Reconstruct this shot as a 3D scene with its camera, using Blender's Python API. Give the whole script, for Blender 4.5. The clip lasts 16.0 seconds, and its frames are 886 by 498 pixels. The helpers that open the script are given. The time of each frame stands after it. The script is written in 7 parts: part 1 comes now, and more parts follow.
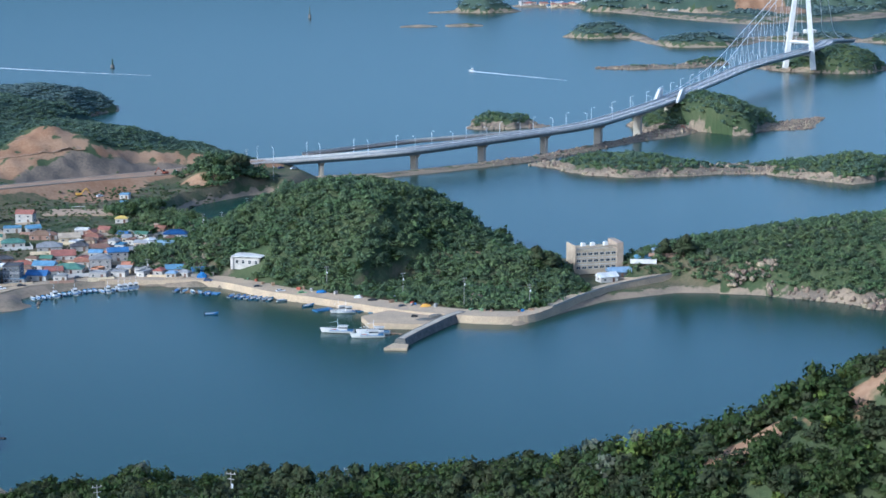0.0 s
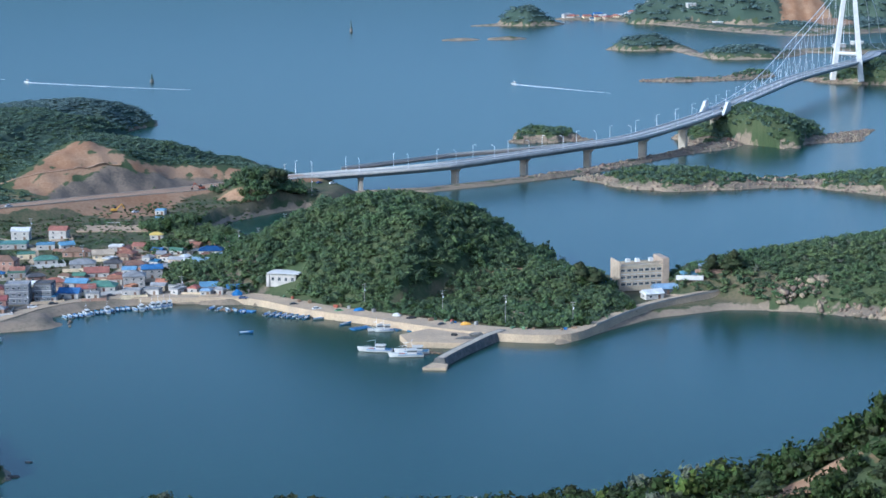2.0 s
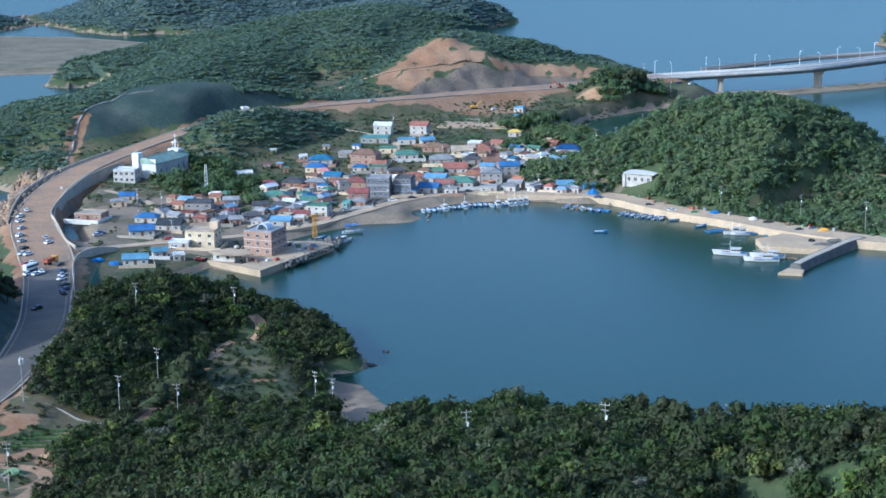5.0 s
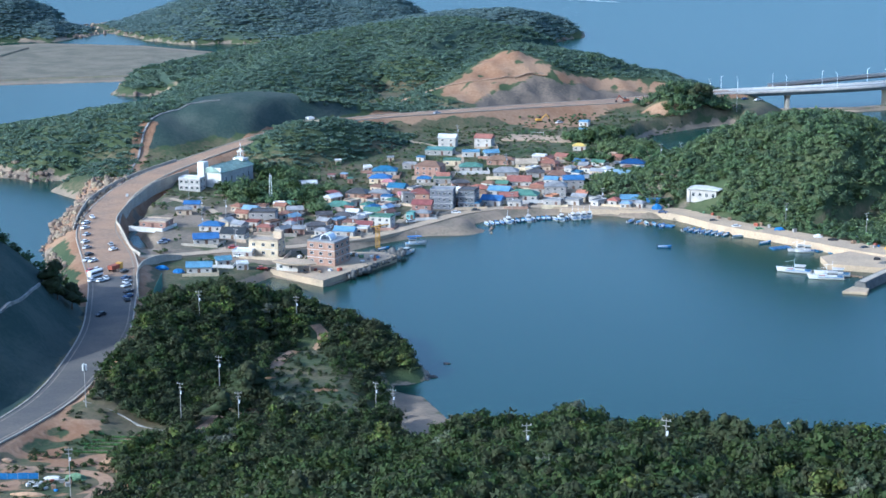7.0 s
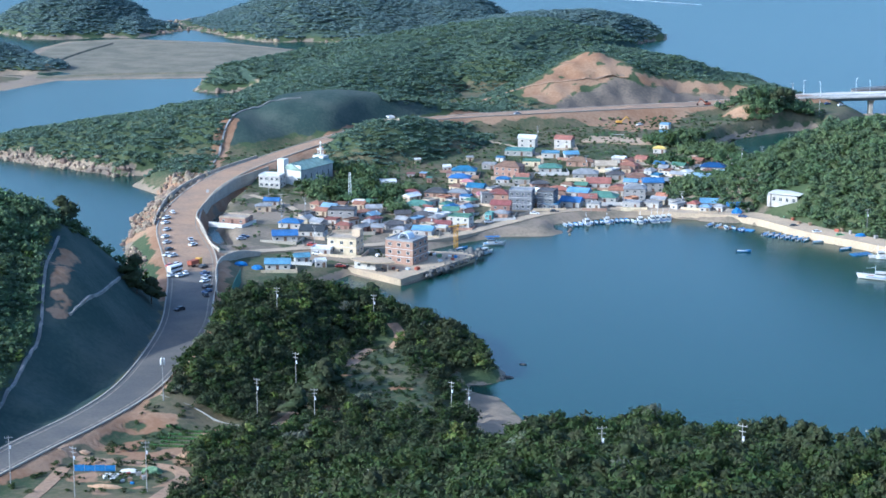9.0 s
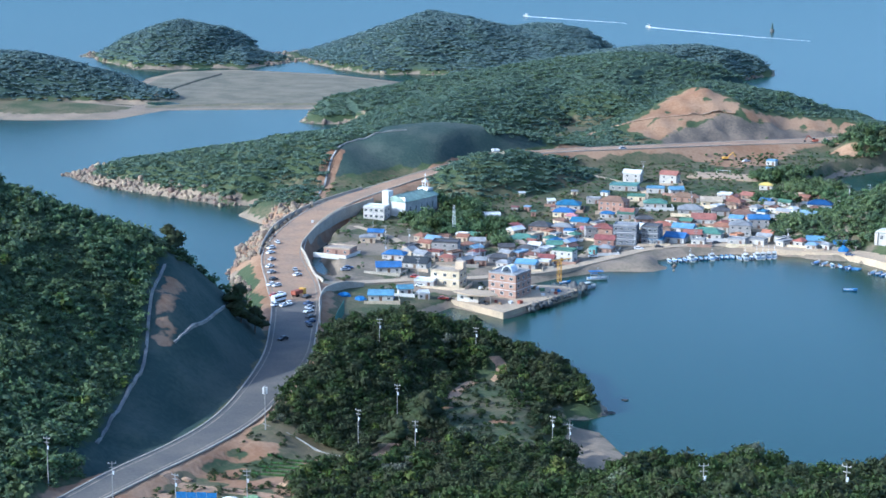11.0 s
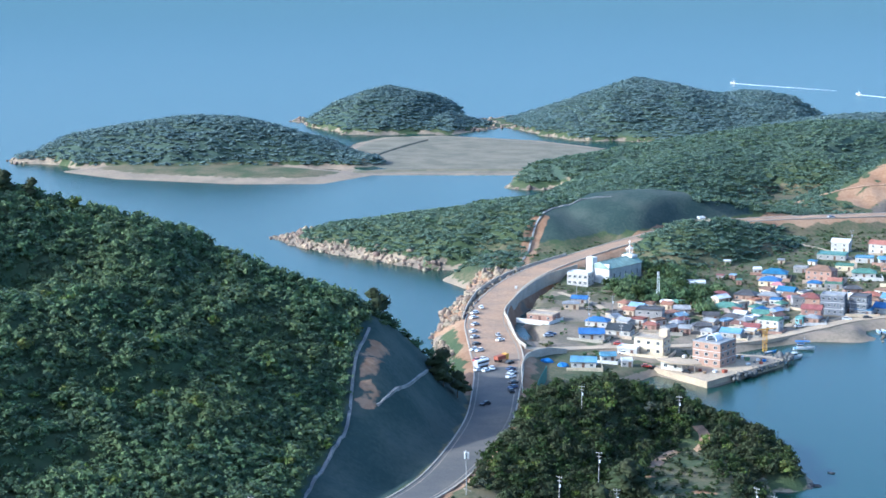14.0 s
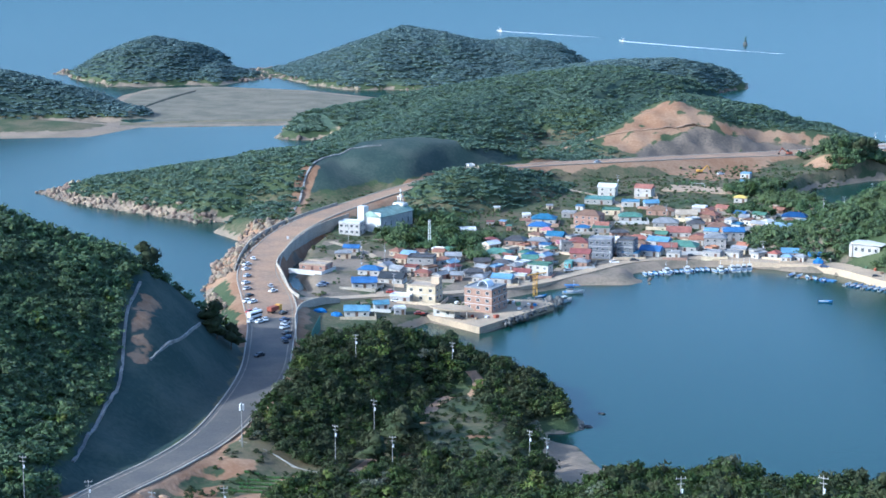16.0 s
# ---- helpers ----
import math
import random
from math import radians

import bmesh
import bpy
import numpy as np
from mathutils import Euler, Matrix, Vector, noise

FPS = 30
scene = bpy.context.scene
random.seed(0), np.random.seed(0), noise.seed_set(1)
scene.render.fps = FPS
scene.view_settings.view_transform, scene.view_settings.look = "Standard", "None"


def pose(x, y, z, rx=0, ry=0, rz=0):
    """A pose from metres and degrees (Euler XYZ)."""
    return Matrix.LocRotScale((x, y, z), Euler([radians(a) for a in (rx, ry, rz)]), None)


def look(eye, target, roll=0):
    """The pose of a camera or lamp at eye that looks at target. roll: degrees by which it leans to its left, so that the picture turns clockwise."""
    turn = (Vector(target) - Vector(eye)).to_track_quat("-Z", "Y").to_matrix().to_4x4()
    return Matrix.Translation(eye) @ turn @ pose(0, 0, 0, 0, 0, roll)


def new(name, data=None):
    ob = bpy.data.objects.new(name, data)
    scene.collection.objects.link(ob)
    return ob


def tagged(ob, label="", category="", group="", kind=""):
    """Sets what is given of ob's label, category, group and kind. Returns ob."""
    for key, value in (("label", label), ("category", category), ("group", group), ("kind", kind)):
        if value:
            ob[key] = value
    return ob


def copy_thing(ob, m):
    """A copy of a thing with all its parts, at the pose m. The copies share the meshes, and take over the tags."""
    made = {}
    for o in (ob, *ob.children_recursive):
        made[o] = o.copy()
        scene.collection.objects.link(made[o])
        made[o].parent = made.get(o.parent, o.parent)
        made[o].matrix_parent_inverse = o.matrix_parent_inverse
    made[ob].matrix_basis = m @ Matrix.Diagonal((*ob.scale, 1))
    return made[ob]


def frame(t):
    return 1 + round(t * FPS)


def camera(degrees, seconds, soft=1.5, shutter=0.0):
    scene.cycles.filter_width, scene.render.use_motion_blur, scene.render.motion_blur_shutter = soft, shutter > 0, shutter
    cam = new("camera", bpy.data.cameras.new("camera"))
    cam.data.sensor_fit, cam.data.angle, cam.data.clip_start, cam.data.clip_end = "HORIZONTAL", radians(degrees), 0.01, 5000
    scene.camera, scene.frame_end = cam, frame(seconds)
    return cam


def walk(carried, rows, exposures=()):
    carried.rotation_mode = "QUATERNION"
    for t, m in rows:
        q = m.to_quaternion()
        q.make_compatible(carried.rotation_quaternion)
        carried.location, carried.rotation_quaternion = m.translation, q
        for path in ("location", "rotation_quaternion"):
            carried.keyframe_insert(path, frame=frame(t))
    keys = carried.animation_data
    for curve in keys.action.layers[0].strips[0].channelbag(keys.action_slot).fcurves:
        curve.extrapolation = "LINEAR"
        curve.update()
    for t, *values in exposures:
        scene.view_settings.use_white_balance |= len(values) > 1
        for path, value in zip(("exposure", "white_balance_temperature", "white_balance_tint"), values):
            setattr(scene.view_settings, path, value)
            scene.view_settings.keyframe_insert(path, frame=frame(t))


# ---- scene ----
# The lens and the way of the camera, which stands on the hilltop and pans.
cam = camera(25.25, 16.0, soft=1.6)
ROWS = [
    (0, -4.6, -23.0, 190.4, 79.453, 0.126, -7.757),
    (0.5, -4.6, -23.0, 190.5, 79.099, 0.116, -8.838),
    (1, -2.2, -9.5, 188.6, 80.895, -1.073, -11.479),
    (1.5, 0.0, 0.0, 187.0, 80.087, -0.996, -10.001),
    (2, 0.0, 0.0, 187.0, 79.877, 0.473, -6.529),
    (2.5, 0.0, 0.0, 187.0, 78.898, 1.505, -4.024),
    (3, 0.0, 0.0, 187.0, 78.068, 1.882, -2.300),
    (3.5, 0.0, 0.0, 187.0, 77.782, 1.682, -0.979),
    (4, 0.0, 0.0, 187.0, 77.555, 1.020, 1.641),
    (4.5, 0.0, 0.0, 187.0, 77.612, 1.204, 2.977),
    (5, 0.0, 0.0, 187.0, 77.104, 0.947, 3.853),
    (7.5, 0.0, 0.0, 187.0, 77.620, 0.556, 6.012),
    (8, 0.0, 0.0, 187.0, 77.692, 0.518, 6.295),
    (8.5, 0.0, 0.0, 187.0, 77.548, 0.237, 7.183),
    (9, 0.0, 0.0, 187.0, 77.503, 0.066, 8.228),
    (9.5, 0.0, 0.0, 187.0, 78.332, -0.131, 9.232),
    (9.7, 0.0, 0.0, 187.0, 78.554, -0.067, 9.825),
    (12, 0.0, 0.0, 187.0, 78.081, -0.081, 11.546),
    (12.5, 0.0, 0.0, 187.0, 77.551, 0.099, 12.010),
    (13, 0.0, 0.0, 187.0, 78.011, 0.163, 13.976),
    (13.5, 0.0, 0.0, 187.0, 79.874, -0.280, 16.232),
    (14, 0.0, 0.0, 187.0, 80.374, 0.210, 17.261),
    (14.5, 0.0, 0.0, 187.0, 80.168, 0.036, 18.628),
    (15, 0.0, 0.0, 187.0, 78.833, 0.078, 17.059),
    (15.5, 0.0, 0.0, 187.0, 78.492, 0.124, 13.870),
    (16, 0.0, 0.0, 187.0, 78.894, 0.150, 10.555),
]
walk(cam, [(t, pose(x, y, z, a, b, c)) for t, x, y, z, a, b, c in ROWS], exposures=((0.0, 0.57, 4820, 7), (2.5, 0.55, 4780, 7), (5.0, 0.74, 4740, 6), (9.0, 1.05, 4740, 6), (12.5, 1.16, 4780, 6), (14.5, 1.40, 4860, 6), (16.0, 1.10, 4740, 6)))

# ---------------------------------------------------------------- light
SUN_TO = Vector((-0.76, -0.46, 0.46)).normalized()
world = bpy.data.worlds.new("sky")
scene.world = world
world.use_nodes = True
wn = world.node_tree.nodes
sky = wn.new("ShaderNodeTexSky")
sky.sky_type = "NISHITA"
sky.sun_disc = False
sky.sun_elevation = math.asin(SUN_TO.z)
sky.sun_rotation = math.atan2(SUN_TO.x, SUN_TO.y)
sky.altitude = 200
sky.dust_density = 3.4
sky.ozone_density = 1.6
wn["Background"].inputs["Strength"].default_value = 0.15
world.node_tree.links.new(sky.outputs[0], wn["Background"].inputs["Color"])
sun_data = bpy.data.lights.new("sun", "SUN")
sun_data.energy = 2.7
sun_data.angle = radians(0.6)
sun_data.color = (1.0, 0.90, 0.74)
sun = new("sun", sun_data)
sun.matrix_world = look(SUN_TO * 300, (0, 0, 0))


# ---------------------------------------------------------------- materials
def material(name, base, rough=0.8, metal=0.0, vary=0.25, scale=0.5, second=None, fine=6.0, bump=0.0, bump_scale=4.0, island=0.0, objects=0.0, spec=0.3, haze_sheen=0.0, leafy=0.0):
    """A surface of one base colour (and a second one in patches), with noise at two scales, random steps per piece and fine relief."""
    m = bpy.data.materials.new(name)
    m.use_nodes = True
    nt = m.node_tree
    n, l = nt.nodes, nt.links
    b = n["Principled BSDF"]
    b.inputs["Roughness"].default_value = rough
    b.inputs["Metallic"].default_value = metal
    b.inputs["Specular IOR Level"].default_value = spec
    # bluish sheen that lifts the dark leaves, painted in place of haze
    if haze_sheen:
        b.inputs["Sheen Weight"].default_value = haze_sheen
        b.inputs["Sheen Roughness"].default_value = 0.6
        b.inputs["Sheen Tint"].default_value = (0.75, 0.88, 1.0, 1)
    geo = n.new("ShaderNodeNewGeometry")

    def tex(s, detail):
        t = n.new("ShaderNodeTexNoise")
        t.inputs["Scale"].default_value = s
        t.inputs["Detail"].default_value = detail
        l.new(geo.outputs["Position"], t.inputs["Vector"])
        return t.outputs["Fac"]

    def mix(fac, a, c, kind="MIX"):
        x = n.new("ShaderNodeMix")
        x.data_type, x.blend_type = "RGBA", kind
        for sock, v in ((x.inputs[0], fac), (x.inputs[6], a), (x.inputs[7], c)):
            if isinstance(v, (int, float)):
                sock.default_value = v
            elif isinstance(v, tuple):
                sock.default_value = (*v, 1)
            else:
                l.new(v, sock)
        return x.outputs[2]

    def span(v, lo, hi, a=0.0, c=1.0):
        x = n.new("ShaderNodeMapRange")
        for k, w in zip((1, 2, 3, 4), (lo, hi, a, c)):
            x.inputs[k].default_value = w
        l.new(v, x.inputs[0])
        return x.outputs[0]

    col = mix(span(tex(scale, 4), 0.38, 0.62), base, second or tuple(min(1, c * (1 - vary)) for c in base))
    g = n.new("ShaderNodeCombineColor")
    f = span(tex(fine, 3), 0.3, 0.7, 1 - vary * 0.6, 1 + vary * 0.6)
    for k in range(3):
        l.new(f, g.inputs[k])
    col = mix(1.0, col, g.outputs[0], "MULTIPLY")
    for amount, sock in ((island, geo.outputs["Random Per Island"]), (objects, None)):
        if amount:
            if sock is None:
                sock = n.new("ShaderNodeObjectInfo").outputs["Random"]
            h = n.new("ShaderNodeHueSaturation")
            l.new(span(sock, 0, 1, 0.5 - amount * 0.07, 0.5 + amount * 0.05), h.inputs["Hue"])
            l.new(span(sock, 0, 1, 1 - amount * 0.6, 1 + amount * 0.6), h.inputs["Value"])
            l.new(col, h.inputs["Color"])
            col = h.outputs[0]
    l.new(col, b.inputs["Base Color"])
    if bump:
        bp = n.new("ShaderNodeBump")
        bp.inputs["Strength"].default_value = bump
        bp.inputs["Distance"].default_value = 1.0 / bump_scale
        l.new(tex(bump_scale, 4), bp.inputs["Height"])
        l.new(bp.outputs[0], b.inputs["Normal"])
    if leafy:
        thin, both = n.new("ShaderNodeBsdfTranslucent"), n.new("ShaderNodeMixShader")
        l.new(col, thin.inputs["Color"])
        both.inputs[0].default_value = leafy
        l.new(b.outputs[0], both.inputs[1])
        l.new(thin.outputs[0], both.inputs[2])
        l.new(both.outputs[0], n["Material Output"].inputs["Surface"])
    return m


M = {}
M["scrub"] = material("scrub", (0.045, 0.062, 0.022), 0.9, second=(0.075, 0.08, 0.034), scale=0.06, fine=0.7, bump=0.6, bump_scale=0.8)
M["leaf"] = material("leaf", (0.030, 0.052, 0.011), 0.75, second=(0.043, 0.064, 0.015), scale=0.10, fine=0.7, vary=0.35, island=0.35, leafy=0.25)
M["leaf_bright"] = material("leaf_bright", (0.084, 0.124, 0.019), 0.7, second=(0.100, 0.118, 0.027), scale=0.10, fine=0.7, vary=0.35, island=0.4, leafy=0.25)
M["leaf_silver"] = material("leaf_silver", (0.115, 0.120, 0.085), 0.75, second=(0.090, 0.110, 0.060), scale=0.10, fine=0.7, vary=0.3, island=0.4, haze_sheen=0.05, leafy=0.25)
M["pine"] = material("pine", (0.032, 0.048, 0.018), 0.8, second=(0.044, 0.052, 0.021), scale=0.12, fine=0.8, vary=0.35, island=0.35, leafy=0.25)
# leaves from mid to far distance: paler and bluer, haze painted into the colour
M["leaf_mid"] = material("leaf_mid", (0.077, 0.127, 0.047), 0.85, second=(0.102, 0.138, 0.050), scale=0.03, fine=0.5, vary=0.2, island=0.2, haze_sheen=0.10, leafy=0.25)
M["pine_mid"] = material("pine_mid", (0.062, 0.099, 0.045), 0.85, second=(0.074, 0.108, 0.048), scale=0.04, fine=0.6, vary=0.2, island=0.2, haze_sheen=0.08, leafy=0.25)
M["leaf_far"] = material("leaf_far", (0.077, 0.121, 0.080), 0.85, second=(0.088, 0.132, 0.083), scale=0.03, fine=0.4, vary=0.25, island=0.2, haze_sheen=0.08, leafy=0.25)
M["leaf_haze_tint"] = material("leaf_haze_tint", (0.086, 0.133, 0.122), 0.85, second=(0.096, 0.140, 0.130), scale=0.04, fine=0.3, vary=0.15, island=0.10, haze_sheen=0.08, leafy=0.25)
M["bark"] = material("bark", (0.11, 0.075, 0.05), 0.9, fine=3)
M["rock"] = material("rock", (0.27, 0.205, 0.14), 0.85, second=(0.17, 0.135, 0.10), scale=0.25, fine=1.5, vary=0.4, bump=0.8, bump_scale=1.0, island=0.4)
M["sand"] = material("sand", (0.46, 0.38, 0.28), 0.9, second=(0.38, 0.30, 0.22), scale=0.08, fine=2, vary=0.2)
M["earth"] = material("earth", (0.36, 0.21, 0.12), 0.95, second=(0.42, 0.29, 0.18), scale=0.06, fine=0.8, vary=0.35, bump=0.5, bump_scale=0.7)
M["cut"] = material("cut", (0.20, 0.18, 0.15), 0.9, second=(0.28, 0.23, 0.17), scale=0.07, fine=0.6, vary=0.4, bump=0.8, bump_scale=0.5)
M["net"] = material("net", (0.045, 0.07, 0.05), 0.9, second=(0.075, 0.09, 0.065), scale=0.05, fine=0.8, vary=0.35, bump=0.4, bump_scale=0.6)
M["field"] = material("field", (0.085, 0.105, 0.045), 0.9, second=(0.14, 0.13, 0.07), scale=0.045, fine=0.5, vary=0.45)
M["asphalt"] = material("asphalt", (0.10, 0.095, 0.088), 0.9, second=(0.145, 0.128, 0.108), scale=0.06, fine=1.2, vary=0.2)
M["concrete"] = material("concrete", (0.42, 0.37, 0.30), 0.85, second=(0.35, 0.31, 0.25), scale=0.15, fine=1.5, vary=0.25)
M["dike_earth"] = material("dike_earth", (0.17, 0.145, 0.10), 0.95, second=(0.11, 0.11, 0.07), scale=0.08, fine=1.0, vary=0.3)
M["wet_stone"] = material("wet_stone", (0.045, 0.044, 0.042), 0.6, second=(0.075, 0.07, 0.065), scale=0.4, fine=2, vary=0.4, bump=0.6, bump_scale=1.5)
M["pale"] = material("pale", (0.62, 0.60, 0.56), 0.8, scale=0.3, fine=2, vary=0.15)
M["white"] = material("white", (0.64, 0.63, 0.60), 0.6, scale=0.5, fine=3, vary=0.12)


def water_material():
    m = bpy.data.materials.new("sea_water")
    m.use_nodes = True
    n, l = m.node_tree.nodes, m.node_tree.links
    b = n["Principled BSDF"]
    b.inputs["Roughness"].default_value = 0.22
    b.inputs["IOR"].default_value = 1.33
    geo = n.new("ShaderNodeNewGeometry")
    big = n.new("ShaderNodeTexNoise")
    big.inputs["Scale"].default_value = 0.006
    big.inputs["Detail"].default_value = 4
    l.new(geo.outputs["Position"], big.inputs["Vector"])
    ramp = n.new("ShaderNodeMix")
    ramp.data_type = "RGBA"
    ramp.inputs[6].default_value = (0.008, 0.036, 0.027, 1)
    ramp.inputs[7].default_value = (0.014, 0.048, 0.035, 1)
    l.new(big.outputs["Fac"], ramp.inputs[0])
    l.new(ramp.outputs[2], b.inputs["Base Color"])
    wave = n.new("ShaderNodeTexNoise")
    wave.inputs["Scale"].default_value = 0.5
    wave.inputs["Detail"].default_value = 5
    l.new(geo.outputs["Position"], wave.inputs["Vector"])
    bp = n.new("ShaderNodeBump")
    bp.inputs["Strength"].default_value = 0.25
    bp.inputs["Distance"].default_value = 0.35
    l.new(wave.outputs["Fac"], bp.inputs["Height"])
    l.new(bp.outputs[0], b.inputs["Normal"])
    return m


M["sea"] = water_material()


# ---------------------------------------------------------------- mesh helpers
def link_mesh(name, verts, faces, mats, parent=None, smooth=False):
    me = bpy.data.meshes.new(name)
    me.from_pydata(verts, [], faces)
    for m in (mats if isinstance(mats, (list, tuple)) else [mats]):
        me.materials.append(m)
    if smooth:
        me.polygons.foreach_set("use_smooth", [True] * len(me.polygons))
    ob = new(name, me)
    if parent:
        ob.parent = parent
    return ob


def np_mesh(name, V, F, mats, index=None, smooth=False, parent=None):
    """A mesh from arrays: V (n,3), F (m,3) or (m,4)."""
    V, F = np.asarray(V, np.float32), np.asarray(F, np.int32)
    me = bpy.data.meshes.new(name)
    me.vertices.add(len(V))
    me.vertices.foreach_set("co", V.ravel())
    k = F.shape[1]
    me.loops.add(F.size)
    me.loops.foreach_set("vertex_index", F.ravel())
    me.polygons.add(len(F))
    me.polygons.foreach_set("loop_start", np.arange(0, F.size, k, dtype=np.int32))
    for m in (mats if isinstance(mats, (list, tuple)) else [mats]):
        me.materials.append(m)
    if index is not None:
        me.polygons.foreach_set("material_index", np.asarray(index, np.int32))
    if smooth:
        me.polygons.foreach_set("use_smooth", np.ones(len(F), bool))
    me.update(calc_edges=True)
    me.validate()
    ob = new(name, me)
    if parent:
        ob.parent = parent
    return ob


# ---------------------------------------------------------------- the shape of the land
def along(X, Y, pts):
    """For each place: the distance to a polyline, the values interpolated along it, and the side."""
    best = np.full(X.shape, 1e9)
    vals = [np.zeros(X.shape) for _ in range(len(pts[0]) - 2)]
    side = np.zeros(X.shape)
    run = np.zeros(X.shape)
    total = 0.0
    for p, q in zip(pts, pts[1:]):
        dx, dy = q[0] - p[0], q[1] - p[1]
        L = math.hypot(dx, dy)
        u = np.clip(((X - p[0]) * dx + (Y - p[1]) * dy) / (L * L), 0, 1)
        d = np.hypot(X - p[0] - u * dx, Y - p[1] - u * dy)
        hit = d < best
        best = np.where(hit, d, best)
        for k in range(len(vals)):
            vals[k] = np.where(hit, p[k + 2] + u * (q[k + 2] - p[k + 2]), vals[k])
        side = np.where(hit, np.sign(dx * (Y - p[1]) - dy * (X - p[0])), side)
        run = np.where(hit, total + u * L, run)
        total += L
    return best, vals, side, run


def inside(X, Y, pts):
    """Signed distance to a closed outline, positive inside."""
    d, _, _, _ = along(X, Y, [(*p, 0) for p in (*pts, pts[0])])
    odd = np.zeros(X.shape, bool)
    for (x0, y0), (x1, y1) in zip(pts, (*pts[1:], pts[0])):
        if y0 != y1:
            odd ^= ((y0 > Y) != (y1 > Y)) & (X < (x1 - x0) * (Y - y0) / (y1 - y0) + x0)
    return np.where(odd, d, -d)


def ripple(X, Y, size, seed=0.0):
    """Soft uneven values between about -1 and 1, made of a few crossing waves."""
    r = np.random.RandomState(int(abs(seed) * 10) + 7)
    out = np.zeros(X.shape)
    for k in range(7):
        a, w, ph = r.uniform(0, 6.28), r.uniform(0.6, 2.2) / size * 6.28, r.uniform(0, 6.28)
        out += np.sin((X * math.cos(a) + Y * math.sin(a)) * w + ph + 1.5 * np.sin((Y * math.cos(a) - X * math.sin(a)) * w * 0.6 + ph * 2))
    return out / 4.0


def dome(X, Y, spine, floor_z=-5.0, power=2.0):
    """A hill along a spine of (x, y, height, half-width)."""
    X, Y = np.asarray(X, float), np.asarray(Y, float)
    reach = max(p[3] for p in spine) * 1.7
    near = (X > min(p[0] for p in spine) - reach) & (X < max(p[0] for p in spine) + reach) & (Y > min(p[1] for p in spine) - reach) & (Y < max(p[1] for p in spine) + reach)
    out = np.full(X.shape, -30.0)
    if near.any():
        out[near] = dome_core(X[near], Y[near], spine, floor_z, power)
    return out


def dome_core(X, Y, spine, floor_z, power):
    d, (h, w), _, _ = along(X, Y, spine)
    d = d + ripple(X, Y, 60, spine[0][0]) * w * 0.06 + ripple(X, Y, 17, spine[0][1]) * np.minimum(w, 60) * 0.03
    s = np.clip(d / w, 0, 3)
    return floor_z + (h - floor_z) * (1 - s ** power)


# spines of the hills: x, y, height of the ground, half-width
LOOKOUT = [(-40, -160, 150, 260), (0, 0, 182, 300), (-10, 60, 152, 280), (-10, 130, 118, 270), (-10, 250, 90, 270), (0, 340, 71, 220), (-12, 392, 56, 165)]
SPUR = [(170, 190, 140, 120), (140, 222, 133, 118), (115, 249, 126, 112), (96, 257, 115, 108), (80, 263, 106, 108), (60, 282, 95, 110), (42, 315, 83, 112), (24, 352, 71, 112)]
BARE = ((78, 259, 4.5), (84, 259, 3.5), (100, 252, 2.5), (96, 254, 2.6), (96, 250, 2.2), (102, 257, 2.0), (88, 256, 1.8), (110, 252, 2.0))
WEST_HILL = [(-208, 672, 31, 42), (-232, 655, 45, 62), (-300, 637, 75, 105), (-365, 598, 98, 140), (-450, 540, 120, 180), (-560, 470, 122, 200)]
KNOLL = [(-168, 548, 12, 36), (-164, 600, 18, 46), (-163, 650, 20, 46), (-148, 672, 20, 42), (-130, 676, 15, 38), (-119, 672, 11, 34), (-104, 664, 8, 30), (-92, 650, 5, 26), (-82, 640, 4, 17)]
QUAY_HILL = [(-2, 962, 10, 40), (17, 962, 20, 60), (33, 960, 29, 74), (50, 956, 37, 84), (71, 950, 41, 92), (90, 945, 41, 92), (107, 940, 36, 88), (117, 934, 30, 80), (129, 925, 20, 60), (137, 915, 14, 48), (150, 897, 12, 42), (159, 888, 14, 36), (167, 864, 6, 26)]
ABUT_HILL = [(-6, 1193, 5, 15), (8, 1196, 16, 22), (20, 1199, 20, 25), (32, 1200, 14, 22), (45, 1200, 8, 16)]
EAST_HILL = [(228, 902, 12, 32), (248, 902, 17, 46), (276, 900, 20, 60), (304, 898, 22, 80), (333, 895, 25, 94), (347, 890, 30, 96), (367, 885, 33, 98), (440, 860, 31, 110), (520, 840, 28, 110)]
ROCK_HEAD = [(-428, 1064, 1, 18), (-400, 1064, 9, 42), (-353, 1066, 16, 72), (-320, 1068, 21, 92), (-297, 1072, 25, 92), (-275, 1076, 28, 80)]
MAIN_HILL = [(-345, 1318, 6, 26), (-338, 1330, 16, 42), (-318, 1340, 19, 62), (-283, 1360, 24, 92), (-246, 1380, 29, 115), (-189, 1400, 37, 135), (-146, 1410, 42, 138), (-117, 1400, 38, 120), (-91, 1380, 27, 92), (-60, 1382, 23, 72), (-30, 1390, 17, 56), (-1, 1400, 6, 40)]
NOTCH_HILL = [(-270, 1040, 25, 50), (-262, 1085, 28, 62), (-255, 1160, 26, 74), (-240, 1260, 27, 90), (-220, 1350, 29, 100)]
MOUND = [(-206, 1000, 9, 24), (-197, 1012, 20, 32), (-184, 1030, 25, 36), (-169, 1053, 24, 36), (-157, 1072, 18, 34), (-146, 1090, 9, 26)]
WEST_SLOPE = [(-252, 628, 46, 66), (-287, 596, 62, 92), (-306, 549, 65, 96), (-350, 490, 75, 112)]
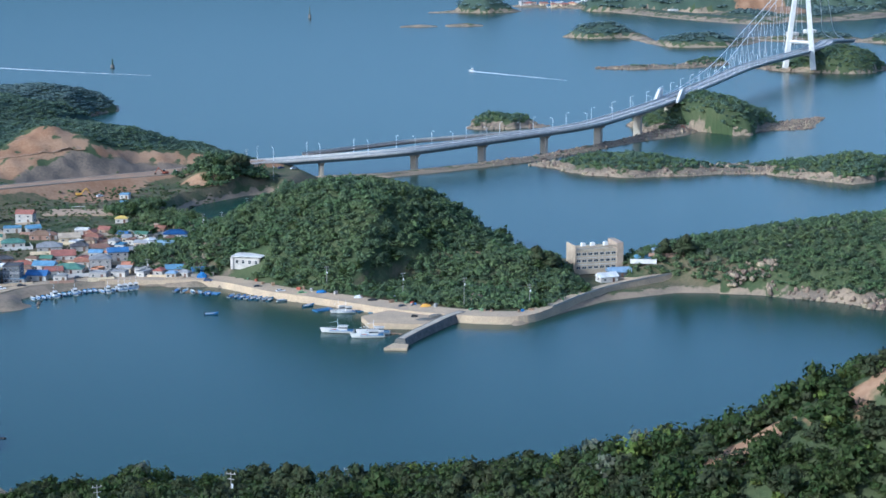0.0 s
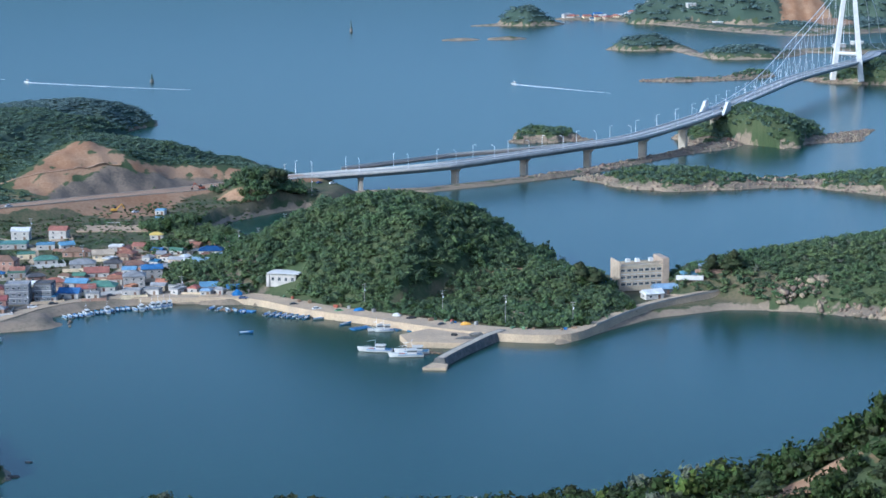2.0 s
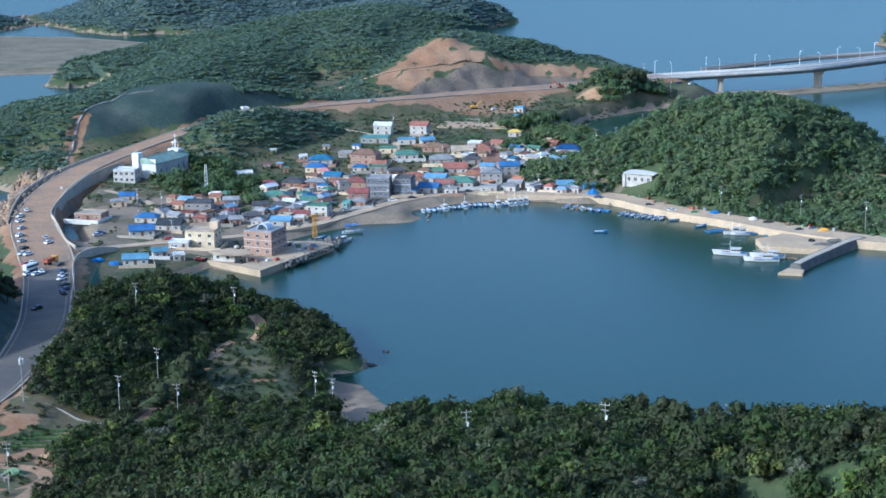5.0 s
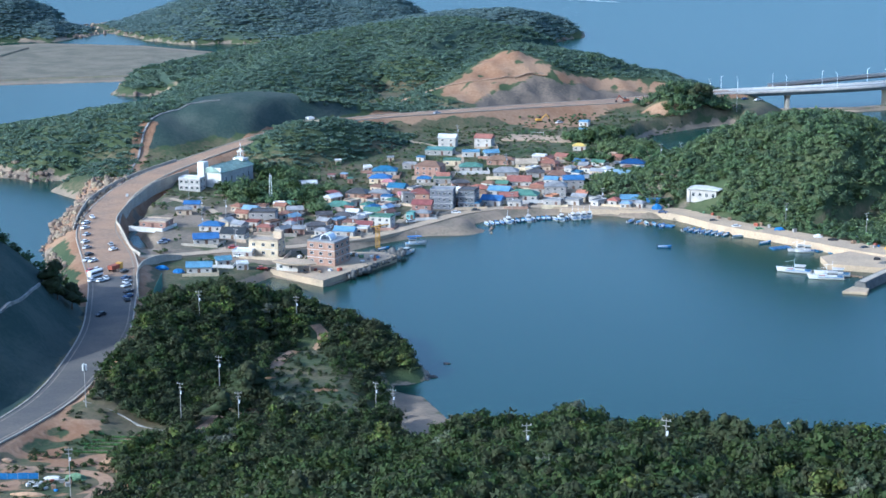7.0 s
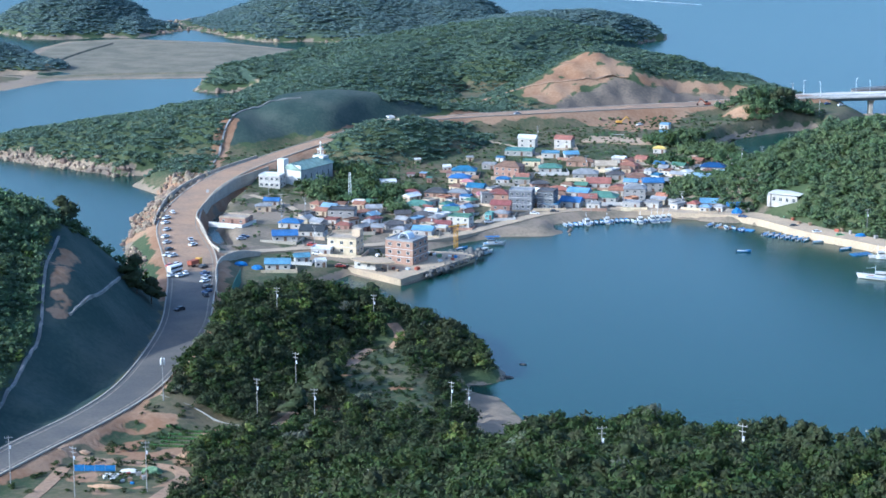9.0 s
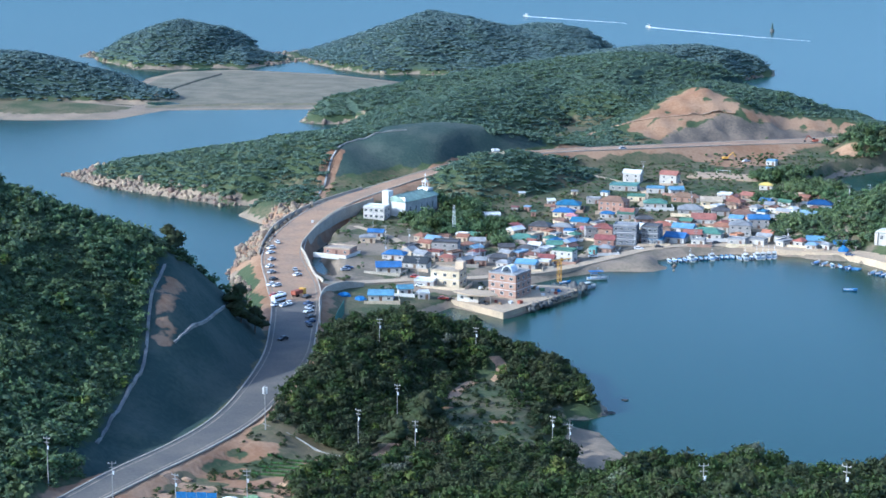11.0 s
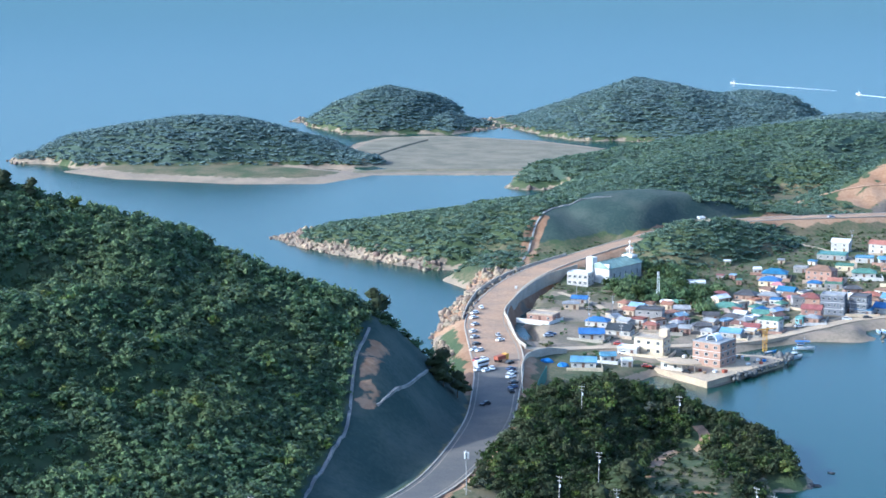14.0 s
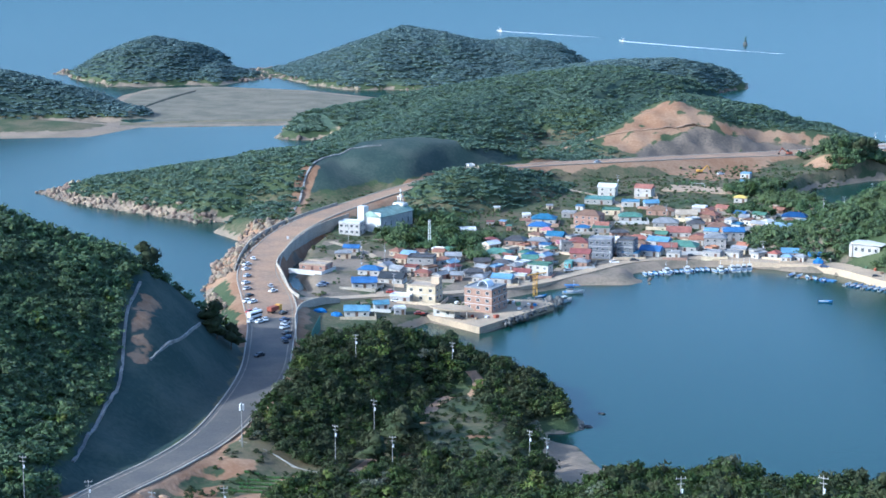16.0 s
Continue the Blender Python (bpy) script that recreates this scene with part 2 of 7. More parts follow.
SCARP_HILL = [(-140, 1190, 12, 50), (-84, 1262, 37, 66), (-40, 1285, 22, 56), (12, 1290, 15, 46)]
SADDLE_HILL = [(-240, 1082, 31, 60), (-220, 1098, 32, 56), (-196, 1114, 29, 52), (-170, 1130, 22, 50), (-140, 1155, 14, 46)]
SCARP_BACK = [(-150, 1325, 28, 70), (-105, 1345, 23, 66), (-70, 1365, 18, 55)]
ROAD_BANK = [(-250, 440, 24, 62), (-246, 540, 29, 66), (-242, 610, 35, 62)]
QUAY_LINE = [(-40, 918, 0), (14, 913, 0), (40, 883, 0), (64, 863, 0), (92, 838, 0), (116, 821, 0), (141, 813, 0)]
NORTH_HEAD = [(-230, 1560, 16, 90), (-160, 1640, 23, 80), (-111, 1660, 24, 60), (-79, 1680, 16, 40), (-62, 1700, 1, 24)]
FAR_HILL = [(-497, 1735, 1, 40), (-469, 1735, 4, 80), (-427, 1740, 18, 120), (-391, 1740, 31, 142), (-365, 1740, 40, 150), (-325, 1740, 35, 150), (-281, 1750, 25, 140), (-258, 1780, 29, 90), (-238, 1800, 24, 68), (-222, 1820, 2, 42)]
NORTH_ISLE = [(-652, 1692, 2, 36), (-621, 1690, 20, 70), (-583, 1690, 33, 104), (-545, 1685, 27, 98), (-519, 1682, 13, 84), (-496, 1690, 5, 60), (-476, 1700, 1, 40)]
WEST_ISLE = [(-752, 1358, 6, 30), (-728, 1372, 19, 60), (-684, 1392, 27, 80), (-640, 1404, 33, 84), (-597, 1408, 31, 74), (-550, 1408, 20, 54), (-505, 1398, 8, 36)]

# flat land: outlines at the water, and its height
VILLAGE = [(-300, 960), (-276, 935), (-274, 880), (-262, 838), (-235, 790), (-215, 725), (-196, 690), (-165, 745), (-152, 781), (-127, 764), (-104, 812), (-129, 829), (-116, 846), (-98, 864),
           (-75, 869), (-78, 894), (-60, 908), (-46, 914), (-26, 916), (9, 905), (36, 875), (60, 856), (90, 832), (114, 812), (141, 804), (172, 834), (190, 850), (227, 863), (262, 856), (262, 900), (215, 930), (120, 985), (40, 1010), (30, 1060), (60, 1130), (90, 1240), (60, 1290), (-20, 1330), (-200, 1300), (-300, 1150)]
RAMP = [(-104, 882), (-98, 872), (-86, 866), (-72, 874), (-72, 880), (-82, 886), (-84, 900), (-98, 904)]
BEACH = [(-83, 622), (-71, 616), (-55, 580), (-52, 568), (-72, 570), (-79, 594)]
FLATS = [(-552, 1530), (-540, 1450), (-492, 1338), (-449, 1350), (-361, 1374), (-330, 1420), (-320, 1535), (-410, 1590), (-500, 1606), (-545, 1580)]
ISLE_MEADOW = [(-700, 1300), (-640, 1274), (-548, 1272), (-490, 1290), (-470, 1350), (-560, 1380), (-680, 1360)]
ROAD = [(-214, 400, 14.5, 5), (-203, 453, 14, 5), (-196, 478, 14, 5.5), (-190, 505, 13.8, 6.2), (-182.5, 538, 13, 6.2), (-179, 570, 12.3, 6.8), (-181.5, 612, 11.2, 7.6), (-187, 655, 10.4, 8.2), (-196, 695, 9.8, 8.6), (-206, 735, 9.2, 9.5), (-219, 776, 8.5, 10.5), (-240, 836, 8, 9),
        (-249, 897, 8.5, 7), (-246, 944, 10, 6.5), (-232, 988, 12, 5.5), (-211, 1035, 14.5, 5), (-190, 1078, 15.5, 5), (-158, 1112, 15.5, 5), (-107, 1144, 15, 6), (-60, 1182, 13, 7), (-12, 1215, 11.5, 9), (54, 1262, 11, 9)]
POND = [(-9, 1112), (3, 1150), (36, 1186), (56, 1196), (58, 1160), (24, 1094), (12, 1064), (-4, 1074)]


def flat(X, Y, outline, z, slope=0.5):
    d = inside(X, Y, outline)
    return np.clip(d * slope, -6, z + 0.0 * d)


def blend(*tops, k=9.0):
    """The highest of several hills, with the folds between them filled softly."""
    top = np.maximum.reduce(tops)
    return top + k * np.log(sum(np.exp((t - top) / k) for t in tops)) * np.clip((top - 4) / 20, 0, 1)


def hills(X, Y):
    return np.maximum.reduce([dome(X, Y, LOOKOUT, -10, 1.6), dome(X, Y, SPUR, -10, 1.6), blend(dome(X, Y, WEST_HILL, -5, 1.5), dome(X, Y, ROAD_BANK, 3, 1.5), dome(X, Y, WEST_SLOPE, 0, 1.4)), dome(X, Y, KNOLL), dome(X, Y, QUAY_HILL, -3, 2.2), dome(X, Y, EAST_HILL, -4, 2.0),
                              dome(X, Y, ROCK_HEAD, -5, 2.2), dome(X, Y, MAIN_HILL, -4, 1.8), dome(X, Y, NOTCH_HILL, -4, 1.8), dome(X, Y, MOUND, 4, 1.8), dome(X, Y, ABUT_HILL, 0, 2.0), dome(X, Y, SCARP_HILL, 2, 1.6), dome(X, Y, SADDLE_HILL, 0), dome(X, Y, SCARP_BACK, 0), dome(X, Y, NORTH_HEAD), dome(X, Y, FAR_HILL),
                              dome(X, Y, NORTH_ISLE), dome(X, Y, WEST_ISLE)])


NET_WEST = [(-204, 505), (-207, 520), (-208.5, 540), (-210.5, 558), (-213, 579), (-218.5, 599), (-222, 612), (-226, 628), (-228, 643), (-226, 652), (-220, 664), (-210, 678), (-204, 690), (-196, 668), (-186, 605), (-182, 570), (-186, 530), (-192, 505)]
NET_NORTH = [(-258, 955), (-263, 980), (-267, 1008), (-268, 1036), (-267, 1052), (-256, 1072), (-244, 1096), (-226, 1106), (-206, 1112), (-194, 1104), (-200, 1080), (-218, 1042), (-236, 985), (-248, 955)]
SCARP = [(-130, 1203), (-112, 1233), (-104, 1262), (-86, 1270), (-70, 1260), (-58, 1247), (-30, 1268), (4, 1280), (34, 1270), (40, 1235), (-10, 1222), (-60, 1190), (-100, 1184)]
DITCH = [(-236, 950), (-234, 906), (-233, 888), (-228, 860), (-217, 835), (-210, 812), (-214, 806), (-224, 826), (-230, 845), (-235, 862), (-238, 885), (-239, 905), (-238, 935)]
GARDEN = [(-187, 514), (-183, 537), (-172, 562), (-156, 557), (-136, 546), (-143, 533), (-147, 515), (-140, 491), (-140, 477), (-186, 471)]
PARKING = [(-224, 875), (-223, 847), (-208, 801), (-186, 802), (-195, 820), (-210, 844)]
CUT = [(-104, 1196), (-86, 1214), (-68, 1240), (-55, 1236), (-31, 1252), (3, 1266), (8, 1226), (-54, 1190), (-98, 1180)]
WORKS = [(-112, 1140), (-76, 1170), (-30, 1194), (-24, 1180), (-36, 1134), (-60, 1124), (-82, 1144), (-106, 1132)]
VALLEY = [(-330, 400), (-120, 400), (-60, 530), (-66, 568), (-76, 594), (-81, 622), (-88, 640), (-100, 660), (-150, 650), (-205, 690), (-235, 660), (-330, 560)]


def land(X, Y):
    """The height of the ground."""
    z = hills(X, Y)
    d = inside(X, Y, VILLAGE)
    rise = 2.6 + np.clip((Y - 930) / 110, 0, 1) * 5 + np.clip((-X - 140) / 90, 0, 1) * 3.5
    z = np.maximum(z, np.clip(d * 0.6, -6, rise))
    z = np.maximum(z, flat(X, Y, FLATS, 1.2, 0.05))
    z = np.maximum(z, flat(X, Y, ISLE_MEADOW, 3.6, 0.12))
    z = np.maximum(z, flat(X, Y, BEACH, 2.6, 0.17))
    z = np.maximum(z, flat(X, Y, RAMP, 2.4, 0.22))
    # the valley beside the road, and the road's bed with its cuttings and banks
    z = np.maximum(z, np.clip(inside(X, Y, VALLEY) * 0.5, -6, 8.0 + np.clip((560 - Y) / 20, 0, 5)))
    z = np.where(inside(X, Y, POND) > -4, np.minimum(z, 1.0 - inside(X, Y, POND) * 0.7), z)
    z = np.minimum(z, 2.5 + np.clip(along(X, Y, QUAY_LINE)[0] - 7.5, 0, 1e3) * 0.75)
    qd, _, qs, _ = along(X, Y, QUAY_LINE)
    z = np.where((qs < 0) & (qd > 4.0) & (qd < 24) & (X > -18) & (X < 139), np.minimum(z, -2.0), z)
    # the uneven bowl of the quarry, and gullies in its rock face
    bowl = np.clip(inside(X, Y, SCARP) / 10, 0, 1)
    z = z - bowl * (1.6 + ripple(X, Y, 34, 6) * 1.6 + ripple(X, Y, 9, 3) * np.clip(inside(X, Y, CUT) / 4, 0.25, 1) * 0.9)
    d, (rz, rw), side, run = along(X, Y, ROAD)
    off = np.clip(d - rw - 2.5, 0, 1e4)
    z = np.minimum(z, rz - 0.35 + off * 1.15 + np.where(off > 45, 1e3, 0))
    z = np.maximum(z, np.where((d < 32) & (inside(X, Y, POND) < 0), rz - 0.35 - off * 0.62, -20))
    ditch = inside(X, Y, DITCH)
    z = np.where(ditch > -1.5, np.minimum(z, 1.2 - ditch * 1.3), z)
    return z


def ground_sheet(name, x0, x1, y0, y1, step, height, mats, masks=None, grow=0.0, low=-3.0):
    """A sheet of ground over a rectangle, with the share of each kind of surface stored at its corners."""
    xs = np.arange(x0, x1 + step, step)
    ys = [y0]
    while ys[-1] < y1:
        ys.append(ys[-1] + step + grow * max(0, ys[-1]))
    X, Y = np.meshgrid(xs, np.array(ys))
    Z = height(X, Y)
    V = np.stack([X.ravel(), Y.ravel(), Z.ravel()], 1)
    nx = len(xs)
    i = np.arange((len(ys) - 1) * (nx - 1))
    a = i // (nx - 1) * nx + i % (nx - 1)
    F = np.stack([a, a + 1, a + nx + 1, a + nx], 1)
    F = F[V[F, 2].max(1) > low]
    gy, gx = np.gradient(Z, np.array(ys), xs)
    steep = np.hypot(gx, gy).ravel()
    used = np.unique(F)
    remap = np.zeros(len(V), int)
    remap[used] = np.arange(len(used))
    ob = np_mesh(name, V[used], remap[F], mats, None, True)
    if masks:
        for key, value in masks(V[used, 0], V[used, 1], V[used, 2], steep[used]).items():
            at = ob.data.attributes.new(key, "FLOAT", "POINT")
            at.data.foreach_set("value", np.asarray(value, np.float32))
    return tagged(ob, kind="structure")


def ground_material():
    """Scrub, with rock, sand, earth, cut stone, netted slope, field and yard where the sheet's shares say so; the edges are frayed by noise."""
    m = bpy.data.materials.new("ground_cover")
    m.use_nodes = True
    n, l = m.node_tree.nodes, m.node_tree.links
    b = n["Principled BSDF"]
    b.inputs["Roughness"].default_value = 0.92
    b.inputs["Specular IOR Level"].default_value = 0.2
    geo = n.new("ShaderNodeNewGeometry")

    def tex(s, detail=4):
        t = n.new("ShaderNodeTexNoise")
        t.inputs["Scale"].default_value, t.inputs["Detail"].default_value = s, detail
        l.new(geo.outputs["Position"], t.inputs["Vector"])
        return t.outputs["Fac"]

    coarse, fine, fray = tex(0.05), tex(0.6), tex(0.22, 5)

    def span(v, lo, hi):
        x = n.new("ShaderNodeMapRange")
        x.inputs[1].default_value, x.inputs[2].default_value = lo, hi
        l.new(v, x.inputs[0])
        return x.outputs[0]

    def mix(f, a, c):
        x = n.new("ShaderNodeMix")
        x.data_type = "RGBA"
        l.new(f, x.inputs[0])
        for k, v in ((6, a), (7, c)):
            if isinstance(v, tuple):
                x.inputs[k].default_value = (*v, 1)
            else:
                l.new(v, x.inputs[k])
        return x.outputs[2]

    def pair(a, c):
        f = n.new("ShaderNodeMath")
        f.operation = "ADD"
        l.new(span(coarse, 0.38, 0.62), f.inputs[0])
        g = n.new("ShaderNodeMath")
        g.operation = "MULTIPLY_ADD"
        l.new(span(fine, 0.3, 0.7), g.inputs[0])
        g.inputs[1].default_value, g.inputs[2].default_value = 0.8, -0.4
        l.new(g.outputs[0], f.inputs[1])
        f.use_clamp = True
        return mix(f.outputs[0], a, c)

    col = pair((0.048, 0.070, 0.030), (0.072, 0.088, 0.040))
    # the first tone is far woodland floor, bluer, with haze painted into it
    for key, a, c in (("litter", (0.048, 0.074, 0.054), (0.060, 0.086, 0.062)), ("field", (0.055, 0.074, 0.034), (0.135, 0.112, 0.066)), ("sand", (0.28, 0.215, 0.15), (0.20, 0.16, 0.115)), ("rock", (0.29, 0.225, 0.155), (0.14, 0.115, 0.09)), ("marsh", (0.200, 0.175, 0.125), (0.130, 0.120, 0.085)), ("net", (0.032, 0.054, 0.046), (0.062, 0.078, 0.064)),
                      ("earth", (0.24, 0.132, 0.072), (0.32, 0.205, 0.125)), ("cut", (0.11, 0.092, 0.074), (0.20, 0.155, 0.115)), ("yard", (0.25, 0.195, 0.14), (0.14, 0.12, 0.085))):
        at = n.new("ShaderNodeAttribute")
        at.attribute_name = key
        f = n.new("ShaderNodeMath")
        f.operation = "ADD"
        l.new(at.outputs["Fac"], f.inputs[0])
        l.new(fray, f.inputs[1])
        col = mix(span(f.outputs[0], 0.92, 1.08), col, pair(a, c))
    l.new(col, b.inputs["Base Color"])
    bp = n.new("ShaderNodeBump")
    bp.inputs["Strength"].default_value, bp.inputs["Distance"].default_value = 0.5, 0.7
    l.new(fine, bp.inputs["Height"])
    l.new(bp.outputs[0], b.inputs["Normal"])
    return m


M["ground"] = ground_material()
CHURCH_WOOD = [(-205, 985), (-178, 975), (-150, 940), (-160, 915), (-190, 905), (-208, 930)]


def soft(v, width):
    return np.clip(0.5 + v / width * 0.5, 0, 1)


def shares(x, y, z, s):
    d, (rz, rw), side, run = along(x, y, ROAD)
    v = inside(x, y, VILLAGE)
    scarp = inside(x, y, SCARP)
    low = hills(x, y)
    out = {}
    out["field"] = np.maximum(soft(v - 4, 6) * soft(3 - (low - z), 4) * soft(14 - z, 3), soft(inside(x, y, ISLE_MEADOW) - 12, 12) * soft(4.5 - z, 1))
    out["field"] = np.maximum(out["field"], soft(inside(x, y, VALLEY), 8) * soft(15 - z, 3))
    out["sand"] = np.maximum(soft(inside(x, y, FLATS), 10) * soft(2.5 - z, 1), soft(2.2 - z, 0.8) * np.maximum(soft(v + 14, 8), soft(inside(x, y, ISLE_MEADOW) + 20, 8)))
    beach = np.maximum(soft(inside(x, y, BEACH), 4), soft(inside(x, y, RAMP) + 3, 3)) * soft(4.5 - z, 1.5)
    out["sand"] = np.maximum(out["sand"], beach)
    out["rock"] = soft(4.0 + ripple(x, y, 30, 4) * 1.8 - z - np.where((y < 745) | ((y > 1200) & (x > -725)), 3.0, 0), 1.5) * (1 - out["sand"]) * soft(-v - 4, 6)
    out["marsh"] = soft(inside(x, y, FLATS) - 9, 5) * soft(3 - z, 1)
    # painted haze tone sets in with distance, past y 1240
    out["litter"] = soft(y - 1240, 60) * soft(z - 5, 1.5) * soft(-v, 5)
    out["yard"] = soft(v - 1, 3) * np.maximum(soft(24 - v + ripple(x, y, 30, 8) * 14, 10) * soft(7 - z, 2) * soft(y - 790, 5) * soft(20 - x, 8), soft(ripple(x, y, 46, 5) + ripple(x, y, 15, 8) * 0.5 + 0.25, 0.4) * soft(980 + x * 0.25 - y, 40) * soft(y - 790, 5) * soft(20 - x, 8))
    out["yard"] = np.maximum(out["yard"], soft(inside(x, y, PARKING), 4)) * soft(x + 232, 4)
    out["net"] = soft(d - rw - 1, 2) * soft(rw + 44 - d, 6) * soft(z - rz - 1, 2) * soft(s - 0.7, 0.25) * (1 - soft(scarp + 5, 6))
    out["net"] = np.maximum(out["net"], np.maximum(soft(inside(x, y, NET_WEST) + 1, 3) * soft(d - rw - 1.2, 1), soft(inside(x, y, NET_NORTH), 4) * soft(z - rz - 0.8, 1)))
    out["earth"] = np.maximum(soft(rw + 5 + ripple(x, y, 40, 2) * 3 - d, 2) * soft(rz + 1.5 - z, 1.5), soft(scarp, 5) * (1 - 0.9 * soft(inside(x, y, CUT), 5)) * soft(ripple(x, y, 26, 7) * 0.8 + ripple(x, y, 8, 2) * 0.4 + 0.55, 0.6))
    out["earth"] = np.maximum(out["earth"], soft(ripple(x, y, 30, 9) - 0.85 + 0.75 * soft(26 - np.hypot(x + 160, (y - 515) * 0.7), 10), 0.3) * soft(inside(x, y, VALLEY), 8) * soft(16 - z, 3))
    out["earth"] = np.maximum(out["earth"], soft(dome(x, y, ABUT_HILL, 0, 2.0) - z + 1.5, 1) * soft(1192 - y, 4) * soft(20 - x, 4) * soft(14 - z, 2))
    out["earth"] = np.maximum(out["earth"], np.maximum(soft(34 - d, 4) * soft(-246 - x, 4) * soft(y - 822, 8) * soft(958 - y, 8), soft(4.5 - along(x, y, [(-256, 945, 0), (-261, 970, 0), (-266, 1015, 0), (-266, 1034, 0)])[0], 2)))
    out["earth"] = np.maximum(out["earth"], soft(1.1 - np.hypot((x - 134) / 8, (y - 906) / 4), 0.3))
    for bx, by, br in BARE:
        out["earth"] = np.maximum(out["earth"], soft(br - np.hypot(x - bx, y - by), 2.0))
    out["earth"] = out["earth"] * (1 - soft(inside(x, y, NET_WEST) + 1, 2))
    out["earth"] = np.maximum(out["earth"], soft(inside(x, y, WORKS) + ripple(x, y, 22, 5) * 5, 4))
    out["earth"] = np.maximum(out["earth"], soft(2.2 + ripple(x, y, 14, 3) * 2 - along(x, y, [(-222, 640, 0), (-219, 620, 0), (-213, 598, 0)])[0], 2))
    out["cut"] = soft(inside(x, y, CUT), 5)
    return out


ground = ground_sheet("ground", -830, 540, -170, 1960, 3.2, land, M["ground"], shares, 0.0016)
tagged(ground, "wooded green hills, bare earth and fields above the sea", "ground")

# the sea, one sheet out to the far distance, and a glowing wall added at its end in place of haze
R_SEA = 4960
ring = [(R_SEA * math.cos(a * math.pi / 48), R_SEA * math.sin(a * math.pi / 48)) for a in range(96)]
sea = link_mesh("water", [(x, y, 0.0) for x, y in ring], [list(range(96))], M["sea"])
tagged(sea, "calm blue-green sea with faint ripples", "sea", kind="structure")
haze_glow = bpy.data.materials.new("haze_glow")
haze_glow.use_nodes = True
glow = haze_glow.node_tree.nodes["Principled BSDF"]
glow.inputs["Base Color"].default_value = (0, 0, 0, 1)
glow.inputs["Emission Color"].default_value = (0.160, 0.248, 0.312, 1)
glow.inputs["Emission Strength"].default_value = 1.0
backdrop = link_mesh("backdrop", [(x * 0.998, y * 0.998, z) for z in (-2, 320) for x, y in ring], [[k, (k + 1) % 96, 96 + (k + 1) % 96, 96 + k] for k in range(96)], haze_glow)
tagged(backdrop, "pale blue glowing backdrop in place of haze over the far sea", "sky", kind="structure")


# ---------------------------------------------------------------- islands and the far coast
def isle(name, label, spine, step=3.0, power=3.4, rim=40, depth=-4.0):
    xs, ys = [p[0] for p in spine], [p[1] for p in spine]
    w = max(p[3] for p in spine) + rim * 0.4

    def height(X, Y):
        return dome(X, Y, spine, depth, power)

    def masks(x, y, z, s):
        r = soft(4.0 + ripple(x, y, 22, 4) * 2.2 - z, 1.5)
        sand = soft(1.6 + ripple(x, y, 60, 6) * 0.8 - z, 0.8)
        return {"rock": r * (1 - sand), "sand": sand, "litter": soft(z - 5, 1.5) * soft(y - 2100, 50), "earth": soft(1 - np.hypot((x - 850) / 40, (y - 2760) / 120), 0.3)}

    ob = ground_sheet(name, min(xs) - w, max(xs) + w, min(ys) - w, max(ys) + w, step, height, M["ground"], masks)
    ob["label"], ob["category"] = label, "island"
    ISLES.append((spine, power, depth))
    return ob


ISLES = []
LONG_ISLE = [(238, 1292, 1, 9), (257, 1284, 3, 22), (270, 1276, 7, 36), (298, 1262, 8, 46), (329, 1252, 5, 34), (351, 1248, 3, 24), (385, 1244, 3, 26), (413, 1232, 7, 42), (440, 1220, 11, 52), (456, 1214, 8, 38), (468, 1206, 1, 14)]
BRIDGE_ISLE = [(368, 1462, 3, 24), (378, 1476, 10, 42), (391, 1480, 20, 56), (408, 1482, 25, 66), (430, 1482, 21, 64), (450, 1480, 11, 52), (466, 1470, 1, 36), (515, 1522, 0.5, 8)]
ROUND_ISLE = [(234, 1500, 2, 18), (248, 1510, 8, 36), (263, 1512, 6, 34), (274, 1505, 1, 20)]
REEF = [(432, 1972, 1, 10), (460, 1970, 2.5, 18), (520, 1975, 2, 16), (556, 2005, 5, 22)]
TOWER_ISLE = [(597, 1952, 2, 16), (622, 1935, 6, 36), (648, 1935, 18, 54), (678, 1930, 23, 56), (702, 1930, 16, 46), (718, 1925, 2, 20)]
isle("island_long", "low wooded island with pale rocky cliffs", LONG_ISLE, 2.5)
isle("island_bridge", "rounded wooded islet beside the bridge", BRIDGE_ISLE, 3.0)
isle("island_round", "small round wooded islet with a sandy foot", ROUND_ISLE, 3.0)
isle("reef", "flat bare rock reef in the sea", REEF, 4.0, depth=-2.0)
isle("island_tower", "wooded rocky islet under the bridge tower", TOWER_ISLE, 4.0)
CAPE = [(478, 2390, 2, 12), (498, 2390, 14, 34), (533, 2390, 17, 38), (562, 2375, 5, 20), (560, 2280, 2, 14), (590, 2240, 12, 36), (619, 2245, 14, 40), (650, 2260, 6, 34), (690, 2310, 3, 24), (780, 2290, 8, 50)]
SKERRY_A = [(297, 2590, 1.5, 10), (320, 2590, 3, 14), (340, 2590, 1.5, 8)]
SKERRY_B = [(359, 2594, 2, 10), (385, 2594, 4, 14), (403, 2594, 1.5, 8)]
FAR_SPIT = [(367, 2866, 1, 8), (411, 2874, 3, 20), (436, 2884, 24, 44), (460, 2888, 27, 46), (492, 2878, 5, 26), (505, 2880, 1, 10)]
FAR_TOWN = [(525, 2992, 3, 20), (612, 2964, 4, 38), (672, 2834, 5, 44), (722, 2704, 6, 46), (780, 2600, 6, 50)]
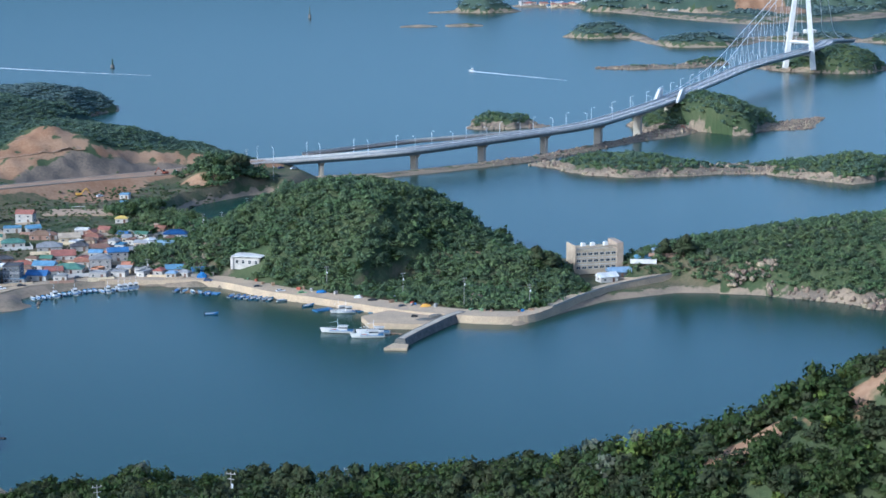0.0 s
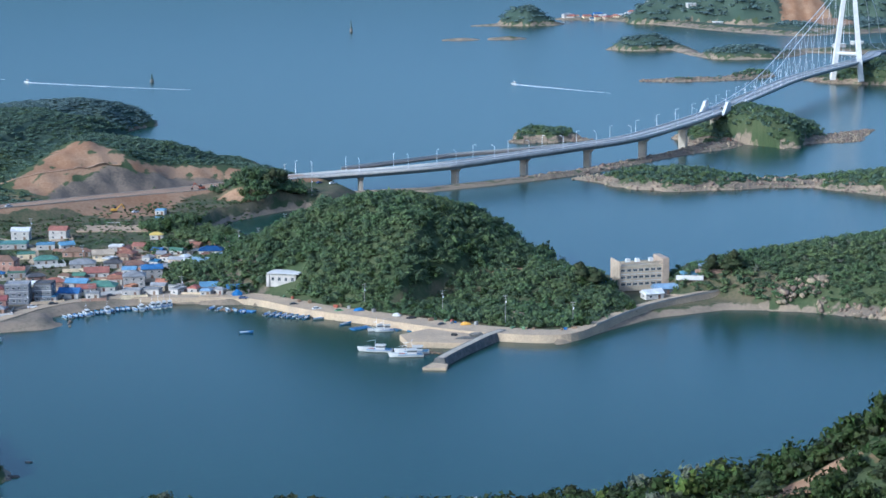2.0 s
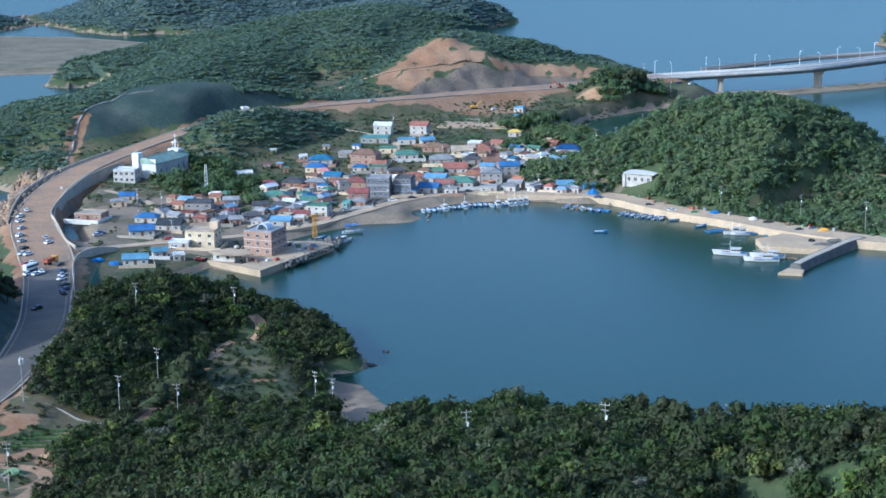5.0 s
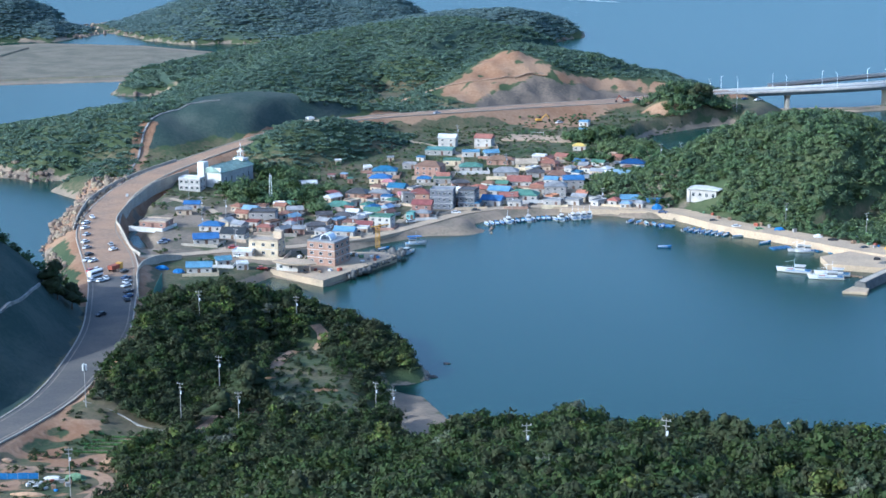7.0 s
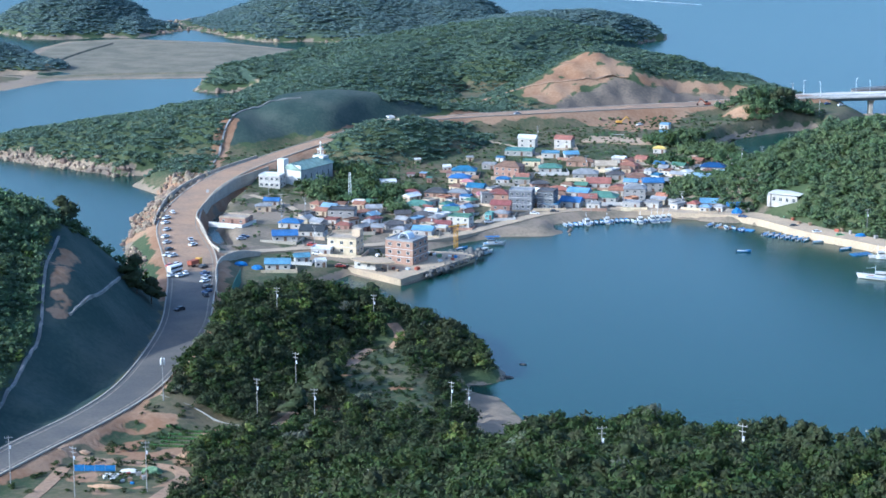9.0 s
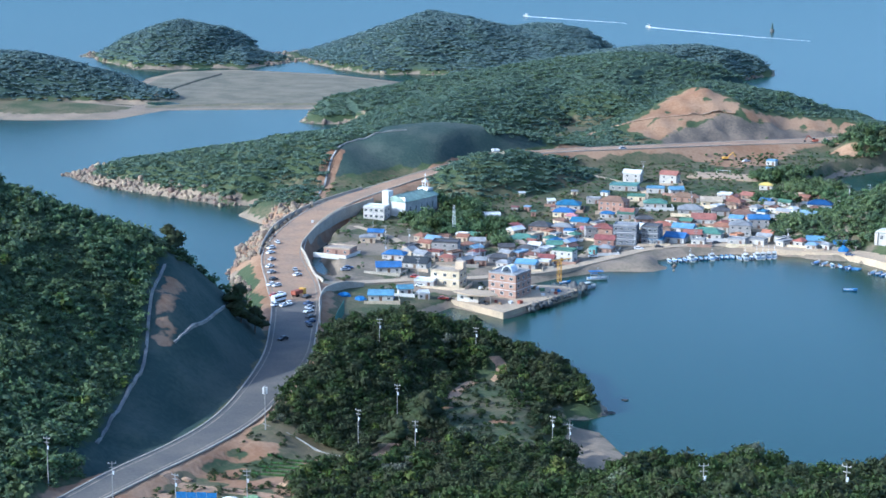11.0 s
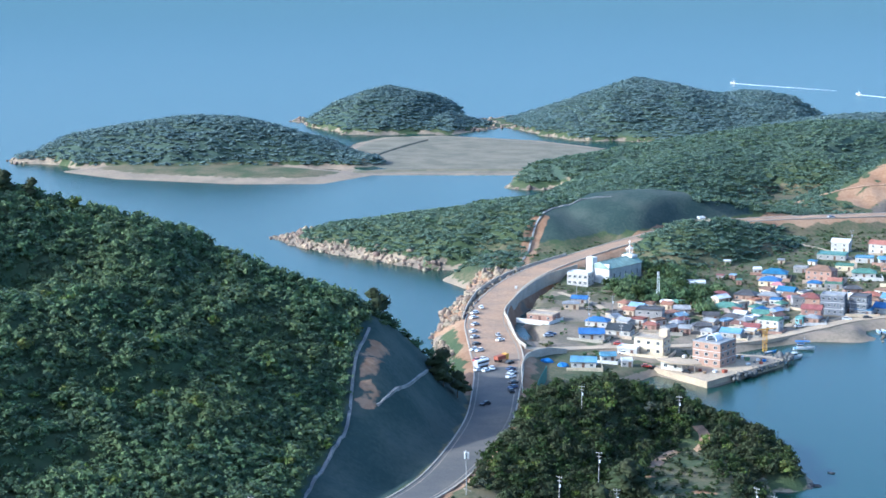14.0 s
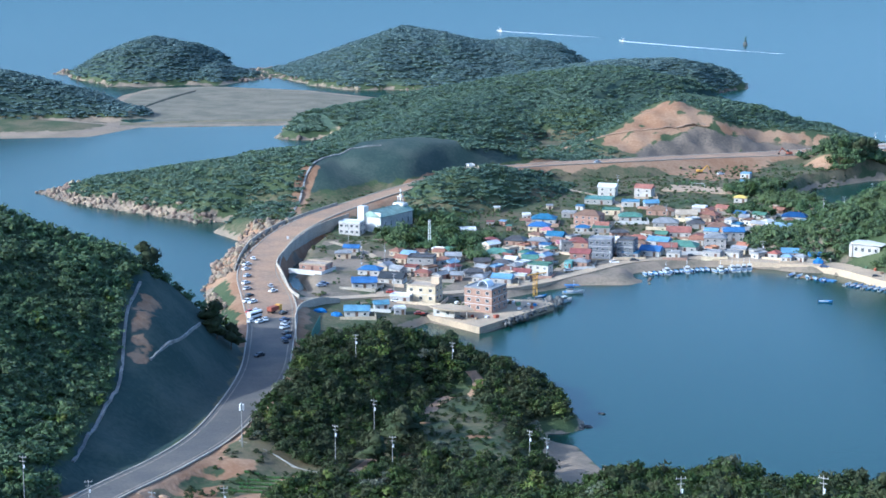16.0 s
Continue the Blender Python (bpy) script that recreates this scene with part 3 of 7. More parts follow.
FAR_HILLS = [(645, 2965, 8, 60), (675, 2920, 42, 90), (727, 2915, 56, 105), (779, 2910, 65, 118), (832, 2905, 61, 118), (895, 2900, 50, 110), (957, 2900, 72, 150), (1030, 2890, 76, 160), (1100, 2880, 38, 140), (1150, 2870, 16, 120), (1400, 2800, 12, 150)]
FAR_MEADOW = [(850, 2700, 10, 130), (1000, 2840, 8, 160), (1250, 2900, 4, 160), (1500, 2850, 4, 150)]
EAST_CAPE = [(818, 2262, 3, 30), (873, 2250, 17, 52), (908, 2245, 20, 60), (960, 2200, 16, 70), (1080, 2140, 18, 80)]
FAR_ISLE = [(640, 3900, 6, 60), (700, 3900, 16, 80), (760, 3880, 4, 60)]
for key, label, spine, step in (("coast_cape", "low wooded cape with a sandy shore", CAPE, 7), ("reef_west", "small bare reef", SKERRY_A, 4), ("reef_east", "small dark reef", SKERRY_B, 4), ("coast_spit", "wooded knoll on a sandy spit", FAR_SPIT, 7),
                                ("coast_town", "low shore of a far fishing town", FAR_TOWN, 8), ("coast_hills", "far wooded hills with ground tinted for haze", FAR_HILLS, 8), ("coast_meadow", "low far meadows", FAR_MEADOW, 14), ("coast_east", "rocky wooded far cape", EAST_CAPE, 8), ("coast_islet", "islet far out with ground tinted for haze", FAR_ISLE, 12)):
    isle(key, label, spine, step, 2.2)


def coast(X, Y):
    return np.maximum.reduce([dome(X, Y, sp, de, po) for sp, po, de in ISLES])


# ---------------------------------------------------------------- woods
PHI = (1 + 5 ** 0.5) / 2
ICO_V = np.array([(-1, PHI, 0), (1, PHI, 0), (-1, -PHI, 0), (1, -PHI, 0), (0, -1, PHI), (0, 1, PHI), (0, -1, -PHI), (0, 1, -PHI), (PHI, 0, -1), (PHI, 0, 1), (-PHI, 0, -1), (-PHI, 0, 1)]) / (1 + PHI * PHI) ** 0.5
ICO_F = np.array([(0, 11, 5), (0, 5, 1), (0, 1, 7), (0, 7, 10), (0, 10, 11), (1, 5, 9), (5, 11, 4), (11, 10, 2), (10, 7, 6), (7, 1, 8), (3, 9, 4), (3, 4, 2), (3, 2, 6), (3, 6, 8), (3, 8, 9), (4, 9, 5), (2, 4, 11), (6, 2, 10), (8, 6, 7), (9, 8, 1)])

OCT_V = np.array([(1, 0, 0), (0, 1, 0), (-1, 0, 0), (0, -1, 0), (0, 0, 1.1), (0, 0, -1)], float) * 1.25
OCT_F = np.array([(0, 1, 4), (1, 2, 4), (2, 3, 4), (3, 0, 4), (1, 0, 5), (2, 1, 5), (3, 2, 5), (0, 3, 5)])


def crown(seed, lobes, sprays, pine=False, spray=0.28, core=1.0):
    """A crown about 1 wide and 1 high on z = 0: uneven lobes, and small tufts standing out of them."""
    r = np.random.RandomState(seed)
    V, F, C = [], [], []
    for k in range(lobes):
        a = r.uniform(0, 6.283)
        if pine:
            h = (k + 0.5) / lobes
            rad = 0.30 * (1 - 0.55 * h) * (lobes > 1)
            c = np.array([math.cos(a) * rad, math.sin(a) * rad, 0.30 + 0.62 * h])
            size = np.array([0.38 - 0.17 * h, 0.38 - 0.17 * h, 0.12]) * r.uniform(0.85, 1.2)
        else:
            rad = 0.25 * (lobes > 1)
            c = np.array([math.cos(a) * rad, math.sin(a) * rad, r.uniform(0.38, 0.72)])
            size = np.array([0.30, 0.30, 0.26]) * r.uniform(0.8, 1.2) * (1.0 if lobes > 1 else 1.55)
        C.append((c, size))
        V.append(c + OCT_V * size * core * (1 + r.uniform(-0.25, 0.35, (6, 1))))
        F.append(OCT_F + 6 * k)
    n = 6 * lobes
    for k in range(sprays):
        c, size = C[r.randint(lobes)]
        d = r.normal(size=3)
        d[2] = abs(d[2]) * 0.9 - 0.2
        d /= np.linalg.norm(d)
        p = c + d * size * r.uniform(0.45, 1.3)
        u = np.cross(d, r.normal(size=3))
        u /= np.linalg.norm(u) + 1e-9
        w = np.cross(d, u)
        q = spray * r.uniform(0.5, 1.1)
        tip = d * r.uniform(0.1, 0.6)
        V.append(np.array([p - u * q * 0.5, p + u * q * 0.5, p + (w + tip) * q * r.uniform(0.6, 1.0)]))
        F.append(np.array([[n, n + 1, n + 2]]))
        n += 3
    return np.concatenate(V), np.concatenate(F)


def scatter(x0, x1, y0, y1, gap, keep, seed, height):
    r = np.random.RandomState(seed)
    X, Y = np.meshgrid(np.arange(x0, x1, gap), np.arange(y0, y1, gap))
    X, Y = (X + r.uniform(-0.48, 0.48, X.shape) * gap).ravel(), (Y + r.uniform(-0.48, 0.48, Y.shape) * gap).ravel()
    Z = height(X, Y)
    ok = keep(X, Y, Z)
    return np.stack([X[ok], Y[ok], Z[ok]], 1)


def thicket(name, label, places, templates, size, mats, seed, share=(1,), tall=1.0, sink=0.12):
    """All the trees of a wood too many to count, as one mesh."""
    r = np.random.RandomState(seed)
    which = r.randint(len(templates), size=len(places))
    mat = r.choice(len(share), size=len(places), p=np.array(share) / sum(share))
    VV, FF, MM, n = [], [], [], 0
    clump = 1 + 0.22 * ripple(places[:, 0], places[:, 1], 22, seed)
    for k, (TV, TF) in enumerate(templates):
        sel = which == k
        P = places[sel]
        m = len(P)
        if not m:
            continue
        s = (r.uniform(*size, m) * np.clip(clump[sel], 0.82, 1.4))[:, None]
        a = r.uniform(0, 6.283, m)[:, None]
        h = s * r.uniform(0.8, 1.25, (m, 1)) * tall
        x, y, z = TV[None, :, 0] * s, TV[None, :, 1] * s, TV[None, :, 2] * h
        W = np.stack([P[:, :1] + x * np.cos(a) - y * np.sin(a), P[:, 1:2] + x * np.sin(a) + y * np.cos(a), P[:, 2:] + z - sink * h], 2)
        VV.append(W.reshape(-1, 3))
        FF.append((TF[None] + (np.arange(m) * len(TV))[:, None, None] + n).reshape(-1, 3))
        MM.append(np.repeat(mat[sel], len(TF)))
        n += m * len(TV)
    ob = np_mesh(name, np.concatenate(VV), np.concatenate(FF), mats, np.concatenate(MM))
    return tagged(ob, label, "trees", kind="stuff")


FINE = [crown(k, 4, 150, spray=0.17, core=0.50) for k in range(6)] + [crown(20 + k, 6, 130, True, 0.18, 0.55) for k in range(4)]
MID = [crown(40 + k, 3, 58, spray=0.25, core=0.50) for k in range(8)] + [crown(50 + k, 4, 46, True, 0.25, 0.55) for k in range(5)]
LOW = [crown(60 + k, 2, 30, spray=0.36, core=0.52) for k in range(9)]
TINY = [crown(80 + k, 1, 15, spray=0.46, core=0.6) for k in range(6)]


def off_road(x, y, gap=3.0):
    d, (rz, rw), side, run = along(x, y, ROAD)
    return d > rw + gap


def cut_face(x, y, z):
    d, (rz, rw), side, run = along(x, y, ROAD)
    return (d < rw + 30) & (hills(x, y) > z + 1.5)


def keep_fore(x, y, z):
    a = np.degrees(np.arctan2(-x, y))
    d = np.hypot(x, y)
    return (a > -29) & (a < 19) & (d > np.where(a < -9, 125, 185)) & (d < 440) & (z > 14) & off_road(x, y, 10) & np.logical_and.reduce([np.hypot(x - bx, y - by) > br for bx, by, br in BARE])


def keep_west(x, y, z):
    return ((np.maximum.reduce([dome(x, y, WEST_HILL, -5, 1.5), dome(x, y, ROAD_BANK, 3, 1.5), dome(x, y, WEST_SLOPE, 0, 1.4)]) > 6) | ((inside(x, y, VALLEY) > 0) & (x < -195))) & (z > 6) & off_road(x, y, 5) & ~cut_face(x, y, z) & (inside(x, y, NET_WEST) < -2.5) & (np.degrees(np.arctan2(-x, y)) < 33)


def keep_knoll(x, y, z):
    return (np.minimum(along(x, y, PATHS[0])[0], along(x, y, PATHS[1])[0]) > 3.5) & (dome(x, y, KNOLL) > 2.4) & (dome(x, y, KNOLL) > z - 1.5) & off_road(x, y, 6) & (inside(x, y, HOLLOW) < 0) & (inside(x, y, BEACH) < -1) & (inside(x, y, GARDEN) < -1)


def keep_valley(x, y, z):
    return (np.minimum(along(x, y, PATHS[0])[0], along(x, y, PATHS[1])[0]) > 3.5) & (inside(x, y, VALLEY) > 0) & (x > -146 + (y - 520) * -0.1 + ripple(x, y, 30, 2) * 5) & (y < 640) & (inside(x, y, HOLLOW) < 0) & (dome(x, y, KNOLL) < z + 1) & (z > 2.0) & (inside(x, y, BEACH) < -1) & (inside(x, y, GARDEN) < -1)


QUAY_FOOT = [(-8, 936), (16, 922), (45, 890), (70, 868), (100, 845), (125, 826), (150, 822), (166, 838), (150, 880), (60, 930), (6, 962)]


def keep_quay(x, y, z):
    return ((dome(x, y, QUAY_HILL, -3, 2.2) > z - 0.8) | (inside(x, y, QUAY_FOOT) > 0)) & (z > 2.4) & (inside(x, y, VILLAGE) > 5) & (along(x, y, QUAY_LINE)[0] > 8.0) & (np.hypot(x - 197, y - 898) > 21) & (np.hypot((x - 28) / 10, (y - 917) / 10) > 1) & (np.hypot((x - 134) / 9, (y - 906) / 4) > 1) & (inside(x, y, POND) < -5)


def keep_east(x, y, z):
    return (dome(x, y, EAST_HILL, -4, 2.0) > z - 0.8) & (z > 3.6 + ripple(x, y, 25, 5) * 1.2)


def keep_main(x, y, z):
    h = np.maximum.reduce([dome(x, y, ROCK_HEAD, -5, 2.2), dome(x, y, MAIN_HILL, -4, 1.8), dome(x, y, NOTCH_HILL, -4, 1.8), dome(x, y, MOUND, 4, 1.8), dome(x, y, SADDLE_HILL, 0), dome(x, y, SCARP_BACK, 0), dome(x, y, SCARP_HILL, 2, 1.6)])
    return ((h > z - 1.0) | ((x < -252) & (y > 962) & (y < 1160))) & (z > 4.0) & off_road(x, y, 5) & ~cut_face(x, y, z) & (inside(x, y, SCARP) < -3) & (inside(x, y, NET_NORTH) < 0)


def keep_abut(x, y, z):
    return (dome(x, y, ABUT_HILL, 0, 2.0) > z - 1.0) & (z > 4) & off_road(x, y, 5) & ((x > 22) | (y > 1194) | (z > 13))


def keep_far(x, y, z):
    h = np.maximum.reduce([dome(x, y, NORTH_HEAD), dome(x, y, FAR_HILL), dome(x, y, NORTH_ISLE), dome(x, y, WEST_ISLE)])
    return (h > z - 1.0) & (z > 2.6)


HOLLOW = [(-123, 622), (-121, 650), (-113, 656), (-106, 634), (-98, 612), (-92, 596), (-84, 590), (-79, 586), (-90, 567), (-104, 567), (-117, 584)]
PATHS = [[(-130, 547, 0), (-128, 562, 0), (-126, 584, 0)], [(-121, 618, 0), (-119, 634, 0), (-114, 650, 0), (-111, 660, 0), (-115, 668, 0)]]
WOODS = [M["leaf"], M["pine"], M["leaf_bright"], M["leaf_silver"]]
thicket("fore_wood", "dense green pines and broadleaf trees on the near slope", scatter(-200, 250, 100, 460, 4.15, keep_fore, 1, land), FINE[:9], (3.4, 6.2), WOODS, 1, (52, 42, 4, 2))
thicket("fore_scrub", "low green scrub between the near trees", scatter(62, 140, 205, 285, 2.2, keep_fore, 15, land), LOW, (2.0, 3.6), [M["leaf"], M["pine"], M["leaf_bright"]], 15, (55, 35, 6), 0.8)
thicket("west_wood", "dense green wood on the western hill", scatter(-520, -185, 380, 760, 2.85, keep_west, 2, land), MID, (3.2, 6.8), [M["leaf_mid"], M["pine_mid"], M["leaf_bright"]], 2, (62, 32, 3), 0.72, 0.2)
thicket("knoll_wood", "dark pines and shrubs on the knoll by the bay", scatter(-215, -60, 500, 740, 3.5, keep_knoll, 3, land), FINE[3:], (3.8, 6.0), WOODS, 3, (36, 56, 6, 2))
thicket("hollow_shrubs", "low shrubs and rough grass in the hollow", scatter(-190, -85, 470, 655, 2.6, lambda x, y, z: ((inside(x, y, HOLLOW) > -1) & (ripple(x, y, 16, 3) > -0.1)) | ((inside(x, y, GARDEN) > 0) & (ripple(x, y, 18, 6) > 0.15) & off_road(x, y, 5)), 14, land), MID, (1.4, 2.8), [M["leaf"], M["pine"]], 14, (1, 1), 0.6)
thicket("valley_wood", "pines and shrubs in the little valley", scatter(-170, -60, 440, 650, 3.9, keep_valley, 13, land), FINE[4:], (3.4, 5.6), WOODS, 13, (36, 56, 6, 2))
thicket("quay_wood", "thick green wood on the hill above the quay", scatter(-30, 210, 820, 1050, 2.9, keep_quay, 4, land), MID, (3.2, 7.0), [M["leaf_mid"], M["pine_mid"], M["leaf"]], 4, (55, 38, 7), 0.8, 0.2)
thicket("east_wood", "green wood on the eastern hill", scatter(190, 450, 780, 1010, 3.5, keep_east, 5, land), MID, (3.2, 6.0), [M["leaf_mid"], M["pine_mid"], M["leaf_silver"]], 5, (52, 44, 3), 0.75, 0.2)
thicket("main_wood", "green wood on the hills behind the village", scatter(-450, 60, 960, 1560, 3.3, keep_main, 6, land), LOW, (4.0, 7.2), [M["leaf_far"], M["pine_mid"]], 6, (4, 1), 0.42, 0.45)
thicket("abutment_wood", "dark pines on the rocky knoll at the bridge end", scatter(-30, 65, 1160, 1230, 3.4, keep_abut, 17, land), MID, (4.5, 8.5), [M["pine_mid"], M["leaf_mid"]], 17, (3, 2), 1.0, 0.1)
thicket("far_wood", "wood on far hills, coloured blue-green for haze", scatter(-790, -60, 1250, 1950, 4.1, keep_far, 7, land), TINY, (5.4, 8.6), [M["leaf_haze_tint"]], 7, (1,), 0.27, 0.45)
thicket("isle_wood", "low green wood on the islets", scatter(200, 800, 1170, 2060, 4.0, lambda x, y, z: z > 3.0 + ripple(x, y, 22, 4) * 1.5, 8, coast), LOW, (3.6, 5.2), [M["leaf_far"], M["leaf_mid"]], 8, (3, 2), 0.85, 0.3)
thicket("coast_wood", "wood on the far coast, coloured blue-green for haze", scatter(380, 1650, 2150, 2560, 7, lambda x, y, z: (z > 5) & (x / y < 0.46) & (y < 2560) & (np.hypot((x - 850) / 45, (y - 2760) / 130) > 1), 9, coast), TINY, (6, 9), [M["leaf_haze_tint"]], 9, (1,), 0.45, 0.34)
thicket("coast_hill_wood", "wood on the far coast hills, coloured blue-green for haze", scatter(380, 1650, 2560, 3300, 10.5, lambda x, y, z: (z > 6) & (x / y < 0.46) & (np.hypot((x - 850) / 45, (y - 2760) / 130) > 1), 16, coast), TINY, (8, 14), [M["leaf_haze_tint"]], 16, (1,), 0.4, 0.42)


# ---------------------------------------------------------------- roads and the bridge
def curve(pts, n=8):
    """A smooth line through points, with all their values."""
    P = [np.array(p, float) for p in pts]
    P = [2 * P[0] - P[1]] + P + [2 * P[-1] - P[-2]]
    out = []
    for a, b, c, d in zip(P, P[1:], P[2:], P[3:]):
        for k in range(n):
            t = k / n
            out.append(0.5 * (2 * b + (c - a) * t + (2 * a - 5 * b + 4 * c - d) * t * t + (3 * b - a - 3 * c + d) * t ** 3))
    out.append(P[-2])
    return out


def sweep(name, line, profile, mat, parent=None, closed=True, ends=True):
    """A profile of (across, up) pairs, or a function of the line's values that gives one, carried along a line."""
    V, F = [], []
    rows = []
    for k, p in enumerate(line):
        q0, q1 = line[max(0, k - 1)], line[min(len(line) - 1, k + 1)]
        dx, dy = q1[0] - q0[0], q1[1] - q0[1]
        L = math.hypot(dx, dy)
        nx, ny = dy / L, -dx / L
        prof = profile(p) if callable(profile) else profile
        rows.append([(p[0] + nx * o, p[1] + ny * o, p[2] + u) for o, u in prof])
    m = len(rows[0])
    for row in rows:
        V += row
    for k in range(len(rows) - 1):
        for j in range(m if closed else m - 1):
            a, b = k * m + j, k * m + (j + 1) % m
            F.append((a, b, b + m, a + m))
    if closed and ends:
        F.append(tuple(range(m - 1, -1, -1)))
        F.append(tuple(range((len(rows) - 1) * m, len(rows) * m)))
    return link_mesh(name, V, F, mat, parent)


def part(name, bm, mat, parent, label=""):
    me = bpy.data.meshes.new(name)
    bm.to_mesh(me)
    bm.free()
    me.materials.append(mat)
    ob = new(name, me)
    ob.parent = parent
    return tagged(ob, label)


def thing(name, label, category, group="", kind="", m=None):
    e = new(name)
    e.empty_display_size = 0.5
    if m is not None:
        e.matrix_basis = m
    return tagged(e, label, category, group, kind)


def box(bm, x0, x1, y0, y1, z0, z1, bevel=0.0):
    g = bmesh.ops.create_cube(bm, size=1)
    for v in g["verts"]:
        v.co = ((x0 + x1) / 2 + v.co.x * (x1 - x0), (y0 + y1) / 2 + v.co.y * (y1 - y0), (z0 + z1) / 2 + v.co.z * (z1 - z0))
    if bevel:
        es = list({e for v in g["verts"] for e in v.link_edges})
        bmesh.ops.bevel(bm, geom=es, offset=bevel, segments=1, affect="EDGES")
    return bm


def rod(bm, p, q, r0, r1=None, seg=6):
    """A tapered rod from p to q."""
    p, q = Vector(p), Vector(q)
    d = q - p
    mtx = Matrix.Translation((p + q) / 2) @ d.to_track_quat("Z", "Y").to_matrix().to_4x4()
    bmesh.ops.create_cone(bm, cap_ends=True, segments=seg, radius1=r0, radius2=r0 if r1 is None else r1, depth=d.length, matrix=mtx)
    return bm


M["deck_grey"] = material("deck_grey", (0.40, 0.40, 0.39), 0.8, scale=0.1, fine=1.0, vary=0.15)
M["steel_blue"] = material("steel_blue", (0.20, 0.24, 0.28), 0.5, metal=0.0, scale=0.2, fine=2, vary=0.15)
M["lamp_grey"] = material("lamp_grey", (0.72, 0.74, 0.76), 0.4, metal=0.0, scale=1, fine=4, vary=0.1)
road_line = curve(ROAD, 8)
M["fresh_earth"] = material("fresh_earth", (0.34, 0.215, 0.13), 0.95, second=(0.26, 0.18, 0.12), scale=0.07, fine=0.8, vary=0.25, bump=0.3, bump_scale=1.0)
SPLIT = next(k for k, p in enumerate(road_line) if p[1] > 738)
for key, line, mat, label in (("road", road_line[:SPLIT + 1], "asphalt", "grey asphalt road with pale gutters"), ("road_bed", road_line[SPLIT:], "fresh_earth", "brown earth bed of the unfinished road")):
    road = sweep(key, line, lambda p: [(-p[3], 0.0), (p[3], 0.0), (p[3], -0.5), (-p[3], -0.5)], M[mat])
    tagged(road, label, "road", kind="structure")
for off in (-1.6, 1.6):
    k = sweep("gutter", road_line[:SPLIT + 20], lambda p: [(off / 1.6 * (p[3] - 1.5) - 0.22, 0.004), (off / 1.6 * (p[3] - 1.5) + 0.22, 0.004), (off / 1.6 * (p[3] - 1.5) + 0.22, -0.02), (off / 1.6 * (p[3] - 1.5) - 0.22, -0.02)], M["cut"])
    tagged(k, "worn grey concrete gutter along the road", "gutter", kind="structure")
for side in (-1, 1):
    k = sweep("kerb", road_line, lambda p: [(side * (p[3] + 0.0), -0.3), (side * (p[3] + 0.0), 0.22), (side * (p[3] + 0.5), 0.22), (side * (p[3] + 0.5), -0.3)], M["concrete"])
    tagged(k, "pale concrete kerb along the new road", "kerb", kind="structure")

DECK = [(30, 1248, 10.5), (62, 1260, 11), (138, 1273, 13.4), (194, 1308, 14.4), (244, 1342, 15.4), (288, 1370, 17), (331, 1418, 19.3), (376, 1481, 21.3), (452, 1618, 22.4), (521, 1744, 22.4), (614, 1884, 22), (665, 1970, 21), (700, 2050, 19), (735, 2085, 17)]
deck_line = curve(DECK, 8)
bridge = thing("suspension_bridge", "long pale grey suspension bridge with one white tower", "bridge")
sweep("deck", deck_line, [(-7.5, 0.0), (7.5, 0.0), (7.5, -0.6), (-7.5, -0.6)], M["deck_grey"], bridge)
sweep("girder", deck_line, [(-7.4, -0.62), (7.4, -0.62), (4.5, -3.0), (-4.5, -3.0)], M["steel_blue"], bridge)
for side in (-1, 1):
    sweep("parapet", deck_line, [(side * 7.1, 0.02), (side * 7.1, 1.1), (side * 7.5, 1.1), (side * 7.5, -0.7)], M["pale"], bridge)
sweep("kerb_median", deck_line, [(-0.25, 0.02), (-0.25, 0.7), (0.25, 0.7), (0.25, 0.02)], M["deck_grey"], bridge)


def rot_at(x, y, z, turn):
    return pose(x, y, z, 0, 0, turn)


def ground_z(x, y):
    X, Y = np.array([float(x)]), np.array([float(y)])
    return float(max(land(X, Y)[0], coast(X, Y)[0] if y > 2000 else -9))


# piers, tower, cables and lamps of the bridge
def deck_at(s):
    """Place and heading at s metres along the deck."""
    run = 0.0
    for p, q in zip(deck_line, deck_line[1:]):
        L = math.hypot(q[0] - p[0], q[1] - p[1])
        if run + L >= s:
            u = (s - run) / L
            return p + (q - p) * u, math.atan2(q[1] - p[1], q[0] - p[0])
        run += L
    return deck_line[-1], 0.0


for s in (62, 128, 190, 250, 308, 372, 440):
    p, a = deck_at(s)
    bm = bmesh.new()
    box(bm, -1.2, 1.2, -3.2, 3.2, -4, p[2] - 5.2, 0.3)
    g = bmesh.ops.create_cube(bm, size=1)
    for v in g["verts"]:
        v.co = (v.co.x * 2.6, v.co.y * (11.5 if v.co.z > 0 else 6.4), p[2] - 4.1 + v.co.z * 2.2)
    o = part("pier", bm, M["concrete"], bridge)
    o.matrix_basis = rot_at(p[0], p[1], 0, math.degrees(a))
LEG_A, LEG_B, TOP = Vector((610, 1916, 3)), Vector((630, 1893, 3)), Vector((620.5, 1905, 0))
for foot in (LEG_A, LEG_B):
    bm = bmesh.new()
    head = TOP + (foot - TOP) * 0.10
    head.z = 122
    mid = foot.copy()
    mid.z = 4
    g = rod(bm, foot + (foot - TOP) * 0.06, head, 3.5, 2.2, 4)
    part("tower_leg", bm, M["white"], bridge)
bm = bmesh.new()
rod(bm, TOP + Vector((0, 0, 112)), TOP + Vector((0, 0, 126)), 3.4, 2.4, 6)
part("tower_head", bm, M["white"], bridge)
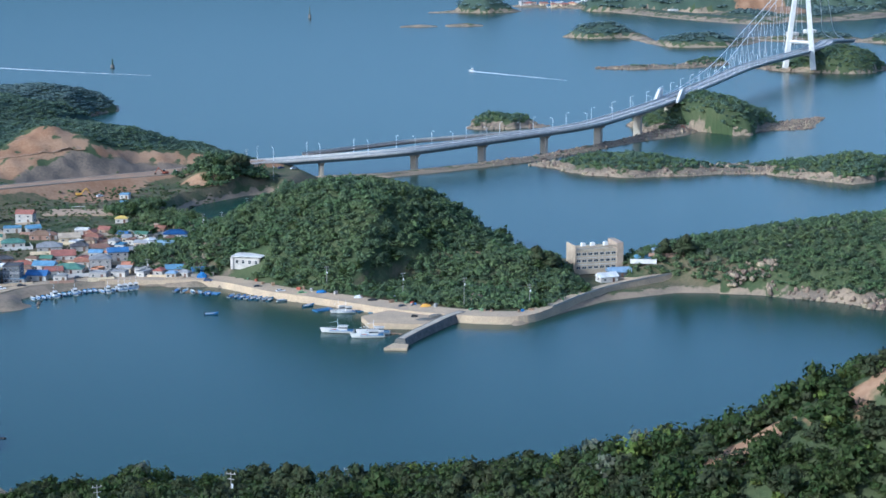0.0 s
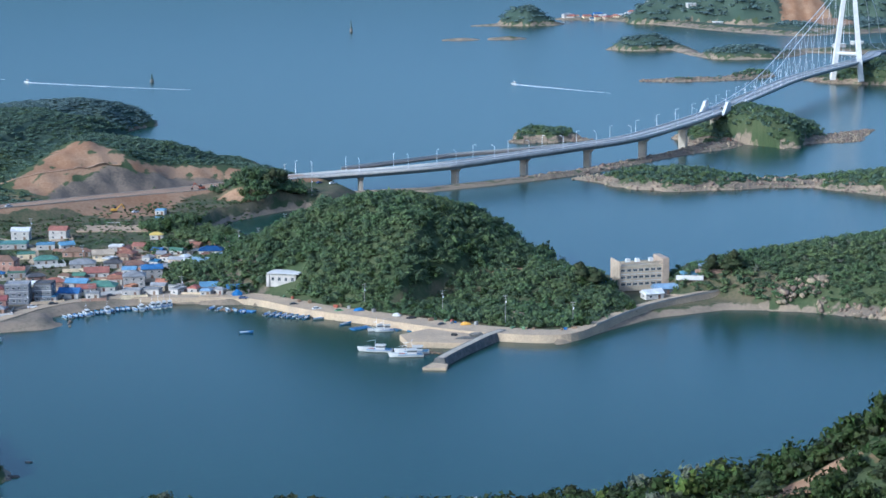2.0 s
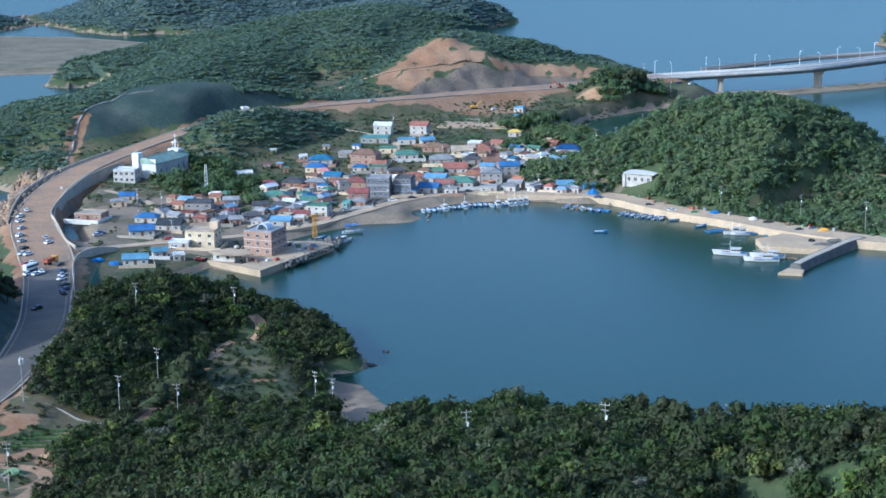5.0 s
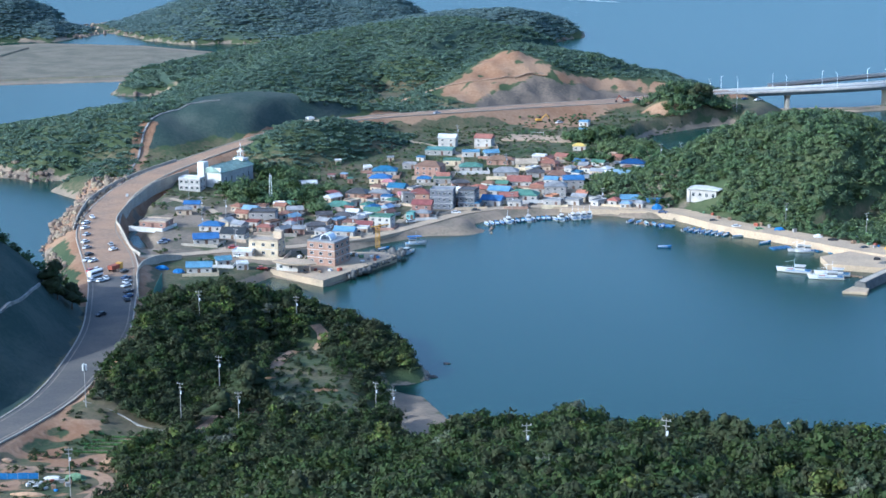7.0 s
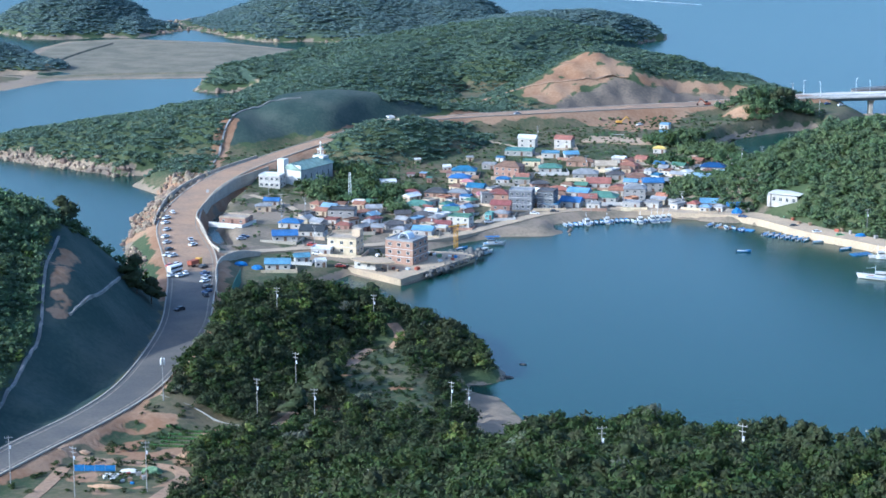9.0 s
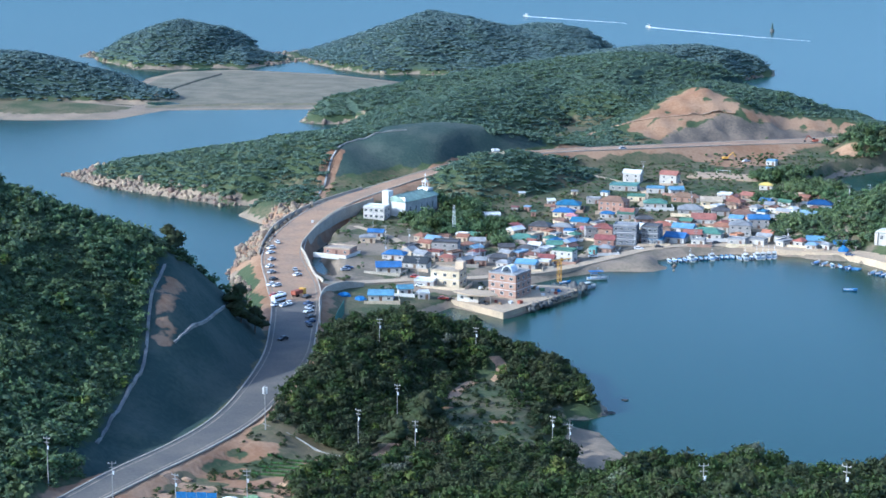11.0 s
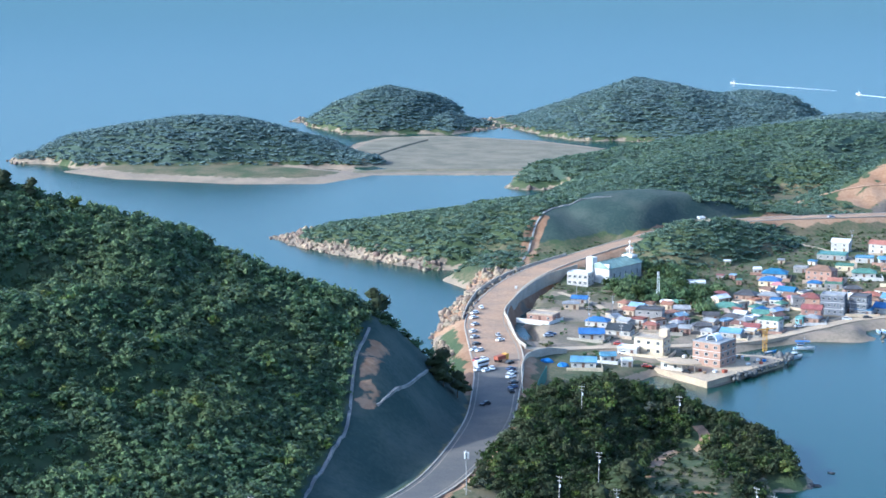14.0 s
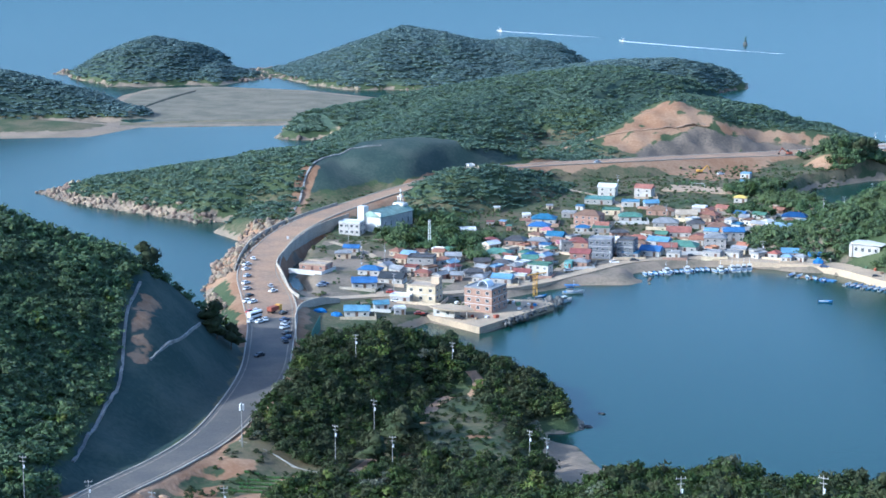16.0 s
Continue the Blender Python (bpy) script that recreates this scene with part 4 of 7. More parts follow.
for h, w in ((18.0, 0.95), (33.0, 0.85)):
    bm = bmesh.new()
    f = 1 - (h + 2) / 140
    a, b = TOP + (LEG_A - TOP) * f, TOP + (LEG_B - TOP) * f
    a.z = b.z = h if h < 20 else 30
    rod(bm, a, b, 1.6, 1.6, 4)
    part("crossbeam", bm, M["white"], bridge)
s_tower = 0.0
best = 1e9
for s in range(500, 1100, 4):
    p, a = deck_at(s)
    if math.hypot(p[0] - TOP.x, p[1] - TOP.y) < best:
        best, s_tower = math.hypot(p[0] - TOP.x, p[1] - TOP.y), s
S_ANCHOR = 440
for side in (-1, 1):
    prev = None
    bmc = bmesh.new()
    for k in range(25):
        u = k / 24
        p, a = deck_at(S_ANCHOR + (s_tower - S_ANCHOR) * u)
        q = Vector((p[0] + math.sin(a) * 7.2 * side * (1 - u * 0.8), p[1] - math.cos(a) * 7.2 * side * (1 - u * 0.8), p[2] + 2 + (121 - p[2] - 2) * u ** 2.1))
        if prev:
            rod(bmc, prev, q, 0.34, 0.34, 5)
        if 3 < k < 24:
            bm = bmesh.new()
            rod(bm, (p[0] + math.sin(a) * 7.3 * side, p[1] - math.cos(a) * 7.3 * side, p[2]), q, 0.10, 0.10, 4)
            part("hanger", bm, M["lamp_grey"], bridge)
        prev = q
    for k in range(13):
        u = k / 12
        p, a = deck_at(s_tower + 190 * (1 - u))
        q = Vector((p[0] + math.sin(a) * 7.2 * side * (1 - u * 0.8), p[1] - math.cos(a) * 7.2 * side * (1 - u * 0.8), p[2] + 2 + (121 - p[2] - 2) * u ** 1.4))
        if k:
            rod(bmc, prev, q, 0.34, 0.34, 5)
        prev = q
    part("main_cable", bmc, M["lamp_grey"], bridge, "white suspension cable")
    p, a = deck_at(S_ANCHOR)
    bm = bmesh.new()
    g = bmesh.ops.create_cube(bm, size=1)
    for v in g["verts"]:
        v.co = (v.co.x * 20 if v.co.z < 0 else 6.5 + v.co.x * 7, v.co.y * 2.4, (v.co.z + 0.5) * 9.0 - 1.5)
    bmesh.ops.bevel(bm, geom=bm.edges[:], offset=0.25, segments=1, affect="EDGES")
    o = part("anchor_block", bm, M["white"], bridge)
    o.matrix_basis = rot_at(p[0] + math.sin(a) * 9.0 * side, p[1] - math.cos(a) * 9.0 * side, p[2], math.degrees(a))
# the side ramp that leaves the deck
ramp_line = curve([(80, 1284, 11.5, 0), (120, 1306, 12.4, 0), (160, 1328, 13.2, 0), (205, 1340, 14.2, 0), (244, 1352, 15.2, 0)], 6)
sweep("ramp", ramp_line, [(-3.0, 0.0), (3.0, 0.0), (3.0, -1.2), (-3.0, -1.2)], M["asphalt"], bridge)
sweep("ramp_parapet", ramp_line, [(-3.3, -1.3), (-3.3, 1.1), (-2.9, 1.1), (-2.9, -1.3)], M["deck_grey"], bridge)

def slab(name, outline, z0, z1, mat, label, category, parent=None):
    n = len(outline)
    V = [(x, y, z) for z in (z0, z1) for x, y in outline]
    F = [list(range(n))[::-1], list(range(n, 2 * n))] + [[k, (k + 1) % n, n + (k + 1) % n, n + k] for k in range(n)]
    ob = link_mesh(name, V, F, mat, parent)
    bm = bmesh.new()
    bm.from_mesh(ob.data)
    bmesh.ops.recalc_face_normals(bm, faces=bm.faces)
    bm.to_mesh(ob.data)
    bm.free()
    return tagged(ob, label, category, kind="" if parent else "structure")


lamp = thing("street_lamp", "slim pale grey street lamp on the bridge", "street lamp", "bridge lamps")
bm = bmesh.new()
rod(bm, (0, 0, 0), (0, 0, 9.4), 0.17, 0.10, 6)
part("pole", bm, M["lamp_grey"], lamp)
bm = bmesh.new()
rod(bm, (0, 0, 9.3), (0, 2.4, 9.9), 0.09, 0.07, 5)
part("arm", bm, M["lamp_grey"], lamp)
bm = bmesh.new()
box(bm, -0.22, 0.22, 2.0, 3.1, 9.8, 10.0, 0.05)
part("lamp_head", bm, M["white"], lamp)
first = True
for k in range(25):
    for side in (-1, 1):
        p, a = deck_at(22 + k * 32 + (6 if side > 0 else 0))
        m = rot_at(p[0] + math.sin(a) * 7.2 * side, p[1] - math.cos(a) * 7.2 * side, p[2] + 0.05, math.degrees(a) + (0 if side > 0 else 180))
        if first:
            lamp.matrix_basis, first = m, False
        else:
            copy_thing(lamp, m)

CAUSEWAY = [(58, 1243, 2.0, 9), (131, 1254, 2.2, 8), (192, 1286, 2.2, 8), (235, 1312, 2.2, 8), (264, 1337, 2.0, 8), (328, 1402, 2.0, 9), (368, 1440, 3, 18), (385, 1465, 3, 18)]
isle("causeway", "rubble causeway of pale stones beside the bridge", CAUSEWAY, 2.0, 2.6, 20, -1.5)

for line in ([(-490, 1352), (-435, 1376), (-375, 1393), (-338, 1415)], [(-492, 1380), (-505, 1440), (-505, 1500), (-500, 1560)]):
    pts = [(*p[:2], ground_z(p[0], p[1]) + 0.5) for p in curve([(x, y, 0) for x, y in line], 6)]
    dike = sweep("dike", pts, [(-4.5, -1.6), (-1.2, 0.4), (1.2, 0.4), (4.5, -1.6)], M["dike_earth"])
    tagged(dike, "low earthen dike across the salt marsh", "dike", kind="structure")
slab("marsh_pool", [(-501, 1377), (-486, 1384), (-470, 1372), (-484, 1361)], 0.2, 1.32, M["sea"], "shallow pool of still water in the marsh", "water")

# ---------------------------------------------------------------- shore stones
M["dark_stone"] = material("dark_stone", (0.10, 0.10, 0.095), 0.9, second=(0.16, 0.15, 0.135), scale=0.4, fine=2, vary=0.4, bump=0.8, bump_scale=1.5)
def stones(name, label, x0, x1, y0, y1, gap, keep, size, height, seed, mat=None):
    P = scatter(x0, x1, y0, y1, gap, keep, seed, height)
    r = np.random.RandomState(seed)
    n = len(P)
    J = 1 + r.uniform(-0.35, 0.3, (n, 12, 1))
    S = r.uniform(*size, (n, 1, 1)) * r.uniform(0.6, 1.25, (n, 1, 3)) * r.choice([0.6, 1.0, 1.0, 1.7], (n, 1, 1))
    V = P[:, None, :] + ICO_V[None] * J * S * 0.5
    F = ICO_F[None] + (np.arange(n) * 12)[:, None, None]
    ob = np_mesh(name, V.reshape(-1, 3), F.reshape(-1, 3), mat or M["rock"])
    return tagged(ob, label, "rocks", kind="stuff")


def shore_rock(x, y, z):
    d, (rz, rw), side, run = along(x, y, ROAD)
    wild = (inside(x, y, VILLAGE) < -6) & (inside(x, y, ISLE_MEADOW) < -15) & (inside(x, y, FLATS) < -15)
    bank = (d < 34) & (d > 9) & (y > 830) & (y < 960) & (x < -250)
    return ((z > -0.8) & (z < 5 + ripple(x, y, 26, 3) * 2.5) & wild & ((y > 745) | (x > -60))) | (bank & (z > -0.5))


stones("shore_rocks", "pale weathered boulders along the shore", -460, 460, 560, 1160, 2.4, shore_rock, (1.0, 3.0), land, 21)
OUTCROPS = ((253, 862, 5), (261, 865, 6), (269, 862, 6), (338, 883, 5), (343, 881, 4), (127, 846, 5))
stones("rock_outcrops", "bare pale rock outcrops on the wooded slope", 120, 350, 838, 890, 1.8, lambda x, y, z: np.logical_or.reduce([np.hypot(x - a, y - b) < c for a, b, c in OUTCROPS]), (1.2, 2.8), lambda x, y: land(x, y) + 1.2, 28)
stones("islet_rocks", "pale rocks at the foot of the islets", 200, 800, 1160, 2060, 2.6, lambda x, y, z: (z > -0.6) & (z < 3.2 + ripple(x, y, 22, 4) * 2.4), (0.8, 2.2), coast, 22)
stones("far_shore_rocks", "pale rocks at the foot of far hills", -790, -60, 1250, 1950, 4.5, lambda x, y, z: (z > -0.4) & (z < 1.8) & (inside(x, y, ISLE_MEADOW) < -16) & (inside(x, y, FLATS) < -24), (1.2, 3.0), land, 23)
bm = bmesh.new()
for x, y, s in ((-73, 640, 2.6), (-70, 639, 2.0), (-67, 656, 1.6), (-75, 644, 2.4), (-72, 636, 1.5)):
    g = bmesh.ops.create_icosphere(bm, subdivisions=2, radius=1, matrix=pose(x, y, 0) @ Matrix.Diagonal((s * 0.9, s * 0.6, s * 0.32, 1)))
    for v in g["verts"]:
        v.co += Vector(noise.noise_vector(v.co * 0.9)) * 0.4
me = bpy.data.meshes.new("bay_rocks")
bm.to_mesh(me)
me.materials.append(M["wet_stone"])
tagged(new("bay_rocks", me), "dark rocks awash near the knoll", "rocks", kind="stuff")


# ---------------------------------------------------------------- quay, pier and village roads
M["quay"] = material("quay", (0.44, 0.335, 0.22), 0.9, second=(0.37, 0.29, 0.20), scale=0.12, fine=1.4, vary=0.25, bump=0.3, bump_scale=2)
QUAY = curve([(-40, 921, 2.9, 4.0), (-22, 921, 2.9, 5.0), (14, 913, 3.0, 5.5), (40, 883, 3.2, 5.5), (64, 863, 3.2, 5.5), (92, 838, 3.2, 6.0), (116, 821, 3.4, 5.5), (141, 813, 3.4, 4.5), (158, 825, 3.6, 2.4), (174, 843, 4.2, 2.2), (192, 860, 4.8, 2.2), (215, 875, 5.2, 2.2), (238, 888, 5.4, 2.2)], 6)
q = sweep("quay", QUAY, lambda p: [(-p[3] - 1.5, -0.4), (-p[3] - 1.5, 0.0), (p[3], 0.0), (p[3], -0.25), (p[3] + 0.8, -4.6), (p[3] - 1.5, -4.6)], M["quay"])
tagged(q, "sandy concrete quay with a sloping stone face", "quay", kind="structure")
q = sweep("quay_wall", QUAY[48:], lambda p: [(p[3] - 0.35, 0.003), (p[3] - 0.35, 0.9), (p[3] - 0.02, 0.9), (p[3] - 0.02, 0.003)], M["concrete"])
tagged(q, "low pale concrete parapet of the shore road", "wall", kind="structure")
slab("jetty", [(74, 823), (76, 809), (102, 802), (113, 822), (98, 838), (90, 836)], -3, 2.4, M["quay"], "flat concrete landing of the pier", "pier")
bw = sweep("breakwater", curve([(119, 822, 3.5), (110, 812, 3.4), (102, 800, 3.2), (94, 788, 3.1), (86, 774, 3.0)], 4), [(-1.6, 0), (2.4, 0), (5.0, -5), (-3.4, -5)], M["dark_stone"])
tagged(bw, "dark stone breakwater with a pale top", "breakwater", kind="structure")
bw = sweep("breakwater_top", curve([(117.5, 820.5, 3.7), (110, 812, 3.6), (102, 800, 3.4), (94, 788, 3.3), (86.6, 775.5, 3.2)], 4), [(-1.3, -0.19), (-1.3, 0), (1.5, 0), (1.5, -0.19)], M["concrete"])
tagged(bw, "pale worn concrete crown of the breakwater", "breakwater", kind="structure")
slab("breakwater_end", [(78, 767.5), (87.5, 765.8), (89, 773), (83, 776)], -3, 1.0, M["quay"], "pale sloping toe of the breakwater", "breakwater")
slab("harbour_platform", [(-153, 783), (-128, 764.5), (-104, 812), (-109, 818), (-126, 818), (-150, 806)], -3, 2.75, M["quay"], "walled concrete platform at the harbour corner", "quay")
RIPRAP = [(-121, 772), (-112, 790), (-106, 806), (-101, 818), (-104, 828), (-118, 822)]
stones("platform_riprap", "dark stones piled along the harbour platform", -126, -98, 768, 832, 1.7, lambda x, y, z: (inside(x, y, RIPRAP) > 0), (1.0, 2.0), lambda x, y: 1.9 - 0.22 * np.clip(x - (-128 + (y - 764) * 0.5), 0, 20), 27, M["dark_stone"])
VILLAGE_ROAD = curve([(-214, 777, 8.35), (-206, 784, 7.4), (-198, 793, 5.8), (-178, 808, 4.6), (-150, 824, 3.5), (-130, 840, 3.1), (-116, 854, 3.0), (-106, 869, 3.0), (-96, 885, 3.0), (-86, 901, 3.0), (-72, 914, 3.0), (-54, 921, 3.0), (-38, 923, 3.0)], 6)
r = sweep("village_road", VILLAGE_ROAD, [(-3, 0), (3, 0), (3.2, -2.0), (-3.2, -2.0)], M["quay"])
tagged(r, "worn concrete street along the harbour", "road", kind="structure")
for k, line in enumerate(([(-112, 880), (-106, 930), (-98, 985), (-100, 1040), (-140, 1090)], [(-95, 900), (-60, 960), (-40, 1010), (-20, 1060), (20, 1110)], [(-178, 808), (-190, 850), (-200, 890), (-226, 915)], [(-190, 850), (-160, 862), (-128, 900)])):
    pts = curve([(x, y, ground_z(x, y) + 0.12) for x, y in line], 10)
    for p in pts:
        p[2] = ground_z(p[0], p[1]) + 0.12
    r = sweep("lane", pts, [(-1.6, 0), (1.6, 0), (1.6, -0.4), (-1.6, -0.4)], M["quay"])
    tagged(r, "narrow sandy village lane", "lane", kind="structure")
TRACK = [[(-188, 510), (-173, 505), (-158, 503), (-147, 500), (-142, 490), (-144, 471)], [(-130, 547), (-128, 562), (-126, 584)], [(-121, 618), (-119, 634), (-114, 650), (-111, 660), (-115, 668)], [(-177, 497), (-176, 480), (-176, 455)]]
HAUL = [(-169, 1189), (-149, 1206), (-127, 1213), (-108, 1221), (-86, 1231), (-71, 1238), (-62, 1240)]
for line in TRACK + [HAUL]:
    pts = curve([(x, y, 0) for x, y in line], 8)
    for p in pts:
        p[2] = ground_z(p[0], p[1]) + 0.14
    r = sweep("track", pts, [(-2.0, 0), (2.0, 0), (2.0, -0.5), (-2.0, -0.5)], M["fresh_earth"])
    tagged(r, "bare earth track", "track", kind="structure")

M["fence_green"] = material("fence_green", (0.07, 0.17, 0.13), 0.7, scale=0.5, fine=3, vary=0.3)


def low_wall(line, h, label, mat="concrete", w=0.45):
    o = sweep("retaining_wall", curve(line, 6), [(-w / 2, -5), (-w / 2, h), (w / 2, h), (w / 2, -5)], M[mat])
    return tagged(o, label, "wall", kind="structure")


low_wall([(-250, 832, 8.0), (-257, 866, 8.2), (-261, 900, 8.6), (-258, 935, 9.6), (-250, 962, 10.8), (-240, 985, 12)], 1.0, "pale parapet wall on the seaward side of the road")
low_wall([(-207, 781, 8.3), (-214, 793, 8.3), (-223, 817, 8.1), (-229, 833, 8.1), (-236, 852, 8.1), (-239, 880, 8.4), (-240, 900, 8.6), (-238, 932, 9.6), (-228, 960, 10.8)], 1.2, "pale winding retaining wall beside the road")
low_wall([(-192, 791, 5.4), (-199, 783, 7.2), (-202, 766, 8.4), (-199, 745, 9.0), (-193, 722, 9.5), (-187, 700, 9.9)], 1.1, "curved pale wall at the road junction")
low_wall([(-188, 741, 9.0), (-184, 712, 9.2), (-177, 682, 9.8), (-171, 655, 10.2), (-169, 636, 10.6)], 1.6, "green mesh fence between the road and the knoll", "fence_green", 0.12)
M["stone_grey"] = material("stone_grey", (0.29, 0.28, 0.255), 0.9, second=(0.18, 0.175, 0.165), scale=0.2, fine=1.5, vary=0.3, bump=0.3, bump_scale=2)
for line in ([(-227.5, 643), (-225.5, 628), (-222, 612), (-218.5, 599), (-213, 579), (-210.5, 558), (-208.5, 540), (-207, 522)], [(-213, 664), (-211, 650), (-208.5, 622), (-210.5, 602)], [(-259, 958), (-261, 970), (-266, 1015), (-266, 1034), (-265, 1051), (-254, 1066), (-236, 1075)]):
    pts = curve([(x, y, 0) for x, y in line], 8)
    for p in pts:
        p[2] = ground_z(p[0], p[1]) + 0.3
    o = sweep("slope_gutter", pts, [(-0.5, 0.1), (0.5, 0.1), (0.5, -1.2), (-0.5, -1.2)], M["stone_grey"])
    tagged(o, "pale concrete gutter on the cut slope", "gutter", kind="structure")

# ---------------------------------------------------------------- buildings
PAINT = {"blue": (0.055, 0.15, 0.30), "sky": (0.14, 0.27, 0.38), "navy": (0.025, 0.06, 0.21), "red": (0.30, 0.125, 0.095), "orange": (0.42, 0.18, 0.11), "rust": (0.25, 0.11, 0.075), "pink": (0.48, 0.21, 0.22), "green": (0.10, 0.20, 0.145),
         "teal": (0.13, 0.27, 0.25), "sage": (0.27, 0.36, 0.30), "grey": (0.28, 0.28, 0.28), "dark": (0.09, 0.085, 0.085), "black": (0.05, 0.055, 0.06), "brown": (0.20, 0.12, 0.08), "tan": (0.42, 0.34, 0.25), "pale": (0.62, 0.62, 0.60), "yellow": (0.62, 0.45, 0.12), "steel": (0.22, 0.32, 0.42)}
ROOF = {k: material("roof_" + k, v, 0.55, scale=0.35, fine=2.5, vary=0.28, objects=0.25, bump=0.25, bump_scale=2.5) for k, v in PAINT.items()}
WALL = {k: material("wall_" + k, v, 0.85, scale=0.4, fine=2.0, vary=0.2, objects=0.2, bump=0.15, bump_scale=3) for k, v in {"white": (0.52, 0.49, 0.44), "tan": (0.44, 0.36, 0.26), "cream": (0.62, 0.50, 0.34), "brick": (0.36, 0.225, 0.165), "stone": (0.33, 0.31, 0.29), "teal": (0.16, 0.36, 0.34), "pink": (0.55, 0.33, 0.26), "slate": (0.15, 0.16, 0.18)}.items()}
M["glass"] = material("glass", (0.03, 0.04, 0.05), 0.08, scale=1, fine=3, vary=0.2, spec=0.6)
M["frame_white"] = material("frame_white", (0.52, 0.51, 0.49), 0.6, scale=1, fine=4, vary=0.08)
M["door_brown"] = material("door_brown", (0.16, 0.10, 0.07), 0.6, scale=1, fine=5, vary=0.2, objects=0.4)


def unit_mesh(name, boxes, mat):
    bm = bmesh.new()
    for b in boxes:
        box(bm, *b)
    me = bpy.data.meshes.new(name)
    bm.to_mesh(me)
    bm.free()
    me.materials.append(mat)
    return me


FRAME = unit_mesh("window_frame", [(-0.75, 0.75, -0.10, 0, 0.60, 0.70), (-0.75, 0.75, -0.10, 0, -0.70, -0.58), (-0.75, -0.65, -0.08, 0, -0.58, 0.60), (0.65, 0.75, -0.08, 0, -0.58, 0.60), (-0.04, 0.04, -0.07, 0, -0.58, 0.60)], M["frame_white"])
PANE = unit_mesh("window_pane", [(-0.65, 0.65, -0.03, 0, -0.58, 0.60)], M["glass"])
DOOR = unit_mesh("door", [(-0.5, 0.5, -0.07, 0, 0, 2.0), (-0.6, -0.5, -0.1, 0, 0, 2.1), (0.5, 0.6, -0.1, 0, 0, 2.1), (-0.6, 0.6, -0.1, 0, 2.0, 2.1)], M["door_brown"])


def window(parent, x, y, z, turn, sx=1.0, sz=1.0):
    w = new("window", FRAME)
    w.parent = parent
    w.matrix_basis = pose(x, y, z, 0, 0, turn) @ Matrix.Diagonal((sx, 1, sz, 1))
    p = new("pane", PANE)
    p.parent = w
    return w


def windows(parent, w, d, floors, fh, front, sides, sx=1.0, sz=1.0, base=1.5, skip=()):
    """Rows of windows on the four faces of a box: front faces -y."""
    for f in range(floors):
        z = base + f * fh
        for k in range(front):
            x = (k + 0.5) / front * w - w / 2
            if (f, k) not in skip:
                window(parent, x, -d / 2, z, 0, sx, sz)
            window(parent, x, d / 2, z, 180, sx, sz)
        for k in range(sides):
            y = (k + 0.5) / sides * d - d / 2
            window(parent, w / 2, y, z, 90, sx, sz)
            window(parent, -w / 2, y, z, -90, sx, sz)


def roof_mesh(kind, w, d, z, over=0.45):
    bm = bmesh.new()
    W, D = w / 2 + over, d / 2 + over
    t = 0.16
    if kind == "flat":
        box(bm, -W + 0.25, W - 0.25, -D + 0.25, D - 0.25, z, z + 0.25, 0.04)
        for x0, x1, y0, y1 in ((-w / 2, w / 2, -d / 2, -d / 2 + 0.2), (-w / 2, w / 2, d / 2 - 0.2, d / 2), (-w / 2, -w / 2 + 0.2, -d / 2 + 0.2, d / 2 - 0.2), (w / 2 - 0.2, w / 2, -d / 2 + 0.2, d / 2 - 0.2)):
            box(bm, x0, x1, y0, y1, z + 0.25, z + 0.7)
        return bm
    rise = D * (0.42 if kind == "hip" else 0.48)
    r = (W - D * 0.85) if kind == "hip" else W
    r = max(r, 0.4)
    lo = [bm.verts.new((x, y, z)) for x, y in ((-W, -D), (W, -D), (W, D), (-W, D))]
    up = [bm.verts.new((x, y, z + t)) for x, y in ((-W, -D), (W, -D), (W, D), (-W, D))]
    a, b = bm.verts.new((-r, 0, z + t + rise)), bm.verts.new((r, 0, z + t + rise))
    bm.faces.new(lo[::-1])
    for k in range(4):
        bm.faces.new((lo[k], lo[(k + 1) % 4], up[(k + 1) % 4], up[k]))
    bm.faces.new((up[0], up[1], b, a))
    bm.faces.new((up[2], up[3], a, b))
    bm.faces.new((up[1], up[2], b))
    bm.faces.new((up[3], up[0], a))
    box(bm, -r, r, -0.12, 0.12, z + t + rise - 0.06, z + t + rise + 0.10)
    return bm


SPOTS = []
WORDS = {"gable": "gabled", "hip": "hipped", "flat": "flat"}
HUE = {"sky": "light blue", "navy": "dark blue", "steel": "steel blue", "pale": "pale grey", "dark": "dark grey", "rust": "rust red", "tan": "tan", "sage": "pale green"}
FABRIC = {"white": "white", "tan": "tan", "cream": "cream", "brick": "brick", "stone": "grey stone", "teal": "teal", "pink": "pink", "slate": "slate"}


def house(x, y, turn, w, d, floors, kind, roof, wall):
    h = 2.5 * floors + 0.2
    z = min(ground_z(x + i, y + j) for i in (-3, 3) for j in (-3, 3))
    e = thing("house", "small %s house with a %s %s roof" % (FABRIC[wall], HUE.get(roof, roof), WORDS[kind]), "house", "village houses", m=rot_at(x, y, z - 0.15, turn))
    bm = box(bmesh.new(), -w / 2, w / 2, -d / 2, d / 2, -1.2, h)
    part("wall", bm, WALL[wall], e)
    part("roof", roof_mesh(kind, w, d, h + 0.002), ROOF[roof], e)
    n = max(2, int(w / 3.3))
    door = n // 2
    windows(e, w, d, floors, 2.5, n, max(1, int(d / 5)), 0.8, 0.8, 1.5, ((0, door),))
    o = new("door", DOOR)
    o.parent = e
    o.matrix_basis = pose((door + 0.5) / n * w - w / 2, -d / 2, 0.15)
    SPOTS.append((x, y, max(w, d) * 0.62))
    return e


